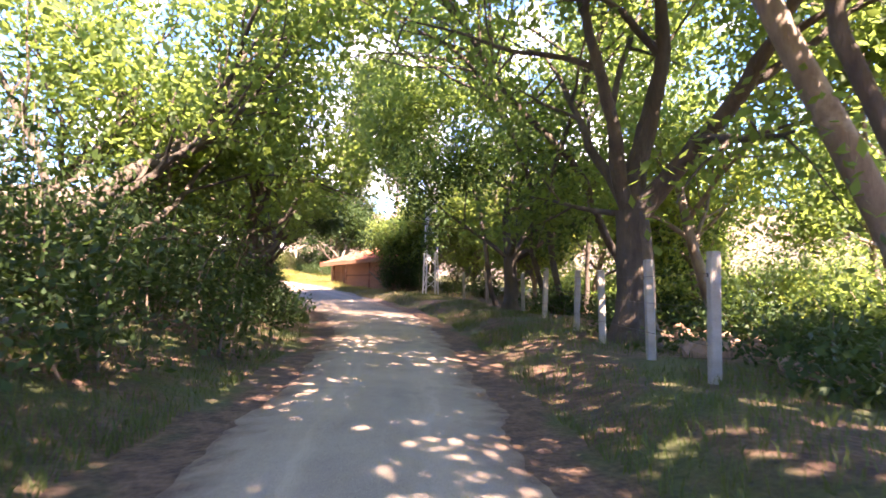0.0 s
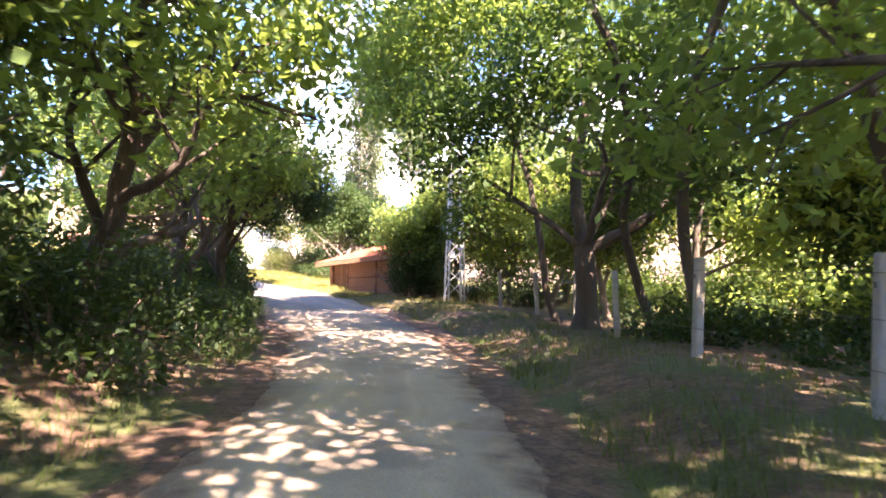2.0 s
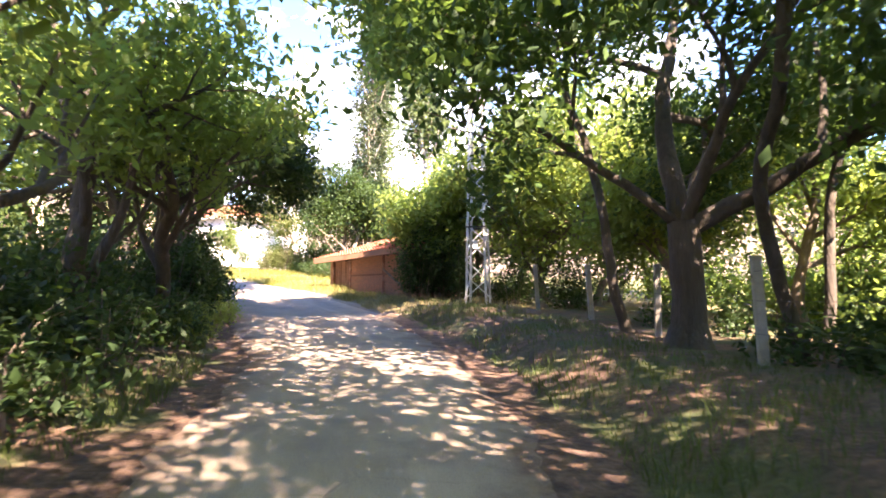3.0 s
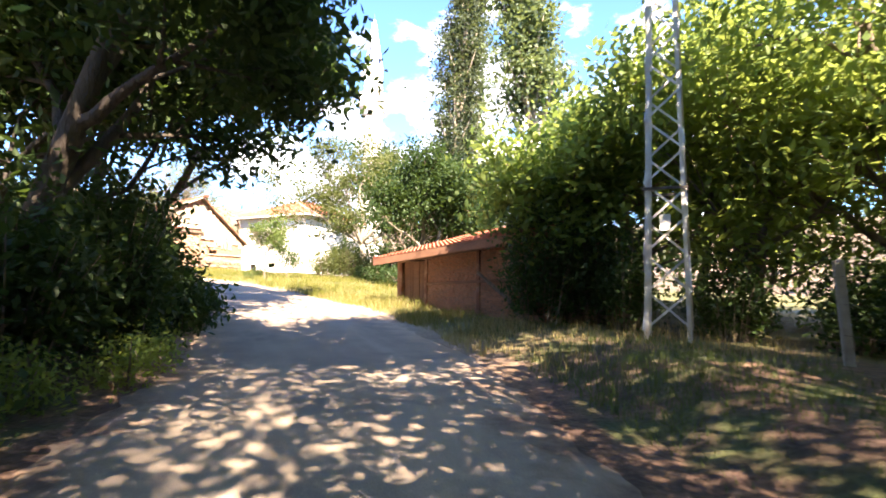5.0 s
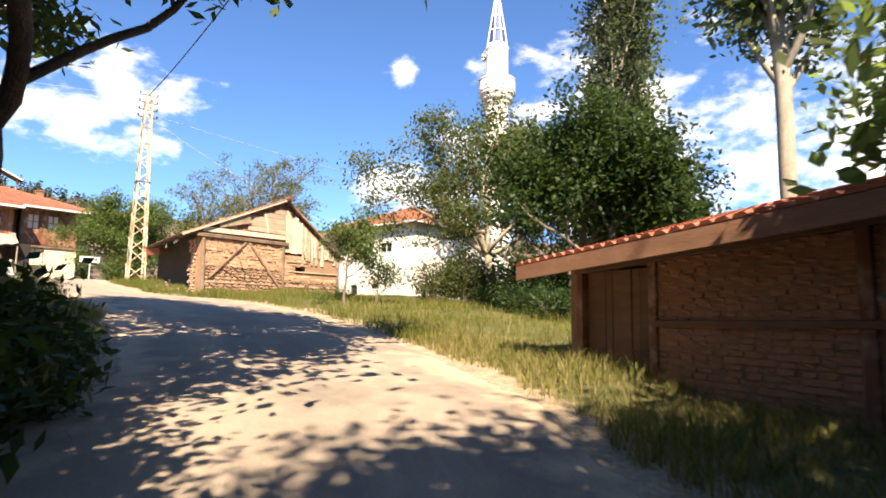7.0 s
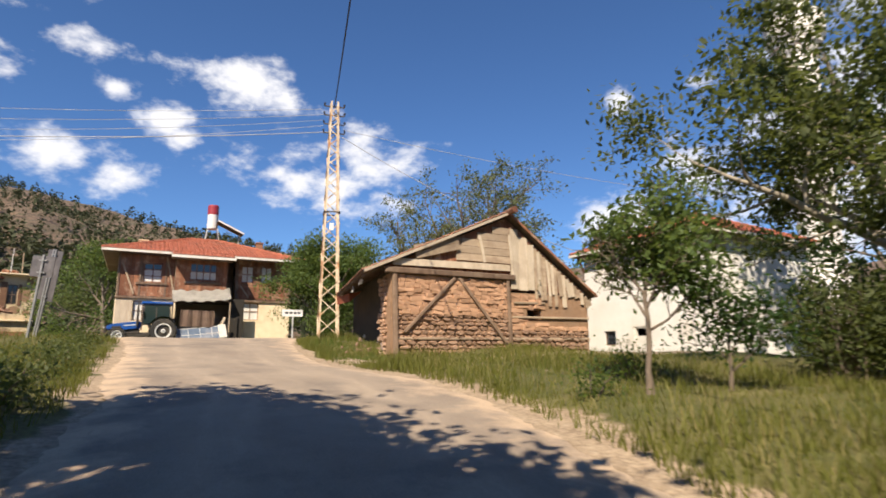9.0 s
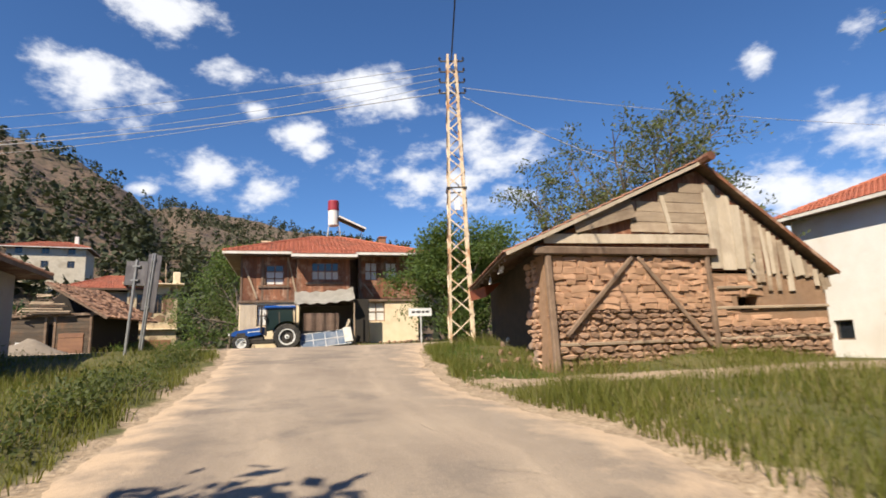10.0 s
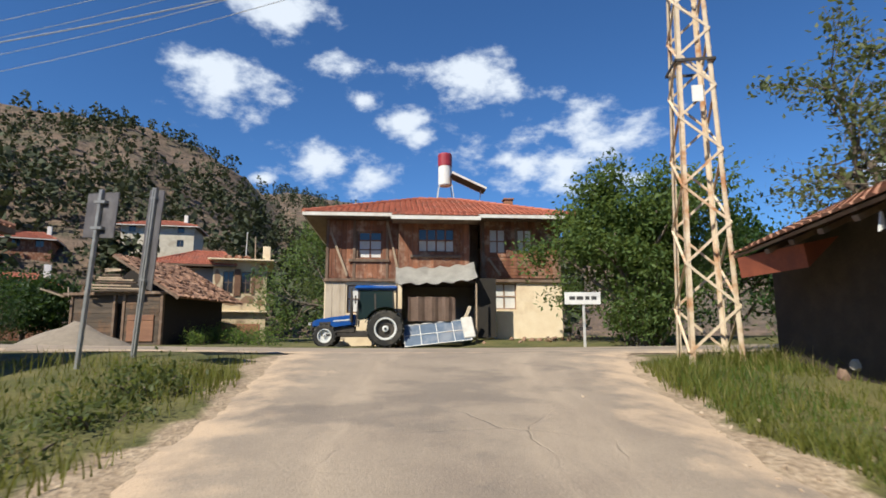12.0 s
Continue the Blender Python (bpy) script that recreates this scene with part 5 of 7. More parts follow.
    # timbers
    part("top_beam", beam(bmesh.new(), (-0.3, -0.1, 3.2), (5.45, -0.1, 3.22), 0.22, 0.2, 0.03), TIMBER_BEAM, b)
    part("post", beam(bmesh.new(), (0.1, -0.08, 3.1), (0.17, -0.14, -0.4), 0.17, 0.15, 0.025), TIMBER_WORN, b)
    part("post", beam(bmesh.new(), (5.1, -0.08, 3.3), (5.2, -0.1, -0.1), 0.15, 0.15, 0.025), TIMBER_WORN, b)
    part("brace", beam(bmesh.new(), (2.62, -0.12, 3.05), (0.5, -0.12, 0.95), 0.12, 0.09, 0.02), TIMBER_WORN, b)
    part("brace", beam(bmesh.new(), (2.8, -0.12, 3.05), (4.95, -0.12, 0.6), 0.12, 0.09, 0.02), TIMBER_WORN, b)
    for z, u0, u1 in ((0.72, 0.2, 5.1), (1.62, 5.3, 9.4), (0.75, 5.3, 9.4), (2.2, 5.4, 7.0)):
        part("wall_timber", beam(bmesh.new(), (u0, -0.05, z), (u1, -0.05, z + 0.03), 0.09, 0.07, 0.015), TIMBER_GREY, b)
    # gable: boards of different age
    part("gable_beam", beam(bmesh.new(), (0.0, -0.13, 3.52), (5.2, -0.13, 3.6), 0.26, 0.05, 0.006), TIMBER_PALE, b)
    z = 3.78
    for k in range(5):
        w = 0.3
        u0 = max(2.7, 5.15 - (5.6 - z - w) / 0.42)
        part("plank", boxes((u0 + rng.uniform(-0.03, 0.03), 5.25 + rng.uniform(-0.05, 0.05), -0.09 - 0.01 * (k % 2), -0.06, z, z + w - 0.015)), TIMBER_GREY, b)
        z += w
    part("batten", beam(bmesh.new(), (3.75, -0.13, 4.85), (4.0, -0.13, 3.75), 0.13, 0.03), TIMBER_PALE, b)
    part("batten", beam(bmesh.new(), (5.2, -0.13, 5.0), (5.35, -0.13, 3.3), 0.10, 0.03), TIMBER_PALE, b)
    loose = part("loose_panel", boxes((0.0, 1.95, -0.03, 0.0, 0, 0.26), (0.0, 1.95, -0.03, 0.0, 0.275, 0.52)), TIMBER_GREY, b, "loose grey boards leaning in the gable")
    loose.matrix_local = pose(0.95, -0.16, 3.68, 0, -15, 0)
    part("gable_back", prism([(-0.3, 3.3), (5.15, 3.3), (5.15, 5.72)], -0.02, 0.03), TIMBER_DARK, b)
    part("gable_back", prism([(5.15, 2.7), (9.3, 2.7), (9.3, 2.75), (5.15, 5.7)], 0.0, 0.04), TIMBER_DARK, b)
    planks(b, 5.3, 6.5, 2.75, 5.0, -0.03, TIMBER_PALE, rng, width=0.4, top=lambda u: 5.62 - 0.71 * (u - 5.15) - 0.1, thick=0.035)
    u = 6.5
    while u < 9.35:
        w, low, lean = rng.uniform(0.1, 0.24), rng.uniform(2.1, 2.62), rng.normal(0.03, 0.03)
        ridge = 5.54 - 0.71 * (u + w / 2 - 5.15)
        part("plank", beam(bmesh.new(), (u + w / 2 + lean * 2, -0.045 - rng.uniform(0, 0.03), low), (u + w / 2, -0.045, ridge), w * 0.96, 0.025), TIMBER_PALE if rng.uniform() < 0.45 else TIMBER_GREY, b)
        u += w
    # roof: the road-side eave draws in and the ridge sags towards the back
    far = 6.95
    for side_name, x0, z0, back_x, back_z in (("left", -1.15, 3.06, 0.25, 2.84), ("right", 9.75, 2.6, 9.75, 2.0)):
        p = [Vector((x0, -0.25, z0)), Vector((back_x, far, back_z)), Vector((5.15, far, 5.1)), Vector((5.15, -0.25, 5.85))]
        d = (p[3] + p[2] - p[0] - p[1]) * 0.5
        d = Vector((d.x, 0, d.z)).normalized()
        nn = Vector((-d.z, 0, d.x))
        nn = nn if nn.z > 0 else -nn
        bm = bmesh.new()
        a, c = [bm.verts.new(q) for q in p], [bm.verts.new(q + nn * 0.05) for q in p]
        bm.faces.new(a)
        bm.faces.new(c)
        for k in range(4):
            bm.faces.new((a[k], a[(k + 1) % 4], c[(k + 1) % 4], c[k]))
        deck = part("roof", bm, TIMBER_BEAM, b, "sagging roof of old tiles on boards")
        bm = bmesh.new()
        eave = p[1] - p[0]
        run = (p[3] - p[0]).length
        gone = (p[3] - p[0]).length - (p[2] - p[1]).length
        if side_name == "left":
            tiles(bm, p[0] + nn * 0.05, eave, d, eave.length, lambda u: run - gone * u / eave.length - 0.05, rng=rng, row=0.4)
        else:
            tiles(bm, p[1] + nn * 0.05, -eave, d, eave.length, lambda u: run - 0.05, rng=rng, row=0.4)
        part("roof_tiles", bm, TILE_OLD, deck)
        part("verge_board", beam(bmesh.new(), p[0] + Vector((0, -0.03, 0.02)), p[3] + Vector((0, -0.03, 0.02)), 0.1, 0.045), TIMBER_PALE if side_name == "left" else TIMBER_DARK, deck)
        for k in range(9):
            f = 0.06 + 0.11 * k
            part("rafter", beam(bmesh.new(), p[0].lerp(p[1], f) + Vector((0.04, 0, -0.08)), p[3].lerp(p[2], f) + Vector((0, 0, -0.08)), 0.08, 0.1), TIMBER_BEAM, deck)
        if side_name == "left":
            part("rusty_sheet", prism([(0.2, 2.45), (0.75, 2.95), (0.15, 2.82)], 5.0, 6.7), RUST_SHEET, deck, "rust-red sheet hanging below the eave")
            for y, z, w in ((1.35, 2.98, 0.16), (3.0, 2.86, 0.09), (0.95, 3.02, 0.1)):
                part("scrap", prism([(0.0, z - 0.22), (w, z - 0.17), (w * 0.8, z), (0.05, z + 0.03)], y, y + 0.03), SIGN_WHITE, deck, "pale scrap caught under the eave").location.x = -1.02 + 0.196 * y
    part("ridge_pole", tube(bmesh.new(), [(5.15, -0.7, 5.95), (5.2, 2, 5.72), (5.15, far, 5.2)], [0.14, 0.13, 0.13], 8), TIMBER_DARK, b)
    return b


barn()


# ---- white house behind the barn ----
def white_house():
    h = thing("house", "whitewashed two-storey house with a red tiled roof", "house", -32.5, 74.6, 3.0, -14.9)
    holes = [(4.3, 5.55, 2.85, 4.2), (1.3, 2.1, 0.45, 1.2)]
    door_hole = (3.35, 4.4, -0.4, 1.35)
    part("wall", holed(0.0, 7.75, -0.8, 5.45, 0, 0.35, holes + [door_hole]), PLASTER_WHITE, h)
    for row in ((7.4, 7.75, 0.35, 8.0, -0.8, 5.45), (0.0, 0.35, 0.35, 8.0, -0.8, 5.45), (0.35, 7.4, 7.65, 8.0, -0.8, 5.45)):
        part("wall", boxes(row), PLASTER_WHITE, h)
    window(h, *holes[0], 0.12, 2, 2, WHITE_PAINT, None, "white-framed upper window", curtain=0.5)
    window(h, *holes[1], 0.12, 1, 1, TIMBER_BEAM)
    part("stay", beam(bmesh.new(), (0.05, -0.5, 5.4), (0.02, -0.02, 4.5), 0.1, 0.08), TIMBER_DARK, h, "dark strut under the eave")
    d = part("door", boxes((3.37, 4.38, 0.1, 0.15, -0.4, 0.9)), WHITE_PAINT, h, "white plank door with a dark opening above")
    part("door_frame", boxes((3.35, 3.43, 0.04, 0.2, -0.4, 1.35), (4.32, 4.4, 0.04, 0.2, -0.4, 1.35), (3.43, 4.32, 0.04, 0.2, 1.27, 1.35)), PLASTER_WHITE, d)
    # sheet behind the windows gives the rooms their darkness by colour
    part("dark_room", boxes((0.4, 7.3, 0.8, 0.84, -0.5, 5.2)), DARK_IN, h)
    hip_roof(h, -0.55, 8.3, -0.55, 8.55, 5.5, 7.4, 3.4, 4.3, TILE_RED, 21, TIMBER_BEAM, WHITE_PAINT, "red tiled hipped roof")


white_house()


# ---- roadside shed ----
def shed():
    rng = np.random.default_rng(31)
    s = thing("shed", "low roadside shed of brown brick and boards under red tiles", "shed", -9.3, 47.6, 1.0, -40.1)
    top = lambda u: 1.9 + 0.06 * u
    part("wall", holed(1.9, 7.4, -0.8, 2.0, 0.0, 0.25, []), MORTAR, s, "brown brick infill wall")
    for row in ((0.0, 0.22, 0.3, 4.0, -0.8, 2.3), (7.2, 7.4, 0.25, 4.0, -0.8, 2.6), (0.22, 7.2, 3.8, 4.0, -0.8, 2.9), (0.0, 0.3, 0.0, 0.3, -0.8, 1.95)):
        part("wall", boxes(row), MORTAR, s)
    kinds = piece_kinds("brick", 5, BRICK_WALL, rng, True)
    bm = bmesh.new()
    z = -0.5
    while z < 2.0:
        u = 1.95 - rng.uniform(0, 0.12)
        while u < 7.3:
            n0 = len(bm.verts)
            bm.from_mesh(kinds[rng.integers(5)])
            bm.verts.ensure_lookup_table()
            for v in bm.verts[n0:]:
                v.co = Vector((u + 0.11 + v.co.x * 0.21, 0.06 + v.co.y, z + 0.04 + v.co.z * 0.068))
            u += 0.225
        z += 0.082
    tagged(part("brickwork", bm, BRICK_WALL, s), kind="stuff")
    door = part("door", boxes((0.34, 1.74, 0.1, 0.14, -0.4, 1.85)), TIMBER_SHED, s, "brown plank door")
    planks(door, 0.35, 1.73, -0.4, 1.85, 0.1, TIMBER_SHED, rng, width=0.2)
    for u in (0.2, 1.8, 4.6, 7.3):
        part("post", boxes((u, u + 0.15, -0.05, 0.12, -0.8, top(u)), bevel=0.012), TIMBER_DARK, s)
    part("rail", beam(bmesh.new(), (1.9, -0.04, 1.03), (7.3, -0.04, 1.12), 0.09, 0.05, 0.008), TIMBER_SHED, s)
    part("rail", beam(bmesh.new(), (0.2, -0.02, 1.9), (7.4, -0.02, 2.3), 0.16, 0.14, 0.01), TIMBER_SHED, s)
    part("infill", prism([(0.0, 1.9), (7.4, 1.9), (7.4, 2.5), (0.0, 2.12)], 0.03, 0.2), TIMBER_DARK, s)
    part("leaning_pole", tube(bmesh.new(), [(4.9, -0.25, 1.35), (5.6, -0.3, 0.95), (6.5, -0.45, 0.5), (7.0, -0.5, 0.0)], [0.05, 0.06, 0.06, 0.05], 6), BARK, s)
    # roof: one slope rising away from the road
    o, ax, up = Vector((-0.75, -0.6, 1.92)), Vector((1, 0, 0.052)), Vector((0, 1, 0.26))
    L, W = 5.2, 8.85
    bm = bmesh.new()
    n = Vector((0, -0.26, 1)).normalized()
    p = [o, o + ax * W, o + ax * W + up * L, o + up * L]
    a, c = [bm.verts.new(q) for q in p], [bm.verts.new(q + n * 0.06) for q in p]
    bm.faces.new(a)
    bm.faces.new(c)
    for k in range(4):
        bm.faces.new((a[k], a[(k + 1) % 4], c[(k + 1) % 4], c[k]))
    roof = part("roof", bm, TIMBER_SHED, s, "shallow red tiled roof")
    bm = bmesh.new()
    tiles(bm, o + n * 0.06, ax, up, W, lambda u: L * up.length, rng=rng, rise=0.07)
    part("roof_tiles", bm, TILE_RED, roof)
    part("fascia", beam(bmesh.new(), o + Vector((0, -0.03, -0.05)), o + ax * W + Vector((0, -0.03, -0.05)), 0.26, 0.035, 0.006), TIMBER_FASCIA, roof)
    for k in range(14):
        q = o + ax * (0.2 + k * 0.645)
        part("rafter", beam(bmesh.new(), q + Vector((0, 0.05, -0.06)), q + up * L + Vector((0, 0, -0.06)), 0.07, 0.1), TIMBER_DARK, roof)


shed()


# ---- neighbours across the lane ----
def near_cottage():
    """Grey cottage beside the signs: eave along the road, tiled roof."""
    rng = np.random.default_rng(41)
    ang = math.degrees(math.atan2(1.2, -5.5))
    h = thing("cottage", "low grey cottage with an overhanging old tiled roof", "house", -36.1, 45.1, 3.6, ang)
    # local: x runs along the road to the far corner, y away from the road
    part("wall", holed(0.0, 9.0, -0.9, 3.1, 0, 0.3, [(6.0, 7.0, 1.1, 2.2), (2.8, 3.8, 1.1, 2.2)]), PLASTER_GREY, h)
    for row in ((0.0, 0.3, 0.3, 6.0, -0.9, 3.1), (8.7, 9.0, 0.3, 6.0, -0.9, 3.1), (0.3, 8.7, 5.7, 6.0, -0.9, 3.1)):
        part("wall", boxes(row), PLASTER_GREY, h)
    window(h, 6.0, 7.0, 1.1, 2.2, 0.12, 2, 2, TIMBER_GREY)
    window(h, 2.8, 3.8, 1.1, 2.2, 0.12, 2, 2, TIMBER_GREY)
    hip_roof(h, -1.0, 10.0, -0.85, 6.9, 3.2, 4.9, 2.9, 6.1, TILE_OLD, 44, TIMBER_DARK, TIMBER_BEAM, "overhanging roof of weathered tiles")


def plank_hut():
    rng = np.random.default_rng(51)
    h = thing("hut", "tumbledown plank hut with a gable roof of old tiles", "hut", -71.2, 43.6, 4.05, 62)
    holes = [(3.1, 3.6, -1.3, 2.2)]
    part("wall", holed(0, 6.2, -1.6, 2.7, 0.06, 0.2, holes), TIMBER_HUT, h)
    for u0, u1 in ((0.25, 2.9), (3.75, 6.0)):
        z = -1.2
        while z < 2.55:
            w = rng.uniform(0.22, 0.34)
            part("board", boxes((u0, u1, 0.0, 0.05, z, z + w - 0.02)), TIMBER_HUT, h)
            z += w
    for u in (0.0, 2.9, 3.55, 6.05):
        part("post", boxes((u, u + 0.18, -0.06, 0.12, -1.6, 2.75), bevel=0.012), TIMBER_BEAM, h)
    part("beam", beam(bmesh.new(), (-0.5, -0.08, 2.8), (6.6, -0.08, 2.84), 0.18, 0.16, 0.015), TIMBER_BEAM, h)
    # side walls take the shade under the eaves as their colour
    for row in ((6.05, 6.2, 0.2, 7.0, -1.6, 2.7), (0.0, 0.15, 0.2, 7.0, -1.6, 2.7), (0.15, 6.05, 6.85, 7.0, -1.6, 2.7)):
        part("wall", boxes(row), TIMBER_SHADED, h, "side wall with its shade put into the colour")
    # unlit inside of the hut, painted on a sheet
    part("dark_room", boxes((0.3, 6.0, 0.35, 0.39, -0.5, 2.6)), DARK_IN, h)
    # backing painted black for the darkness inside the gable
    part("gable_back", prism([(0.6, 2.7), (6.4, 2.7), (3.3, 4.75)], 1.4, 1.45), TIMBER_SHADED, h, "boards deep in the open gable, blackened for the shade there")
    for k in range(9):
        z, a, b = 2.98 + 0.17 * k + rng.uniform(-0.03, 0.03), 1.3 + 0.13 * k + rng.uniform(-0.3, 0.3), 4.9 - 0.2 * k + rng.uniform(-0.4, 0.3)
        part("stored_plank", beam(bmesh.new(), (a, -0.5 + 0.07 * k, z), (b, -0.45 + 0.06 * k, z + rng.uniform(-0.12, 0.08)), 0.1, 0.15, 0.02), TIMBER_GREY if k % 3 else TIMBER_HUT, h, "grey planks stacked in the open gable")
    part("door_panel", boxes((3.95, 5.7, -0.07, -0.02, -0.1, 1.15), (3.95, 5.7, -0.08, -0.03, 1.18, 1.5), bevel=0.008), TIMBER_FASCIA, h, "orange-brown boards nailed across the front")
    for sgn, (x0, z0), (x1, z1) in ((1, (-0.9, 2.55), (3.1, 5.1)), (-1, (7.6, 2.45), (3.1, 5.1))):
        fore = -0.6 if sgn < 0 else 2.6
        d = Vector((x1 - x0, 0, z1 - z0))
        nn = Vector((-d.z, 0, d.x)).normalized()
        nn = nn if nn.z > 0 else -nn
        p = [Vector((x0, y, z0)) for y in (fore, 7.3)] + [Vector((x1, y, z1)) for y in (7.3, fore)]
        bm = bmesh.new()
        a, c = [bm.verts.new(q) for q in p], [bm.verts.new(q + nn * 0.07) for q in p]
        bm.faces.new(a)
        bm.faces.new(c)
        for k in range(4):
            bm.faces.new((a[k], a[(k + 1) % 4], c[(k + 1) % 4], c[k]))
        deck = part("roof", bm, TIMBER_DARK, h)
        bm = bmesh.new()
        L = d.length
        if sgn < 0:
            tiles(bm, p[1] + nn * 0.07, (0, sgn, 0), d, 7.9, lambda u: L, rng=rng, row=0.42, pitch=0.26, rise=0.1)
            for v in bm.verts:
                v.co += Vector(rng.normal(0, 0.035, 3).tolist())
            for k in range(70):
                u, w, a = rng.uniform(0.2, L - 0.4), rng.uniform(0.2, 7.6), rng.uniform(0, 6.28)
                q = p[1] + d.normalized() * u + Vector((0, -w, 0)) + nn * 0.2
                beam(bm, q, q + Vector((math.cos(a), math.sin(a), -0.4 * math.cos(a))) * 0.34, 0.05, 0.18)
            part("roof_tiles", bm, TILE_JUMBLE, deck, "slipped and broken old tiles")
        else:
            bm.free()
        part("verge", beam(bmesh.new(), (x0, fore - 0.02, z0), (x1, fore - 0.02, z1), 0.16, 0.06), TIMBER_BEAM, deck)
    for k in range(16):
        u, v = rng.uniform(-0.7, 2.6), rng.uniform(-0.7, 2.4)
        tilt, zt = rng.uniform(-1.3, 1.5), 2.75 + rng.uniform(0.2, 1.5)
        part("broken_rafter", beam(bmesh.new(), (u, v, 2.62), (u + tilt, v + rng.uniform(-0.6, 0.9), min(zt, 2.9 + 0.62 * max(0.3, u + tilt + 0.9))), rng.uniform(0.06, 0.12), 0.07, 0.01), TIMBER_HUT if k % 3 else TIMBER_GREY, h)
    part("notice", boxes((0.95, 1.25, -0.03, -0.01, 0.65, 0.95)), SIGN_WHITE, h, "small white notice")


def ruined_house():
    h = thing("ruined_house", "half-ruined house with peeling cream plaster and red roof", "house", -78.35, 49.6, 4.6, 87.0)
    rng = np.random.default_rng(62)
    holes = [(2.65, 3.45, 3.0, 4.75), (4.0, 4.75, 3.0, 4.75)]
    part("wall", holed(1.9, 6.0, -2.2, 5.6, 0, 0.35, holes), PLASTER_OLD, h, "peeling plaster over brick")
    for row in ((1.9, 2.2, 0.35, 7.0, -2.2, 5.6), (5.7, 6.0, 0.35, 7.0, -2.2, 5.6), (2.2, 5.7, 6.7, 7.0, -2.2, 5.6)):
        part("wall", boxes(row), PLASTER_OLD, h)

    def patch(u, z, w, tall, material, label):
        """A ragged flake of bare wall."""
        n = 11
        edge = [(u + w / 2 * math.cos(2 * math.pi * k / n) * rng.uniform(0.65, 1.1), z + tall / 2 * math.sin(2 * math.pi * k / n) * rng.uniform(0.65, 1.1)) for k in range(n)]
        part("bare_patch", prism(edge, -0.02, 0.002), material, h, label)

    for u, z, w, tall in ((5.3, 3.9, 0.9, 1.5), (5.6, 5.1, 0.6, 0.8), (2.2, 4.3, 0.5, 1.4), (3.2, 2.3, 1.3, 0.6), (4.6, 2.5, 1.2, 0.7), (2.2, 2.5, 0.5, 0.9), (5.5, 2.3, 0.7, 0.5)):
        patch(u, z, w, tall, MUD, "bare mud wall where the plaster fell")
    part("brick_band", boxes((2.0, 5.6, -0.03, 0.0, -0.7, 0.6)), BRICK_WALL, h, "bare brick below the plaster")
    part("ledge", boxes((1.8, 6.1, -0.3, 0.0, 1.5, 1.62), bevel=0.02), PLASTER_CREAM, h)
    for hole in holes:
        window(h, *hole, 0.1, 2, 2, TIMBER_BEAM)
    part("shutter", boxes((3.5, 3.98, -0.07, -0.02, 2.8, 4.95)), TIMBER_SHED, h, "brown wooden shutter")
    part("shutter", boxes((4.8, 5.05, -0.05, -0.02, 2.9, 4.8)), TIMBER_SHED, h)
    part("roof_slab", boxes((1.5, 6.5, -0.7, 7.4, 5.6, 5.72), bevel=0.02), PLASTER_CREAM, h)
    for u, v, w in ((2.9, 0.5, 0.8), (3.7, 0.3, 0.6), (4.4, 0.6, 0.7)):
        part("roof_debris", stone_piece(w, 0.45, 0.5, rng), TIMBER_DARK, h, "broken boards and tiles left on the slab").matrix_local = pose(u, v, 5.9)
    # this half is grey because its shade is put into the plaster colour
    part("wall", boxes((-2.4, 1.9, 0.6, 6.0, -2.2, 5.0)), PLASTER_GREY, h, "wall below the red roof, its shade put in as grey")
    hip_roof(h, -3.2, 3.6, -0.3, 7.4, 5.2, 6.7, 0.2, 2.4, TILE_RED, 61, TIMBER_BEAM, TIMBER_BEAM)
    part("parapet", boxes((5.6, 6.2, 0.2, 1.4, 5.72, 6.9), bevel=0.03), PLASTER_CREAM, h)
    part("antenna_mast", tube(bmesh.new(), [(4.2, 2.5, 5.72), (4.25, 2.5, 8.4)], [0.05, 0.04], 6), STEEL, h)
    part("antenna_mast", tube(bmesh.new(), [(5.0, 1.5, 5.72), (4.95, 1.5, 7.9)], [0.05, 0.04], 6), TIMBER_GREY, h)


def far_house(x, y, z, rz, w, tall, label, seed, wall, depth=8):
    h = thing("house", label, "house", x, y, z, rz, group="houses up the slope")
    n = max(2, int(w / 3))
    holes = [(w * (k + 0.3) / n, w * (k + 0.3) / n + 1.1, zz, zz + 1.2) for k in range(n) for zz in ((0.8, 3.2) if tall > 4 else (0.8,))]
    part("wall", holed(0, w, -5, tall, 0, 0.3, holes), wall, h)
    for row in ((0, 0.3, 0.3, depth, -5, tall), (w - 0.3, w, 0.3, depth, -5, tall), (0.3, w - 0.3, depth - 0.3, depth, -5, tall)):
        part("wall", boxes(row), wall, h)
    for hole in holes:
        window(h, *hole, 0.12, 2, 1, TIMBER_BEAM, sill=False)
    hip_roof(h, -0.8, w + 0.8, -0.8, depth + 0.8, tall + 0.1, tall + 1.7, w * 0.3, w * 0.7, TILE_RED, seed, TIMBER_BEAM, WHITE_PAINT)
    part("chimney", boxes((w * 0.8, w * 0.8 + 0.6, 2.5, 3.1, tall + 0.5, tall + 2.6), bevel=0.02), PLASTER_WHITE, h)
    return h


near_cottage()
plank_hut()
ruined_house()
far_house(-137.0, 35.0, 18.4, 82, 11.5, 4.2, "pale two-storey house on the hillside below the woods", 71, PLASTER_PALE)
far_house(-132.0, 20.5, 16.9, 95, 6.0, 1.9, "low dark timber house on the hillside with a red roof", 72, TIMBER_DARK)
# dark timber here also carries the shade of walls facing away from the sun
far_house(-92.0, 30.5, 5.6, 100, 7, 3.0, "low dark timber house with a red roof behind the lane", 73, TIMBER_DARK)


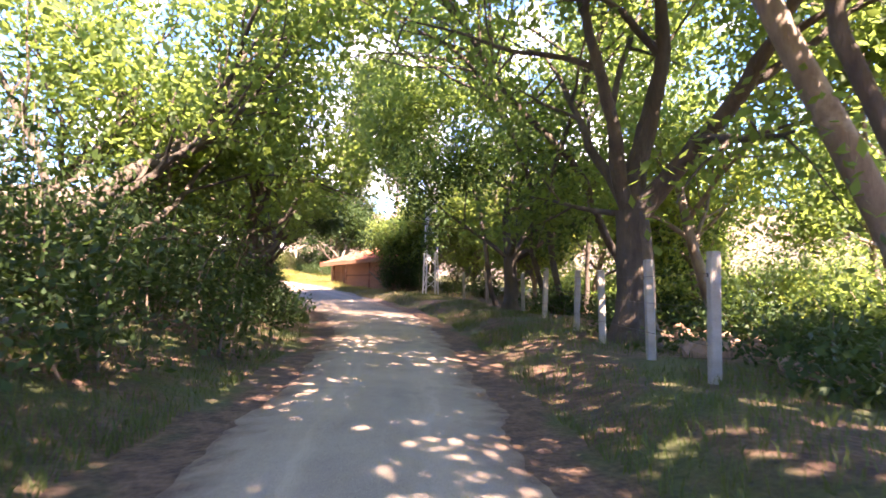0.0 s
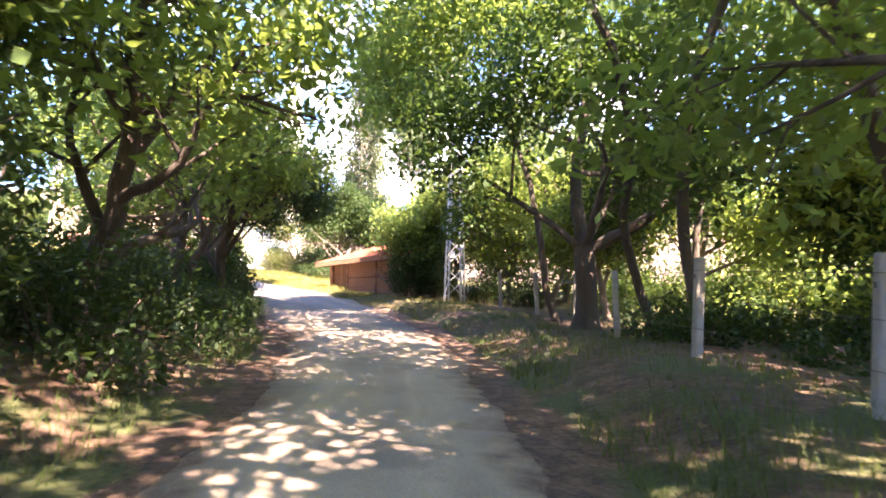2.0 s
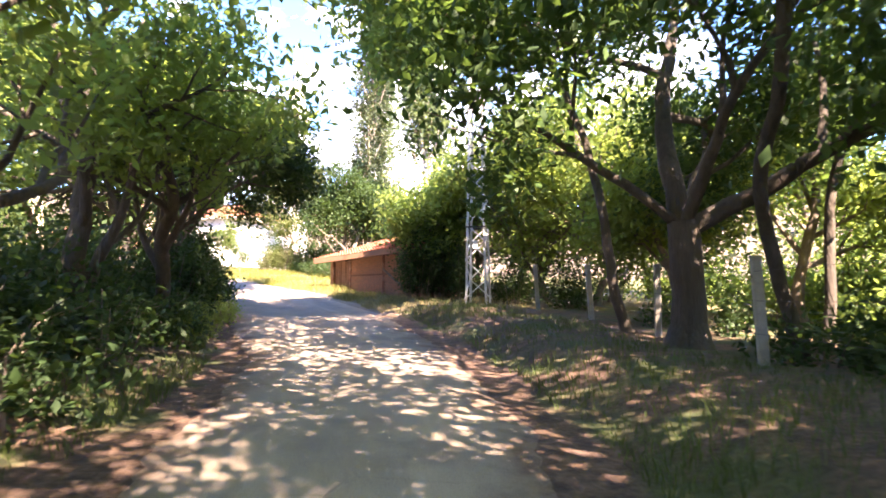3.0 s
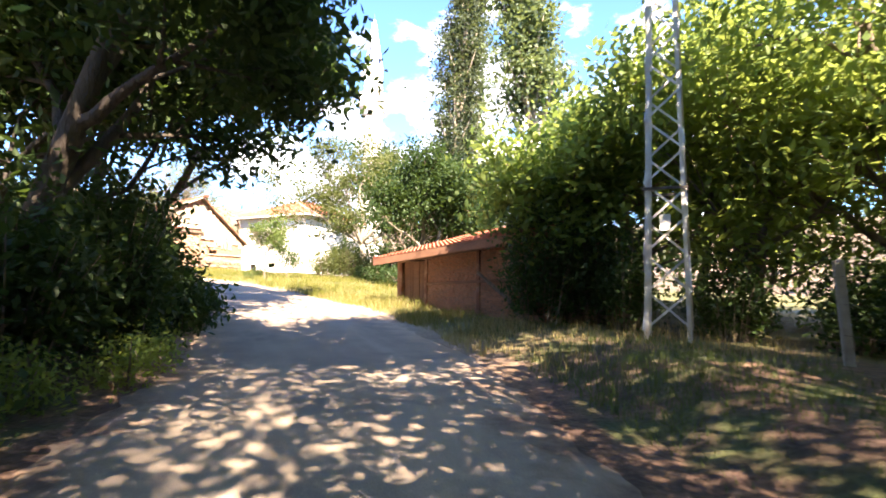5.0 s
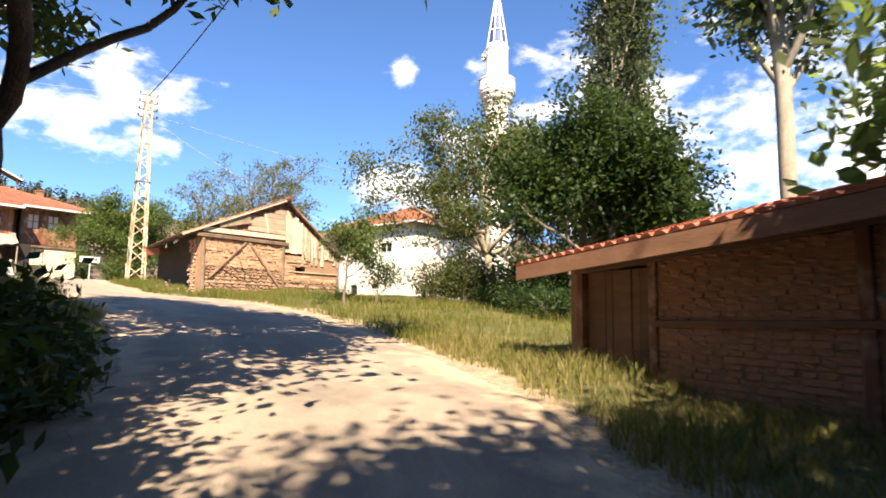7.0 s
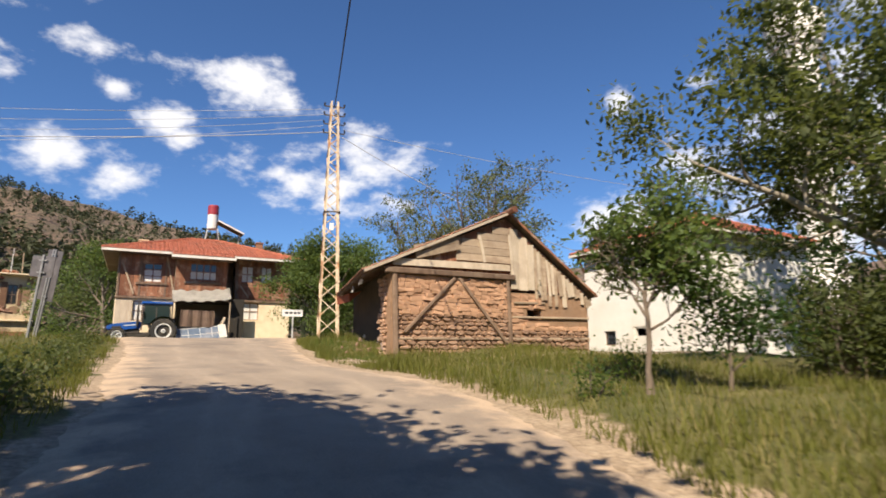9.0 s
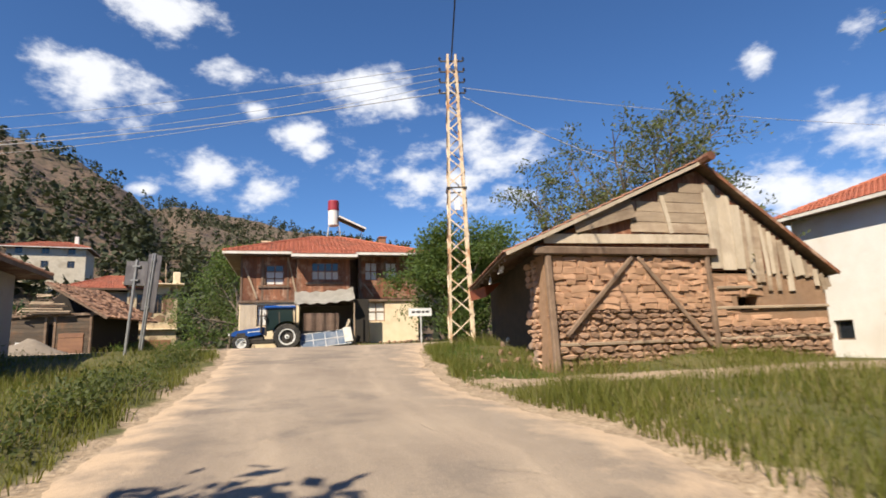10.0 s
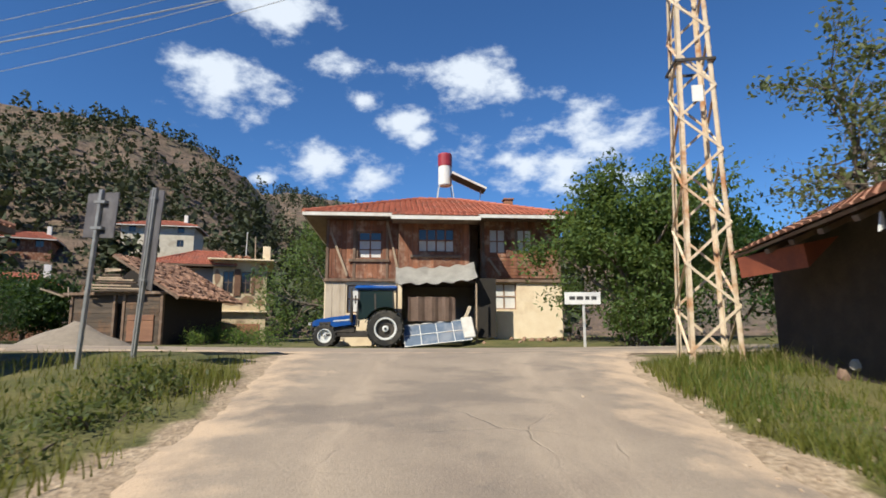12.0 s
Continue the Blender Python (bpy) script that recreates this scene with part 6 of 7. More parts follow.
# ---- hills ----
def hills():
    """The wooded, rocky ridge beyond the village, one sheet round its foot."""
    azimuth = np.array([-180, -90, -20, 20, 50, 62, 68, 76, 80, 84, 86.5, 89, 91, 94, 99, 104, 108, 130, 160, 180.0])
    slope = np.array([0.10, 0.12, 0.12, 0.14, 0.16, 0.185, 0.205, 0.225, 0.235, 0.255, 0.25, 0.262, 0.285, 0.31, 0.35, 0.352, 0.345, 0.33, 0.15, 0.10])
    crest = np.where((azimuth > 87) & (azimuth < 150), 260.0, 430.0)
    az, rr = np.radians(np.linspace(-180, 180, 401)), np.concatenate([np.linspace(75, 300, 54), np.linspace(310, 900, 20)])
    A, R = np.meshgrid(az, rr)
    s, c = np.interp(np.degrees(A), azimuth, slope), np.interp(np.degrees(A), azimuth, crest)
    f = np.clip((R - 70) / (c - 70), 0, None)
    x, y = -30 - np.sin(A) * R, 53 + np.cos(A) * R
    rise = np.where(f < 1, f ** 1.15, 1 - 0.25 * np.clip(f - 1, 0, 2))
    rough = 3.0 * bumps(x, y, 0.03) + 1.6 * bumps(x + 30, y, 0.085) + 1.0 * bumps(x, y - 9, 0.21) + 0.6 * bumps(x + 5, y, 0.52)
    z = 1.5 + s * c * rise + rough * np.clip(f * 1.6, 0, 1) - 4 * (1 - np.clip(f / 0.06, 0, 1))
    k = np.arange(A.size).reshape(A.shape)
    quads = np.stack([k[:-1, :-1], k[:-1, 1:], k[1:, 1:], k[1:, :-1]], -1).reshape(-1, 4)[:, ::-1]
    ob = mesh_object("hills", np.stack([x.ravel(), y.ravel(), z.ravel()], 1).tolist(), quads.tolist(), HILL, smooth=True)
    tagged(ob, "steep rocky hillside with scattered pines", "hill", kind="structure")

    def at(a, r):
        ss, cc = np.interp(np.degrees(a), azimuth, slope), np.interp(np.degrees(a), azimuth, crest)
        ff = np.clip((r - 70) / (cc - 70), 0, None)
        xx, yy = -30 - np.sin(a) * r, 53 + np.cos(a) * r
        rs = np.where(ff < 1, ff ** 1.15, 1 - 0.25 * np.clip(ff - 1, 0, 2))
        ro = 3.0 * bumps(xx, yy, 0.03) + 1.6 * bumps(xx + 30, yy, 0.085) + 1.0 * bumps(xx, yy - 9, 0.21) + 0.6 * bumps(xx + 5, yy, 0.52)
        return xx, yy, 1.5 + ss * cc * rs + ro * np.clip(ff * 1.6, 0, 1)

    rng = np.random.default_rng(77)
    n = 12500
    a = np.radians(np.where(rng.uniform(0, 1, n) < 0.9, rng.uniform(56, 125, n), rng.uniform(-80, 56, n)))
    r = 80 + 380 * rng.uniform(0, 1, n) ** 0.8
    x, y, z = at(a, r)
    open_rock = bumps(x, y, 0.05) + 0.6 * bumps(x, y, 0.13)
    garden = (np.abs(x + 130) < 26) & (np.abs(y - 38) < 14)
    near_house = ((np.abs(x + 142) < 9) & (np.abs(y - 40) < 8)) | ((np.abs(x + 137) < 7) & (np.abs(y - 24) < 6))
    keep = (rng.uniform(0, 1, n) < np.clip(0.68 - 0.36 * open_rock - 0.36 * np.clip((r - 150) / 110, 0, 1) + 0.5 * (r < 150) + 0.6 * garden, 0.1, 1)) & ~near_house
    x, y, z, garden = x[keep], y[keep], z[keep], garden[keep]
    tall = rng.uniform(2.8, 7.4, len(x)) * np.where(garden, 0.55, 1.0)
    hx, hy = rng.uniform(-134.0, -131.5, 34), rng.uniform(32.0, 49.0, 34)
    hx, hy, hz = at(np.arctan2(-(hx + 30), hy - 53), np.hypot(hx + 30, hy - 53))
    x, y, z, tall = np.append(x, hx), np.append(y, hy), np.append(z, hz), np.append(tall, rng.uniform(4.2, 6.4, 34))
    m = len(x)
    per = 17
    t = rng.uniform(0.12, 1, (m, per))
    wide = (0.33 * np.sqrt(np.clip(1 - t, 0, 1)) * np.clip(t * 3, 0.4, 1) + 0.04) * tall[:, None]
    b = rng.uniform(0, 2 * np.pi, (m, per))
    q = np.sqrt(rng.uniform(0.2, 1, (m, per)))
    pts = np.stack([x[:, None] + wide * q * np.cos(b), y[:, None] + wide * q * np.sin(b), z[:, None] + t * tall[:, None]], -1).reshape(-1, 3)
    ob = leaf_mesh("pine_wood", pts, np.repeat(tall, per) * rng.uniform(0.15, 0.32, m * per), rng, LEAF_PINE, aspect=0.75)
    tagged(ob, "scattered dark pines and scrub on the hillside", "woods", kind="stuff")


HILL = surface("rocky_hillside", (0.075, 0.058, 0.04), (0.27, 0.185, 0.13), 0.34, 0.97, 1.0, 1.9, (0.085, 0.085, 0.045), 0.05, 0.65, bump_distance=1.6)
hills()


# ---- minaret ----
def minaret():
    m = thing("minaret", "white minaret with a ringed balcony and a dark blue spire", "minaret", -23.4, 85.3, 3.6)
    m.scale = (1.085, 1.085, 1.085)
    part("shaft", lathe([(1.25, 0.0), (1.25, 3.0), (1.0, 4.0), (0.95, 15.8), (1.0, 16.0)], 24), PLASTER_WHITE, m)
    part("corbel", lathe([(0.98, 15.9), (1.12, 16.15), (1.12, 16.27), (1.3, 16.5), (1.3, 16.62), (1.48, 16.95), (1.48, 17.1)], 24), PLASTER_WHITE, m)
    part("balcony", lathe([(1.5, 17.1), (1.53, 17.15), (1.53, 18.1), (1.58, 18.13), (1.58, 18.23), (1.44, 18.23), (1.44, 17.2)], 24), PLASTER_WHITE, m)
    upper = part("upper_shaft", lathe([(0.93, 17.1), (0.93, 20.75), (1.0, 20.9), (1.0, 21.1), (0.9, 21.2)], 24), PLASTER_WHITE, m)
    for k in range(3):
        a = 2.2 + k * 0.5
        part("loudspeaker", tube(bmesh.new(), [(0.9 * math.cos(-a), 0.9 * math.sin(-a), 20.4), (1.3 * math.cos(-a), 1.3 * math.sin(-a), 20.4)], [0.05, 0.22], 10), STEEL, upper)
    spire = part("spire", lathe([(0.86, 21.2), (0.08, 26.2), (0.03, 26.9)], 16), BLUE_CAP, m, "dark blue panels of the spire")
    for k in range(8):
        a = k * math.pi / 4
        part("rib", beam(bmesh.new(), (0.89 * math.cos(a), 0.89 * math.sin(a), 21.2), (0.1 * math.cos(a), 0.1 * math.sin(a), 26.2), 0.1, 0.1), PLASTER_WHITE, spire)
    for z in (21.2, 22.5, 23.8, 24.9):
        r = 0.86 - 0.78 * (z - 21.2) / 5.0 + 0.02
        part("ring", lathe([(r, z), (r + 0.06, z + 0.02), (r + 0.03, z + 0.14), (r - 0.03, z + 0.14)], 16), PLASTER_WHITE, spire)


minaret()


# ---- lattice pylons and lines ----
def pylon(x, y, z, rz, tall, base, top, label, material, seed, collar=6.2):
    rng = np.random.default_rng(seed)
    p = thing("lattice_pylon", label, "pylon", x, y, z, rz, group="power line pylons")
    half = lambda h: (base + (top - base) * h / tall) / 2
    corners = ((-1, -1), (1, -1), (1, 1), (-1, 1))
    for cx, cy in corners:
        bm = bmesh.new()
        for sx, sy in ((0.055, 0.012), (0.012, 0.055)):
            a, b = half(0), half(tall)
            v = [bm.verts.new((cx * (h - dx), cy * (h - dy), zz)) for zz, h in ((-0.4, a), (tall, b)) for dx, dy in ((0, 0), (sx * 1.7, 0), (sx * 1.7, sy * 1.7), (0, sy * 1.7))]
            for f in ((3, 2, 1, 0), (4, 5, 6, 7), (0, 1, 5, 4), (1, 2, 6, 5), (2, 3, 7, 6), (3, 0, 4, 7)):
                bm.faces.new([v[i] for i in f])
        part("leg", bm, material, p)
    h, k = 0.25, 0
    while h < tall - 0.35:
        step = max(0.42, half(h) * 1.75)
        h2 = min(h + step, tall - 0.05)
        for i in range(4):
            a, b = corners[i], corners[(i + 1) % 4]
            if (k + i) % 2:
                a, b = b, a
            q, r = half(h), half(h2)
            part("brace", beam(bmesh.new(), (a[0] * q, a[1] * q, h), (b[0] * r, b[1] * r, h2), 0.05, 0.018), material, p)
        h, k = h2, k + 1
    c = half(collar) + 0.05
    part("collar", boxes((-c, c, -c, -c + 0.03, collar, collar + 0.06), (-c, c, c - 0.03, c, collar, collar + 0.06), (-c, -c + 0.03, -c, c, collar, collar + 0.06), (c - 0.03, c, -c, c, collar, collar + 0.06)), DARK_METAL, p)
    for k in range(4):
        hh = tall - 0.25 - k * 0.48
        w = half(hh) + 0.28
        arm = part("crossarm", boxes((-w, w, -0.03, 0.03, hh, hh + 0.05)), DARK_METAL, p)
        for s in (-1, 1):
            ins = lathe([(0.02, 0.0), (0.05, 0.03), (0.03, 0.07), (0.06, 0.10), (0.03, 0.16)], 8)
            bmesh.ops.translate(ins, verts=ins.verts, vec=(s * w, 0, hh + 0.05))
            part("insulator", ins, DARK_IN, arm)
    part("plate", boxes((-0.12, 0.1, -c - 0.03, -c - 0.01, collar - 0.9, collar - 0.55)), SIGN_WHITE, p, "small pale warning plate")
    return p


pylon(-38.7, 61.9, height(-38.7, 61.9) - 0.05, 62, 12.1, 1.02, 0.42, "tall lattice power pylon, pale paint over rust", STEEL_RUST, 3)
pylon(-0.85, 39.9, height(-0.85, 39.9) - 0.05, -12, 13.0, 0.98, 0.42, "galvanised lattice power pylon among leaves", STEEL, 4, collar=3.3)


def wire(name, label, a, b, sag, r, material):
    bm = bmesh.new()
    a, b = Vector(a), Vector(b)
    pts = [a.lerp(b, t / 24) - Vector((0, 0, sag * 4 * (t / 24) * (1 - t / 24))) for t in range(25)]
    tube(bm, pts, [r] * 25, 5)
    return tagged(part(name, bm, material), label, "cable", group="overhead lines")


TOP = Vector((-38.7, 61.9, 15.55))
wire("cable", "thick black overhead cable between the pylons", TOP + Vector((0, 0, 0.1)), (-0.85, 39.9, 13.1), 0.9, 0.028, CABLE)
for k in range(4):
    wire("power_wire", "bare overhead wire from the pylon to the hillside", TOP + Vector((-0.4, -0.4, -0.05 - 0.3 * k)), (-66, 28 + k * 0.4, 16.6 - 0.5 * k), 0.9 + 0.15 * k, 0.011, WIRE)
wire("service_cable", "pale twisted service cable from the pylon to a house", TOP + Vector((-0.2, -0.2, -1.3)), (-64, 24, 14.0), 1.2, 0.02, WIRE)
wire("power_wire", "bare overhead wire from the pylon past the barn", TOP + Vector((0.3, 0.3, -1.2)), (-27.5, 92.0, 13.8), 0.5, 0.013, WIRE)
wire("service_cable", "pale service cable from the pylon to the white house", TOP + Vector((0.3, 0.3, -1.6)), (-31.8, 74.4, 8.3), 0.5, 0.018, WIRE)


# ---- tractor, panel, signs ----
def wheel(parent, x, y, z, r, w, lugs):
    tyre = part("tyre", lathe([(r * 0.62, -w / 2), (r * 0.9, -w / 2), (r * 0.985, -w * 0.36), (r * 0.985, w * 0.36), (r * 0.9, w / 2), (r * 0.62, w / 2), (r * 0.58, w * 0.3), (r * 0.58, -w * 0.3), (r * 0.62, -w / 2)], 28, cap=False), RUBBER)
    tyre.parent, tyre.matrix_local = parent, pose(x, y, z, 90)
    bm = bmesh.new()
    for k in range(lugs):
        for s in (-1, 1):
            a = 2 * math.pi * (k + (0.5 if s > 0 else 0)) / lugs
            p, q = a, a + 0.16
            beam(bm, (r * 0.995 * math.cos(p), r * 0.995 * math.sin(p), 0.02 * s), (r * 0.97 * math.cos(q), r * 0.97 * math.sin(q), s * w * 0.48), 0.05, 0.05)
    part("tread", bm, RUBBER, tyre)
    for s in (-1, 1):
        rim = part("rim", lathe([(r * 0.5, s * w * 0.1), (r * 0.63, s * w * 0.3), (r * 0.63, s * w * 0.47), (r * 0.54, s * w * 0.48), (r * 0.5, s * w * 0.2)], 24, cap=False), SIGN_WHITE, tyre, "white wheel rim")
        part("disc", lathe([(r * 0.52, s * w * 0.1), (r * 0.5, s * w * 0.14), (r * 0.26, s * w * 0.2), (r * 0.24, s * w * 0.14)], 24), DARK_METAL if lugs > 16 else SIGN_WHITE, rim)
        part("hub", lathe([(r * 0.17, s * w * 0.1), (r * 0.17, s * w * 0.4), (r * 0.11, s * w * 0.44)], 14), SIGN_WHITE, rim)
        part("hub_cap", lathe([(r * 0.07, s * w * 0.4), (r * 0.06, s * w * 0.5)], 10), RUBBER, rim)
    return tyre


def tractor():
    """Front to local -x."""
    t = thing("tractor", "blue farm tractor with a glazed cab, parked by the house", "tractor", -55.25, 57.03, 3.8, 74.6)
    t.scale = (1.19, 1.19, 1.19)
    bm = prism([(-0.56, 0.72), (-0.6, 0.86), (-0.46, 0.99), (0.2, 1.1), (1.05, 1.2), (1.05, 0.8), (0.2, 0.72)], -0.31, 0.31)
    bmesh.ops.bevel(bm, geom=bm.edges[:], offset=0.05, segments=2, affect="EDGES")
    hood = part("bonnet", bm, BLUE_PAINT, t)
    for y in (-0.318, 0.312):
        part("side_grille", prism([(-0.3, 0.78), (0.1, 0.8), (0.1, 0.92), (-0.3, 0.9)], y, y + 0.006), DARK_METAL, hood)
        part("stripe", prism([(0.2, 0.92), (0.9, 0.98), (0.9, 1.03), (0.2, 0.96)], y, y + 0.006), SIGN_WHITE, hood)
    part("engine", boxes((-0.45, 1.0, -0.22, 0.22, 0.5, 0.78), bevel=0.04), DARK_METAL, t)
    for y in (-0.78, 0.78):
        part("mirror", boxes((1.0, 1.04, y - 0.09, y + 0.09, 1.55, 1.85), bevel=0.01), DARK_METAL, t)
    part("grille", boxes((-0.62, -0.54, -0.26, 0.26, 0.58, 0.9), bevel=0.02), DARK_METAL, t)
    for y in (-0.2, 0.2):
        part("headlight", boxes((-0.69, -0.655, y - 0.07, y + 0.07, 0.78, 0.9), bevel=0.01), SIGN_WHITE, t)
    part("chassis", boxes((-0.5, 2.4, -0.2, 0.2, 0.36, 0.6), (-0.2, 0.2, -0.75, 0.75, 0.38, 0.5), (1.9, 2.3, -0.8, 0.8, 0.55, 0.8), bevel=0.03), DARK_METAL, t)
    part("exhaust", tube(bmesh.new(), [(0.85, -0.38, 0.9), (0.85, -0.4, 1.5), (0.85, -0.4, 2.15)], [0.06, 0.06, 0.035], 8), DARK_METAL, t)
    cab = bmesh.new()
    for x0, x1 in ((1.05, 1.15), (1.75, 1.7), (2.45, 2.35)):
        for y in (-0.66, 0.66):
            beam(cab, (x0, y, 0.75), (x1, y * 0.94, 2.08), 0.06, 0.06)
    beam(cab, (1.05, -0.66, 1.25), (1.05, 0.66, 1.25), 0.05, 0.05)
    frame_ob = part("cab_frame", cab, DARK_METAL, t)
    for y in (-0.65, 0.65):
        part("cab_window", prism([(1.1, 1.0), (2.4, 1.25), (2.34, 2.05), (1.17, 2.05)], y - 0.005, y + 0.005), CAB_GLASS, frame_ob)
    part("cab_window", boxes((1.09, 1.1, -0.62, 0.62, 1.28, 2.05)), GLASS, frame_ob)
    part("seat", boxes((1.75, 2.15, -0.22, 0.22, 0.95, 1.15), (2.1, 2.2, -0.22, 0.22, 1.1, 1.6), bevel=0.04), DARK_METAL, t)
    part("cab_roof", boxes((0.98, 2.52, -0.74, 0.74, 2.06, 2.22), bevel=0.06), BLUE_PAINT, t)
    for s in (-1, 1):
        bm = bmesh.new()
        ring = []
        for k in range(9):
            a = math.radians(15 + k * 18)
            ring.append([bm.verts.new((2.1 - 0.76 * math.cos(a), s * yy, 0.68 + 0.76 * math.sin(a))) for yy in (0.52, 0.98)])
        for a, b in zip(ring, ring[1:]):
            bm.faces.new((a[0], b[0], b[1], a[1]))
        bmesh.ops.solidify(bm, geom=bm.faces[:], thickness=0.03)
        part("fender", bm, BLUE_PAINT if s > 0 else RUBBER, t)
        part("step", boxes((1.15, 1.5, s * 0.62 - 0.12, s * 0.62 + 0.12, 0.45, 0.49)), DARK_METAL, t)
        wheel(t, 2.1, s * 0.78, 0.66, 0.66, 0.36, 20)
        wheel(t, -0.05, s * 0.7, 0.41, 0.41, 0.24, 16)
    return t


tractor()


def sheet_trailer():
    p = thing("sheet_panel", "blue-grey framed sheet panel propped by the porch", "panel", -53.83, 60.5, height(-53.83, 60.5), 74.6)
    p.scale = (1.12, 1.12, 1.12)
    q = part("sheet", boxes((0.0, 2.6, 0.0, 0.05, 0.0, 1.05)), PANEL_BLUE, p)
    q.matrix_local = pose(-0.35, -0.6, 0.02, -38, -6, 0)
    for u in (0.0, 0.64, 1.28, 1.92, 2.55):
        part("frame_bar", boxes((u, u + 0.03, -0.02, 0.0, 0.0, 1.05)), STEEL, q)
    for z in (0.0, 0.5, 1.0):
        part("frame_bar", boxes((0.0, 2.6, -0.022, -0.001, z, z + 0.03)), STEEL, q)
    tarp = part("cover", boxes((2.3, 2.75, -0.06, 0.08, 0.1, 1.12), bevel=0.03), TARP, p, "pale tarpaulin over one end")
    tarp.matrix_local = pose(-0.35, -0.6, 0.02, -38, -6, 0)
    part("prop", beam(bmesh.new(), (2.0, 0.6, 0.0), (2.0, 0.05, 0.75), 0.06, 0.06), STEEL, p)


sheet_trailer()


def road_sign(x, y, z, lean, panel, label, rz, second=None):
    s = thing("road_sign", label, "sign", x, y, z, rz, ry=lean, group="signs at the crossing")
    tall = panel[3] + 0.05
    for u in ((-0.07, 0.09) if second else (0.0,)):
        part("post", boxes((u - 0.045, u + 0.045, -0.03, 0.03, -0.4, tall), bevel=0.006), STEEL_POST, s)
    b = part("panel", boxes((panel[0], panel[1], 0.035, 0.06, panel[2], panel[3]), bevel=0.006), SIGN_BACK, s, "unpainted grey sign back")
    for z in (panel[2] + 0.15, panel[3] - 0.2):
        part("clamp", boxes((-0.14, 0.2, -0.04, 0.035, z, z + 0.05)), STEEL_POST, b)
    return s


road_sign(-41.45, 50.5, height(-41.45, 50.5), 5.5, (-0.5, 0.48, 2.3, 3.12), "grey-backed road sign leaning on one steel post", 40)
road_sign(-43.7, 51.05, height(-43.7, 51.05), 11.0, (-0.5, 0.5, 1.5, 3.62), "tall grey-backed sign panel leaning on two posts", 23, True)


def name_sign():
    s = thing("village_sign", "white name board on one post beside the lane", "sign", -46.63, 64.38, height(-46.63, 64.38), 70)
    part("post", boxes((-0.04, 0.04, -0.04, 0.04, -0.3, 1.9), bevel=0.008), STEEL, s)
    b = part("board", boxes((-0.66, 0.58, -0.07, -0.045, 1.5, 1.92), bevel=0.006), SIGN_WHITE, s)
    for u0, u1 in ((-0.5, -0.3), (-0.25, -0.02), (0.05, 0.2), (0.26, 0.44)):
        part("lettering_bar", boxes((u0, u1, -0.074, -0.071, 1.66, 1.78)), INK, b)


name_sign()


def sand_heap():
    bm = bmesh.new()
    n = 26
    grid = []
    for i in range(n + 1):
        row = []
        for j in range(n + 1):
            x, y = (i / n - 0.5) * 5.6, (j / n - 0.5) * 4.2
            r = math.hypot(x / 2.7, y / 2.0)
            row.append(bm.verts.new((x, y, max(0, 1 - r) ** 0.9 * 1.25 * (1 + 0.15 * noise.noise(Vector((x, y, 0)))) - 0.06)))
        grid.append(row)
    for i in range(n):
        for j in range(n):
            bm.faces.new((grid[i][j], grid[i + 1][j], grid[i + 1][j + 1], grid[i][j + 1]))
    h = part("sand_pile", bm, SANDHEAP, smooth=True)
    h.matrix_world = pose(-61.5, 46.0, height(-61.5, 46.0), 0, 0, 75)
    tagged(h, "pile of grey building sand beside the lane", "sand pile")


sand_heap()


# ---- fence, tent, rubble ----
def fence_posts():
    rng = np.random.default_rng(5)
    first = thing("fence_post", "weathered concrete fence post beside the road", "fence post", 3.6, 7.6, height(3.6, 7.6), group="fence posts")
    part("shaft", boxes((-0.075, 0.075, -0.07, 0.07, -0.4, 1.75), bevel=0.02), POST_CONC, first)
    part("hook", boxes((-0.09, -0.07, -0.01, 0.01, 1.4, 1.46)), DARK_METAL, first)
    spots = [(3.6, 9.9), (3.55, 12.7), (3.6, 15.4), (3.45, 19.4), (3.4, 24.1), (3.3, 28.8), (2.6, 33.0), (1.4, 37.0)]
    line = [(3.6, 7.6)] + spots
    for x, y in spots:
        copy_thing(first, pose(x, y, height(x, y) - 0.05 + rng.uniform(-0.08, 0.05), rng.normal(0, 2.5), rng.normal(0, 2.5), rng.uniform(-12, 12)))
    for z in (0.5, 1.0, 1.45):
        bm = bmesh.new()
        tube(bm, [(x - 0.09, y, height(x, y) + z - (0.03 if k % 2 else 0)) for k, (x, y) in enumerate(line)], [0.005] * len(line), 4)
        tagged(part("fence_wire", bm, DARK_METAL), "rusty wire strung between the fence posts", "fence wire", group="fence wires")


fence_posts()


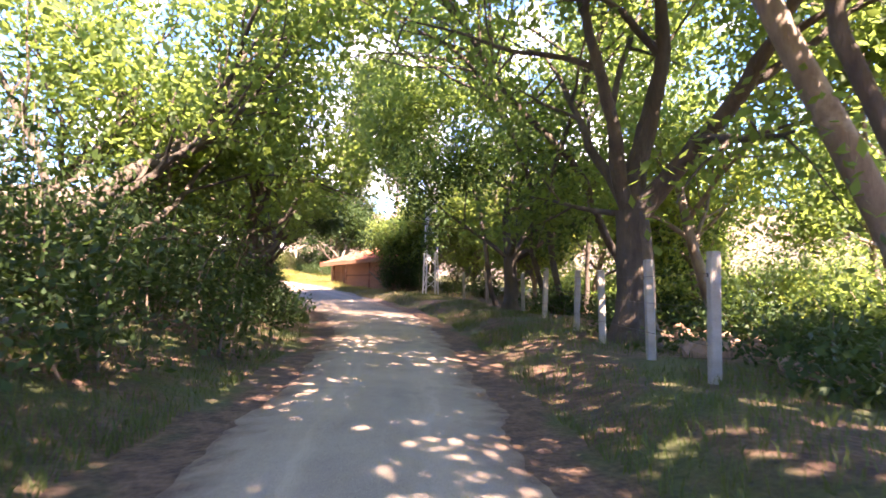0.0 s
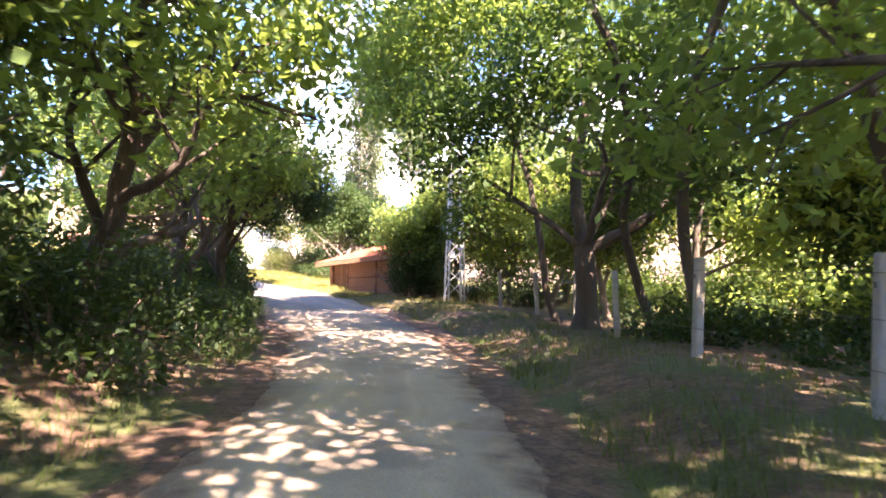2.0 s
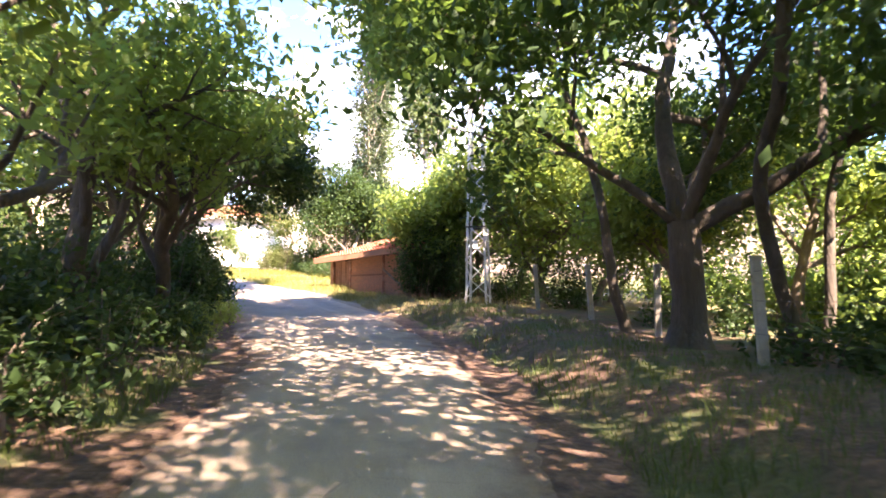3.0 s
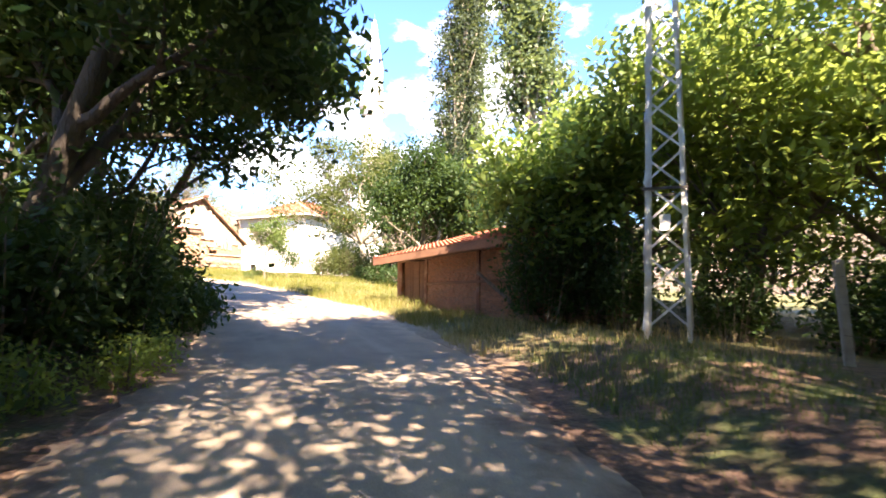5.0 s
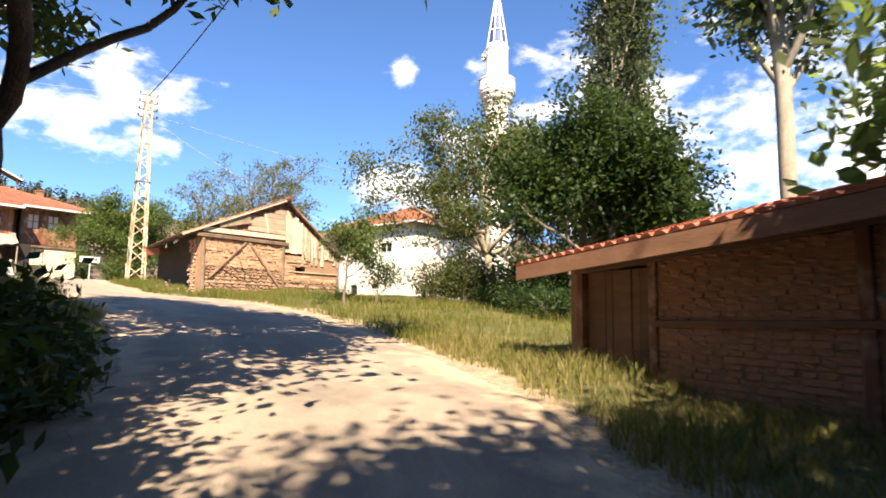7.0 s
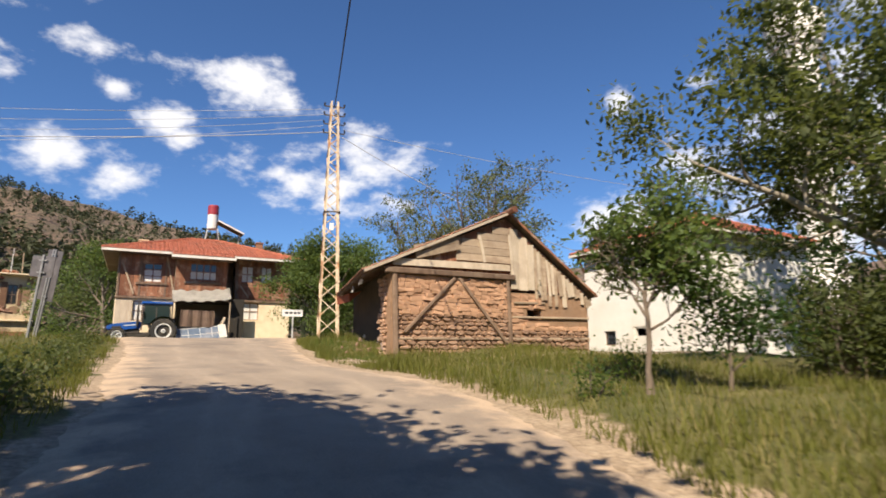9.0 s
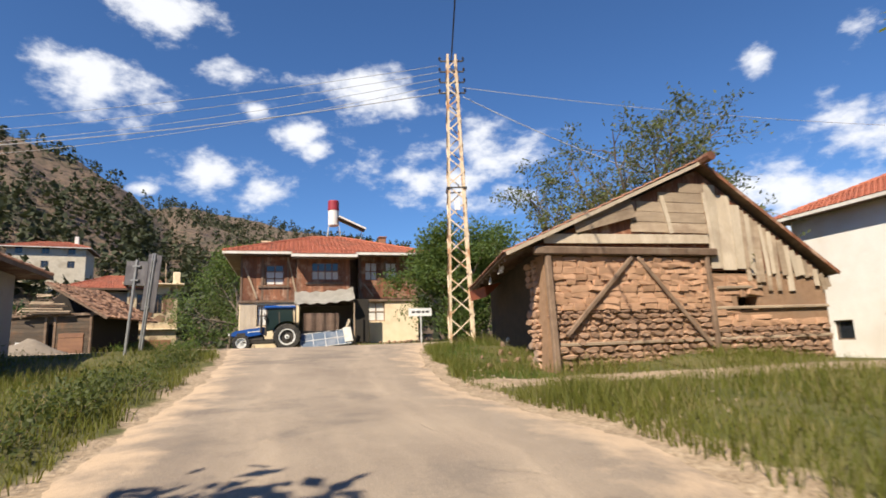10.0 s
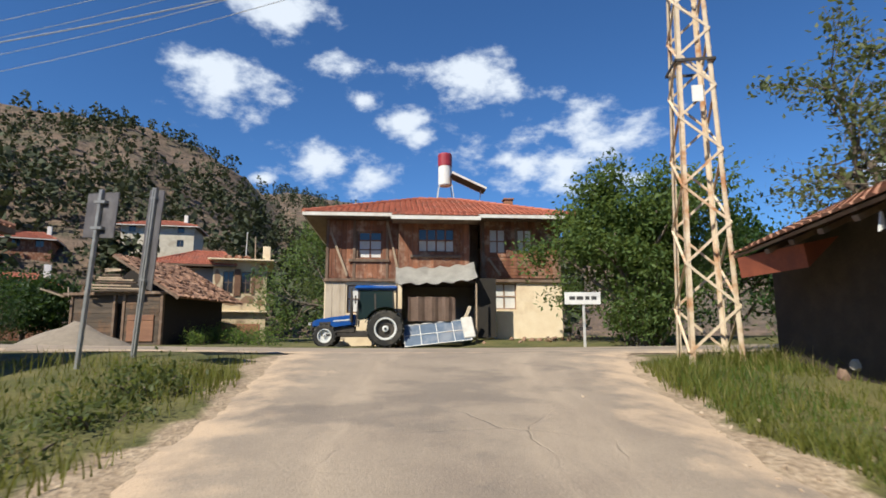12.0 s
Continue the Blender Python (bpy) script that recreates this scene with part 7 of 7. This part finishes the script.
def tent():
    t = thing("tent", "pale dome tent standing in the shady orchard", "tent", 15.2, 27.5, height(15.2, 27.5), 30)
    bm = bmesh.new()
    rows = []
    for j in range(9):
        a = math.pi / 2 * j / 8
        rows.append([bm.verts.new((1.5 * math.cos(a) * math.cos(b) * (1 + 0.04 * math.cos(4 * b)), 1.3 * math.cos(a) * math.sin(b) * (1 + 0.04 * math.cos(4 * b)), 1.35 * math.sin(a))) for b in (2 * math.pi * k / 24 for k in range(24))])
    for a, b in zip(rows, rows[1:]):
        for k in range(24):
            bm.faces.new((a[k], a[(k + 1) % 24], b[(k + 1) % 24], b[k]))
    bmesh.ops.remove_doubles(bm, verts=bm.verts, dist=0.02)
    part("canopy", bm, TENT_CLOTH, t, smooth=True)
    for s in (0.785, -0.785):
        part("pole", tube(bmesh.new(), [(1.53 * math.cos(a) * math.cos(s), 1.33 * math.cos(a) * math.sin(s), 1.38 * math.sin(a)) for a in (math.pi * k / 14 for k in range(15))], [0.02] * 15, 5), DARK_METAL, t)
    part("door_flap", boxes((-0.35, 0.35, -1.34, -1.28, 0.0, 0.75)), CLOTH_BROWN, t)


tent()


def rubble(name, label, cx, cy, n, spread, size, seed, mat=None):
    rng = np.random.default_rng(seed)
    bm = bmesh.new()
    for k in range(n):
        r = bmesh.ops.create_icosphere(bm, subdivisions=1, radius=1.0)
        x, y = cx + rng.normal(0, spread[0]), cy + rng.normal(0, spread[1])
        s = size * rng.uniform(0.5, 1.4)
        m = Matrix.LocRotScale((x, y, height(x, y) + s * 0.3), Euler(rng.uniform(0, 6, 3).tolist()), (s, s * rng.uniform(0.5, 0.9), s * rng.uniform(0.4, 0.7)))
        for v in r["verts"]:
            v.co = m @ (v.co * rng.uniform(0.8, 1.15))
    return tagged(part(name, bm, mat or STONE), label, "rubble", kind="stuff")


rubble("stone_rubble", "loose stones at the foot of the barn wall", -33.0, 62.5, 60, (1.0, 1.6), 0.13, 1)
rubble("stone_rubble", "old stones overgrown beside the road", -14.6, 61.0, 26, (0.7, 0.5), 0.25, 2)
rubble("roadside_stones", "small stones and crumbled chips at the road edge", -31, 57.6, 160, (3.2, 0.7), 0.035, 3, GRAVEL)
rubble("stone_rubble", "stones at the foot of the timber house", -52.6, 66.6, 30, (0.5, 1.2), 0.14, 6)


# ---- trees, beginning beside the shady lane ----
R = "trees beside the shady lane"
tree("tree", "huge old walnut with forked limbs beside the fence", 4.4, 13.2, 17.0, 0.45, 101, WALNUT, 8000, 0.25, LEAF_WALNUT, BARK_DARK, group=R, lean=(0.0, 0), cluster=0.5, forks=(3.1, [((-0.42, -0.05, 1), 7.5, 0.2), ((0.05, 0.1, 1), 8.0, 0.3), ((0.78, -0.1, 0.9), 7.5, 0.28), ((-0.3, 0.8, 0.9), 6.0, 0.16), ((-0.5, 0.6, 0.12), 3.5, 0.09)]))
# darker garden leaf puts the shaded underside of the crown into its colour
tree("tree", "walnut with a pale-patched forked trunk by the fence", 3.1, 26.4, 16.0, 0.34, 102, WALNUT, 32000, 0.25, LEAF_MID, BARK_DARK, group=R, lean=(0.0, 0), cluster=0.6, forks=(2.5, [((-0.1, 0.0, 1), 8.0, 0.24), ((0.85, -0.25, 0.6), 6.5, 0.2), ((-0.75, -0.1, 0.6), 5.5, 0.12), ((0.3, 0.8, 0.7), 6.0, 0.14), ((0.2, -0.7, 0.8), 6.0, 0.14)]))
tree("tree", "leaning old walnut trunk inside the fence", 7.5, 8.2, 13.0, 0.24, 103, WALNUT, 19000, 0.23, LEAF_WALNUT, BARK_PATCHED, group=R, lean=(-0.4, 0.1), cluster=0.5, forks=(6.5, [((-0.2, 0.1, 1), 6.0, 0.16), ((0.6, 0.4, 0.8), 4.5, 0.12), ((0.1, -0.8, 0.7), 4.5, 0.12)]))
# those near and behind the start are unseen, added to shade the lane
spots = [(9.6, 21.5, 9.0, 0.2, 9000, 0.25), (12.0, 13.0, 15.0, 0.26, 13000, 0.27), (13.5, 29.0, 9.0, 0.2, 8000, 0.27), (8.8, 33.0, 9.0, 0.2, 9000, 0.26), (9.0, -4.0, 20.0, 0.3, 3200, 0.46),
         (7.5, -13.0, 22.0, 0.3, 4200, 0.46), (10.5, 3.5, 14.0, 0.25, 10000, 0.34), (13.0, 40.0, 12.0, 0.22, 8000, 0.27), (8.4, 17.5, 11.0, 0.2, 4000, 0.25), (5.6, 33.6, 6.5, 0.16, 9000, 0.25),
         (17.0, 20.5, 11.0, 0.22, 8000, 0.28), (22.0, 28.5, 12.0, 0.22, 8000, 0.3), (5.4, 2.6, 18.0, 0.28, 6500, 0.34), (4.8, -4.5, 20.0, 0.3, 4600, 0.42), (12.0, 50.0, 15.0, 0.2, 6000, 0.34), (21.0, 49.0, 13.0, 0.2, 5000, 0.36), (4.2, -10.5, 22.0, 0.3, 4600, 0.46), (17.0, 6.0, 10.0, 0.2, 6000, 0.3)]
for k, (x, y, tall, r, n, size) in enumerate(spots):
    tree("tree", "leafy walnut in the shady orchard", x, y, tall, r, 110 + k, WALNUT, n, size, LEAF_LIGHT if k % 3 == 0 else LEAF_WALNUT, group=R, lean=(0.05 * math.sin(k) - (0.32 if x < 5.1 else 0.1), 0.05 * math.cos(k)), cluster=0.6, limb_levels=2)
# added trees: crowns held above the view only throw shade on the lane
for k, (x, y, tall, lx, ly, n, floor) in enumerate(((4.6, 22.0, 24.0, -0.12, 0.0, 9000, 8.0), (5.6, 17.2, 24.0, -0.1, 0.0, 3200, 8.0), (2.8, 29.4, 20.0, -0.32, 0.0, 20000, 7.5), (4.8, 25.6, 26.0, -0.22, 0.0, 18000, 9.5), (5.8, 6.4, 22.0, -0.2, 0.0, 4500, 7.0), (7.2, 29.0, 20.0, -0.05, 0.0, 11000, 5.0), (-4.3, -2.6, 17.0, 0.3, 0.4, 3500, 6.5), (-4.8, 2.2, 19.0, 0.2, 0.3, 5600, 7.5))):
    tree("tree", "tall tree added so its high crown shades the lane", x, y, tall, 0.13, 300 + k, HIGH, n, 0.3, LEAF_WALNUT, BARK_DARK, group=R, lean=(lx, ly), cluster=0.6, limb_levels=1, floor=floor, trunk_part=0.5)
spots = [(-8.6, 3.0, 13.0, 0.2), (-7.8, 11.0, 17.0, 0.24), (-7.6, 20.0, 15.0, 0.22), (-8.1, 25.6, 15.0, 0.22), (-9.2, 29.6, 13.0, 0.2), 
         (-8.6, 15.8, 13.0, 0.18), (-11.5, 15.0, 17.0, 0.2), (-11.0, 6.0, 16.0, 0.2), (-9.4, -3.5, 11.0, 0.2)]
for k, (x, y, tall, r) in enumerate(spots):
    tree("tree", "leafy green tree on the bank beside the lane", x, y, tall, r, 130 + k, BUSHY, 9000, 0.235, LEAF_WALNUT, BARK_DARK, group=R, lean=(0.03, 0.03 * math.cos(k)), cluster=0.34, limb_levels=2, trunk_part=0.45, floor=3.4 if y > 22 else 1.3 if y > 14 else 0.15)
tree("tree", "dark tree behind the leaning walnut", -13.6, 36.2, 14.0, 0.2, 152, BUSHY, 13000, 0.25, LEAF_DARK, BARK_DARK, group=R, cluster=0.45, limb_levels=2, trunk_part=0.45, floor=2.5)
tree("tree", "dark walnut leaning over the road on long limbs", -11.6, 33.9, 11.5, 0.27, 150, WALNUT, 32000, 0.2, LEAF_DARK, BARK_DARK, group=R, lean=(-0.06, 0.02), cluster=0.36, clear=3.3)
# mostly out of view, placed to throw the shade across the road
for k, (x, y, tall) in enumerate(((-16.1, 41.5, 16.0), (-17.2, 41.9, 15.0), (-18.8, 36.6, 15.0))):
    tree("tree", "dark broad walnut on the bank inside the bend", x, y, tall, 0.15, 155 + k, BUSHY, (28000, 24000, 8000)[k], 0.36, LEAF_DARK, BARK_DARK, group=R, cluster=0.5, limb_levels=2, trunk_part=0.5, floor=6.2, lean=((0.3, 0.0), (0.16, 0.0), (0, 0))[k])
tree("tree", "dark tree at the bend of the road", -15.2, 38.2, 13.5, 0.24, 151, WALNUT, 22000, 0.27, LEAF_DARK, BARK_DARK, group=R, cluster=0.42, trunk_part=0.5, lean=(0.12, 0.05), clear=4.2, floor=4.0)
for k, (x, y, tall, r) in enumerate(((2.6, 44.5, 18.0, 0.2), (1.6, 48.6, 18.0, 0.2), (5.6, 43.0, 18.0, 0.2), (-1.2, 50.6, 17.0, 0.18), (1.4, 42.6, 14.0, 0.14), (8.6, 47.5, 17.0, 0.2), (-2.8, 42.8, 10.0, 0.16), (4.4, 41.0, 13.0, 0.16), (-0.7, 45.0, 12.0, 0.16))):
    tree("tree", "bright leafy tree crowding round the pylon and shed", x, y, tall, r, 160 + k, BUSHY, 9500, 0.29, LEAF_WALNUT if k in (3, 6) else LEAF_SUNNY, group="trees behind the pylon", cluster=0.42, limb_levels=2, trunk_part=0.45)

# poplars, churchyard trees
POPLAR_BARE = dict(POPLAR, **{"from": [0.34, 0.2]})
for k, (x, y, tall) in enumerate(((-12.6, 70.5, 25.0), (-10.3, 74.0, 27.0), (-4.5, 58.0, 22.0))):
    tree("poplar", "tall slender poplar with a pale trunk", x, y, tall, 0.3, 180 + k, POPLAR_BARE if k == 2 else POPLAR, 17000, 0.34, LEAF_POPLAR_DARK if k == 0 else LEAF_POPLAR, BARK_PALE, group="poplars", cluster=0.45, trunk_part=0.97, limb_levels=1)
tree("tree", "dark broadleaf tree beside the minaret", -16.8, 71.5, 18.5, 0.25, 190, BUSHY, 11000, 0.32, LEAF_DARK, cluster=0.45, limb_levels=2)
tree("tree", "spreading olive-green walnut with long bare pale limbs before the white house", -16.5, 63.7, 12.0, 0.19, 191, OPEN, 26000, 0.2, LEAF_OLIVE, BARK_PALE, cluster=0.34, floor=2.9, forks=(2.6, [((-1.0, -0.62, 0.55), 5.6, 0.14), ((-0.55, -0.12, 1), 5.6, 0.16), ((0.1, 0.1, 1), 6.2, 0.15), ((0.5, 0.6, 0.55), 5.0, 0.13), ((0.35, -0.6, 0.7), 4.4, 0.12), ((-0.4, -0.95, 0.45), 4.2, 0.11), ((-0.75, 0.3, 0.8), 4.4, 0.11)]))
tree("tree", "dark tree crowding behind the shed", -11.6, 59.4, 11.0, 0.18, 193, BUSHY, 16000, 0.24, LEAF_DARK, floor=3.0, cluster=0.42, limb_levels=2)
tree("tree", "dark leafy tree beyond the bank", -9.0, 62.5, 10.0, 0.18, 189, BUSHY, 8000, 0.22, LEAF_DARK, cluster=0.45, limb_levels=2)
tree("tree", "dense dark tree at the end of the shed", -10.8, 57.6, 10.5, 0.16, 188, BUSHY, 16000, 0.24, LEAF_DARK, floor=3.0, cluster=0.42, limb_levels=2)
tree("sapling", "young walnut sapling on the grass bank", -19.3, 55.6, 4.4, 0.05, 194, YOUNG, 5200, 0.15, LEAF_CORNER, BARK, cluster=0.2, group="saplings", trunk_part=0.66)
tree("sapling", "young tree with sparse leaves on the grass bank", -18.4, 56.4, 2.2, 0.03, 195, THIN, 1600, 0.12, LEAF_MID, BARK, cluster=0.25, group="saplings", trunk_part=0.55)
tree("tree", "bare-twigged olive-green tree rising behind the barn", -35.3, 68.6, 12.5, 0.2, 196, BUSHY, 24000, 0.17, LEAF_GREY, BARK, cluster=0.17, trunk_part=0.55, stems=[(0, 0, (0.5, 0), 0.9), (0.3, 0, (-0.5, 0.2), 0.95), (0, 0.3, (0, 0.6), 0.85), (0, -0.3, (0.1, -0.6), 0.9), (0, 0, (0, 0.1), 1.0)])
tree("tree", "round green tree at the corner of the timber house", -47.3, 67.3, 11.6, 0.2, 197, BUSHY, 26000, 0.22, LEAF_CORNER, cluster=0.4, limb_levels=2, trunk_part=0.42)
tree("tree", "green tree behind the pylon", -51.5, 72.0, 10.5, 0.2, 198, BUSHY, 9000, 0.27, LEAF_CORNER, cluster=0.42, limb_levels=2, trunk_part=0.42)
tree("tree", "green tree beyond the barn", -56.0, 81.0, 13.0, 0.2, 199, BUSHY, 7000, 0.33, LEAF_MID, cluster=0.5, limb_levels=2, trunk_part=0.42)
tree("tree", "green tree in the gardens beyond the barn", -50.0, 86.0, 12.0, 0.2, 202, BUSHY, 6000, 0.28, LEAF_MID, cluster=0.5, limb_levels=1, trunk_part=0.42)
for k, (x, y, tall) in enumerate(((-79.0, 39.0, 8.0), (-83.0, 36.0, 9.0), (-76.5, 34.0, 8.0), (-88.0, 41.5, 8.0))):
    tree("tree", "dark garden tree behind the plank hut", x, y, tall, 0.16, 320 + k, BUSHY, 5500, 0.34, LEAF_DARK, group="garden trees", cluster=0.5, limb_levels=1, trunk_part=0.42)
tree("tree", "broad tree behind the timber house", -74.0, 60.5, 17.0, 0.22, 200, BUSHY, 12000, 0.27, LEAF_CORNER, cluster=0.5, limb_levels=2, trunk_part=0.42)
tree("tree", "broad tree on the slope above the houses", -88.0, 62.0, 17.0, 0.22, 201, BUSHY, 7000, 0.34, LEAF_OLIVE, cluster=0.7, limb_levels=1, trunk_part=0.42)

# undergrowth
B = "roadside bushes"
for k in range(11):
    y = -3.0 + k * 3.4
    near = ROAD[np.abs(ROAD[:, 1] - y).argmin()]
    edge = near[0] - near[3]
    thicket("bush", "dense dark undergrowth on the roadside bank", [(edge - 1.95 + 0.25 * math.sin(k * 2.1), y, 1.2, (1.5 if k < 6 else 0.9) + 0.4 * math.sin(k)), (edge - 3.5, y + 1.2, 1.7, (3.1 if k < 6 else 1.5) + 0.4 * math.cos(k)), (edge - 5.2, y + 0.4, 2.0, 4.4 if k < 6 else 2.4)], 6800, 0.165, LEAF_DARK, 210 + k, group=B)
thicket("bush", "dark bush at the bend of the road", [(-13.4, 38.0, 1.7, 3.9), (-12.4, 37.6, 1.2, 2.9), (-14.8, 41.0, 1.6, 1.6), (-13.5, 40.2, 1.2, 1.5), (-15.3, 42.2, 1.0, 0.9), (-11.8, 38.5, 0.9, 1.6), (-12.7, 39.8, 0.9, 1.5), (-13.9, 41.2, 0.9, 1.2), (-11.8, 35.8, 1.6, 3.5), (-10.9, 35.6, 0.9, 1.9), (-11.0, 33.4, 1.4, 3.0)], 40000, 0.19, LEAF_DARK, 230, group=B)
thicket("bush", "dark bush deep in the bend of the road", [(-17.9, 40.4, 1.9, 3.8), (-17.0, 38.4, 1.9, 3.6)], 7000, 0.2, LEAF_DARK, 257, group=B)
# light leaf colours these weeds as if the sun reached them
thicket("bush", "low leafy weeds at the road edge", [(-9.4, 32.0, 0.8, 0.8), (-8.5, 30.2, 0.8, 0.7), (-9.2, 33.7, 0.6, 0.7), (-9.7, 34.7, 0.6, 0.8), (-10.6, 35.9, 0.5, 0.7)], 4200, 0.1, LEAF_LIGHT, 231, group=B)
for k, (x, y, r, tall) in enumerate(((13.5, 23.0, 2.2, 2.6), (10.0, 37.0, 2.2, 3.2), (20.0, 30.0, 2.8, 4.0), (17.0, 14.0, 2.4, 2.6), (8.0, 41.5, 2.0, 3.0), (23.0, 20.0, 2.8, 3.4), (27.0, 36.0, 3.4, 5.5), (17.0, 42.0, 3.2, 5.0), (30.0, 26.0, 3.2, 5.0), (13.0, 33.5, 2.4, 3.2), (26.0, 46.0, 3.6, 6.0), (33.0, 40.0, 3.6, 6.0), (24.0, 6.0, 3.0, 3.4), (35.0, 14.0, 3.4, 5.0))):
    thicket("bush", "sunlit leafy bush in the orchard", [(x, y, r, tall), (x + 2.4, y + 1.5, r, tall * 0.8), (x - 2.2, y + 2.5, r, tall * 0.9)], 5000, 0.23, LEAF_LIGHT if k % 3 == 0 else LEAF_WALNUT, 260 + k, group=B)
thicket("bush", "tangle of leaves at the foot of the pylon", [(0.8, 41.4, 1.2, 2.4), (-2.4, 43.0, 1.4, 4.0), (3.2, 40.2, 1.3, 2.2), (-3.7, 42.2, 1.2, 3.6), (-1.6, 41.6, 1.0, 2.8)], 20000, 0.16, LEAF_DARK, 245, group=B)
thicket("bush", "dark bramble beside the old stones", [(-12.8, 57.2, 1.2, 1.1), (-11.2, 56.0, 1.2, 1.2), (-14.6, 58.9, 0.9, 0.8)], 7000, 0.13, LEAF_DARK, 252, group=B)
# added dark leaves stand for the deep shade past the house wall
thicket("bush", "dark shrubs added for the deep shade beside the white house", [(-19.8, 70.2, 1.9, 4.0), (-17.4, 70.8, 2.0, 4.4), (-15.0, 70.2, 2.0, 4.0), (-13.2, 66.5, 2.0, 3.6)], 9000, 0.26, LEAF_DARK, 256, group=B)
thicket("rose_bush", "round flowering bush before the white house", [(-17.4, 59.6, 1.2, 2.2), (-16.4, 60.2, 1.2, 2.5), (-15.4, 60.6, 1.0, 1.8)], 12000, 0.12, LEAF_OLIVE, 246, group=B)
thicket("bush", "low bush on the grass bank", [(-20.6, 57.6, 0.6, 0.8), (-20.0, 55.0, 0.5, 0.6)], 1300, 0.08, LEAF_WALNUT, 247, group=B)
thicket("bush", "rank green weeds on the sunny bank", [(ROAD[i, 0] - 0.35 * (ROAD[i, 3] + 1.3 + 0.9 * (i % 3)), ROAD[i, 1] - 0.93 * (ROAD[i, 3] + 1.3 + 0.9 * (i % 3)), 0.7 + 0.2 * math.sin(i), 0.32 + 0.16 * math.cos(i * 1.7)) for i in range(len(ROAD)) if -38.5 < ROAD[i, 0] < -21 and i % 3 == 0], 9000, 0.09, LEAF_OLIVE, 258, group=B)
thicket("bush", "weedy shrubs along the cottage wall", [(-39.0, 47.6, 0.7, 0.9), (-36.0, 47.0, 0.8, 1.0), (-33.0, 46.6, 1.1, 0.9)], 3500, 0.09, LEAF_GREY, 248, group=B)
thicket("bush", "leafy shrub under the round tree", [(-47.4, 67.4, 1.8, 3.6), (-49.0, 68.6, 1.6, 3.0)], 9000, 0.18, LEAF_CORNER, 259, group=B)
thicket("bush", "shrubs below the timber house", [(-60.0, 54.6, 1.2, 1.0), (-63.0, 53.6, 1.3, 1.2)], 2500, 0.12, LEAF_WALNUT, 249, group=B)
thicket("bush", "weeds and brambles before the ruined house", [(-70.5, 49.2, 1.3, 1.2), (-72.0, 47.0, 1.2, 1.5), (-69.0, 51.5, 1.4, 1.1), (-71.5, 52.5, 1.3, 1.6)], 5000, 0.14, LEAF_WALNUT, 253, group=B)
thicket("bush", "dark shrubs beside the plank hut", [(-65.5, 40.0, 1.8, 2.2), (-67.0, 36.5, 2.2, 3.0), (-66.0, 33.5, 2.2, 2.8), (-75.0, 38.0, 3.0, 4.5)], 9000, 0.16, LEAF_DARK, 250, group=B)

grass("grass", "long green grass on the sunny banks", 110000, 1, along(40, 60, 0.3, 8.0, [1, 1, -1]), 0.36, GRASS, width=0.015)
grass("dry_grass", "dry yellow grass among the green", 15000, 2, along(34, 60, 0.9, 7.0, [1, 1, -1]), 0.42, GRASS_DRY, width=0.01)
thicket("bush", "low dark brambles behind the fence", [(5.2 + 0.9 * math.sin(k * 1.7), 6.5 + 2.6 * k, 1.1 + 0.3 * math.cos(k), 0.75 + 0.3 * math.sin(k * 2.3)) for k in range(11)] + [(8.2, 9.0 + 3.0 * k, 1.5, 1.1) for k in range(7)], 20000, 0.165, LEAF_DARK, 254, group=B)
thicket("bush", "leafy brambles filling the orchard edge", [(10.5 + 1.2 * math.sin(k * 2.1), 13.0 + 3.4 * k, 1.7, 2.2 + 0.5 * math.cos(k * 1.9)) for k in range(7)], 16000, 0.2, LEAF_WALNUT, 255, group=B)
rubble("stone_rubble", "dark mossy stones thrown up behind the fence", 6.6, 12.0, 120, (0.9, 4.0), 0.2, 7)
grass("verge_grass", "tufts of grass along the shady lane", 60000, 3, along(-4, 40, 0.75, 4.2, [1, -1]), 0.24, GRASS_SHADE)
grass("dry_grass", "straw-yellow grass on the sunny verge before the shed", 16000, 6, along(36.5, 47, 0.25, 2.6, [1]), 0.28, GRASS_DRY, width=0.012)

def barn_corner(rng, count):
    x, y = rng.uniform(-39.5, -30.0, count), rng.uniform(55.0, 64.0, count)
    i, d, s = nearest(ROAD, x, y)
    j, dl, sl = nearest(LANE, x, y)
    u, v = (x + 31.2) * 0.255 + (y - 59.8) * 0.967, (x + 31.2) * -0.967 + (y - 59.8) * 0.255
    keep = (s > 0) & (d > ROAD[i, 3] + 0.55 + 0.3 * bumps(x, y, 1.9)) & (dl > LANE[j, 3] + 0.5) & ((u < -0.25) | (v > 6.0))
    q, dt, st = nearest(TRACK, x, y)
    keep &= dt > TRACK[q, 3]
    return x[keep], y[keep]


grass("grass", "lush green grass round the pylon and below the barn", 34000, 4, barn_corner, 0.17, GRASS_LUSH)
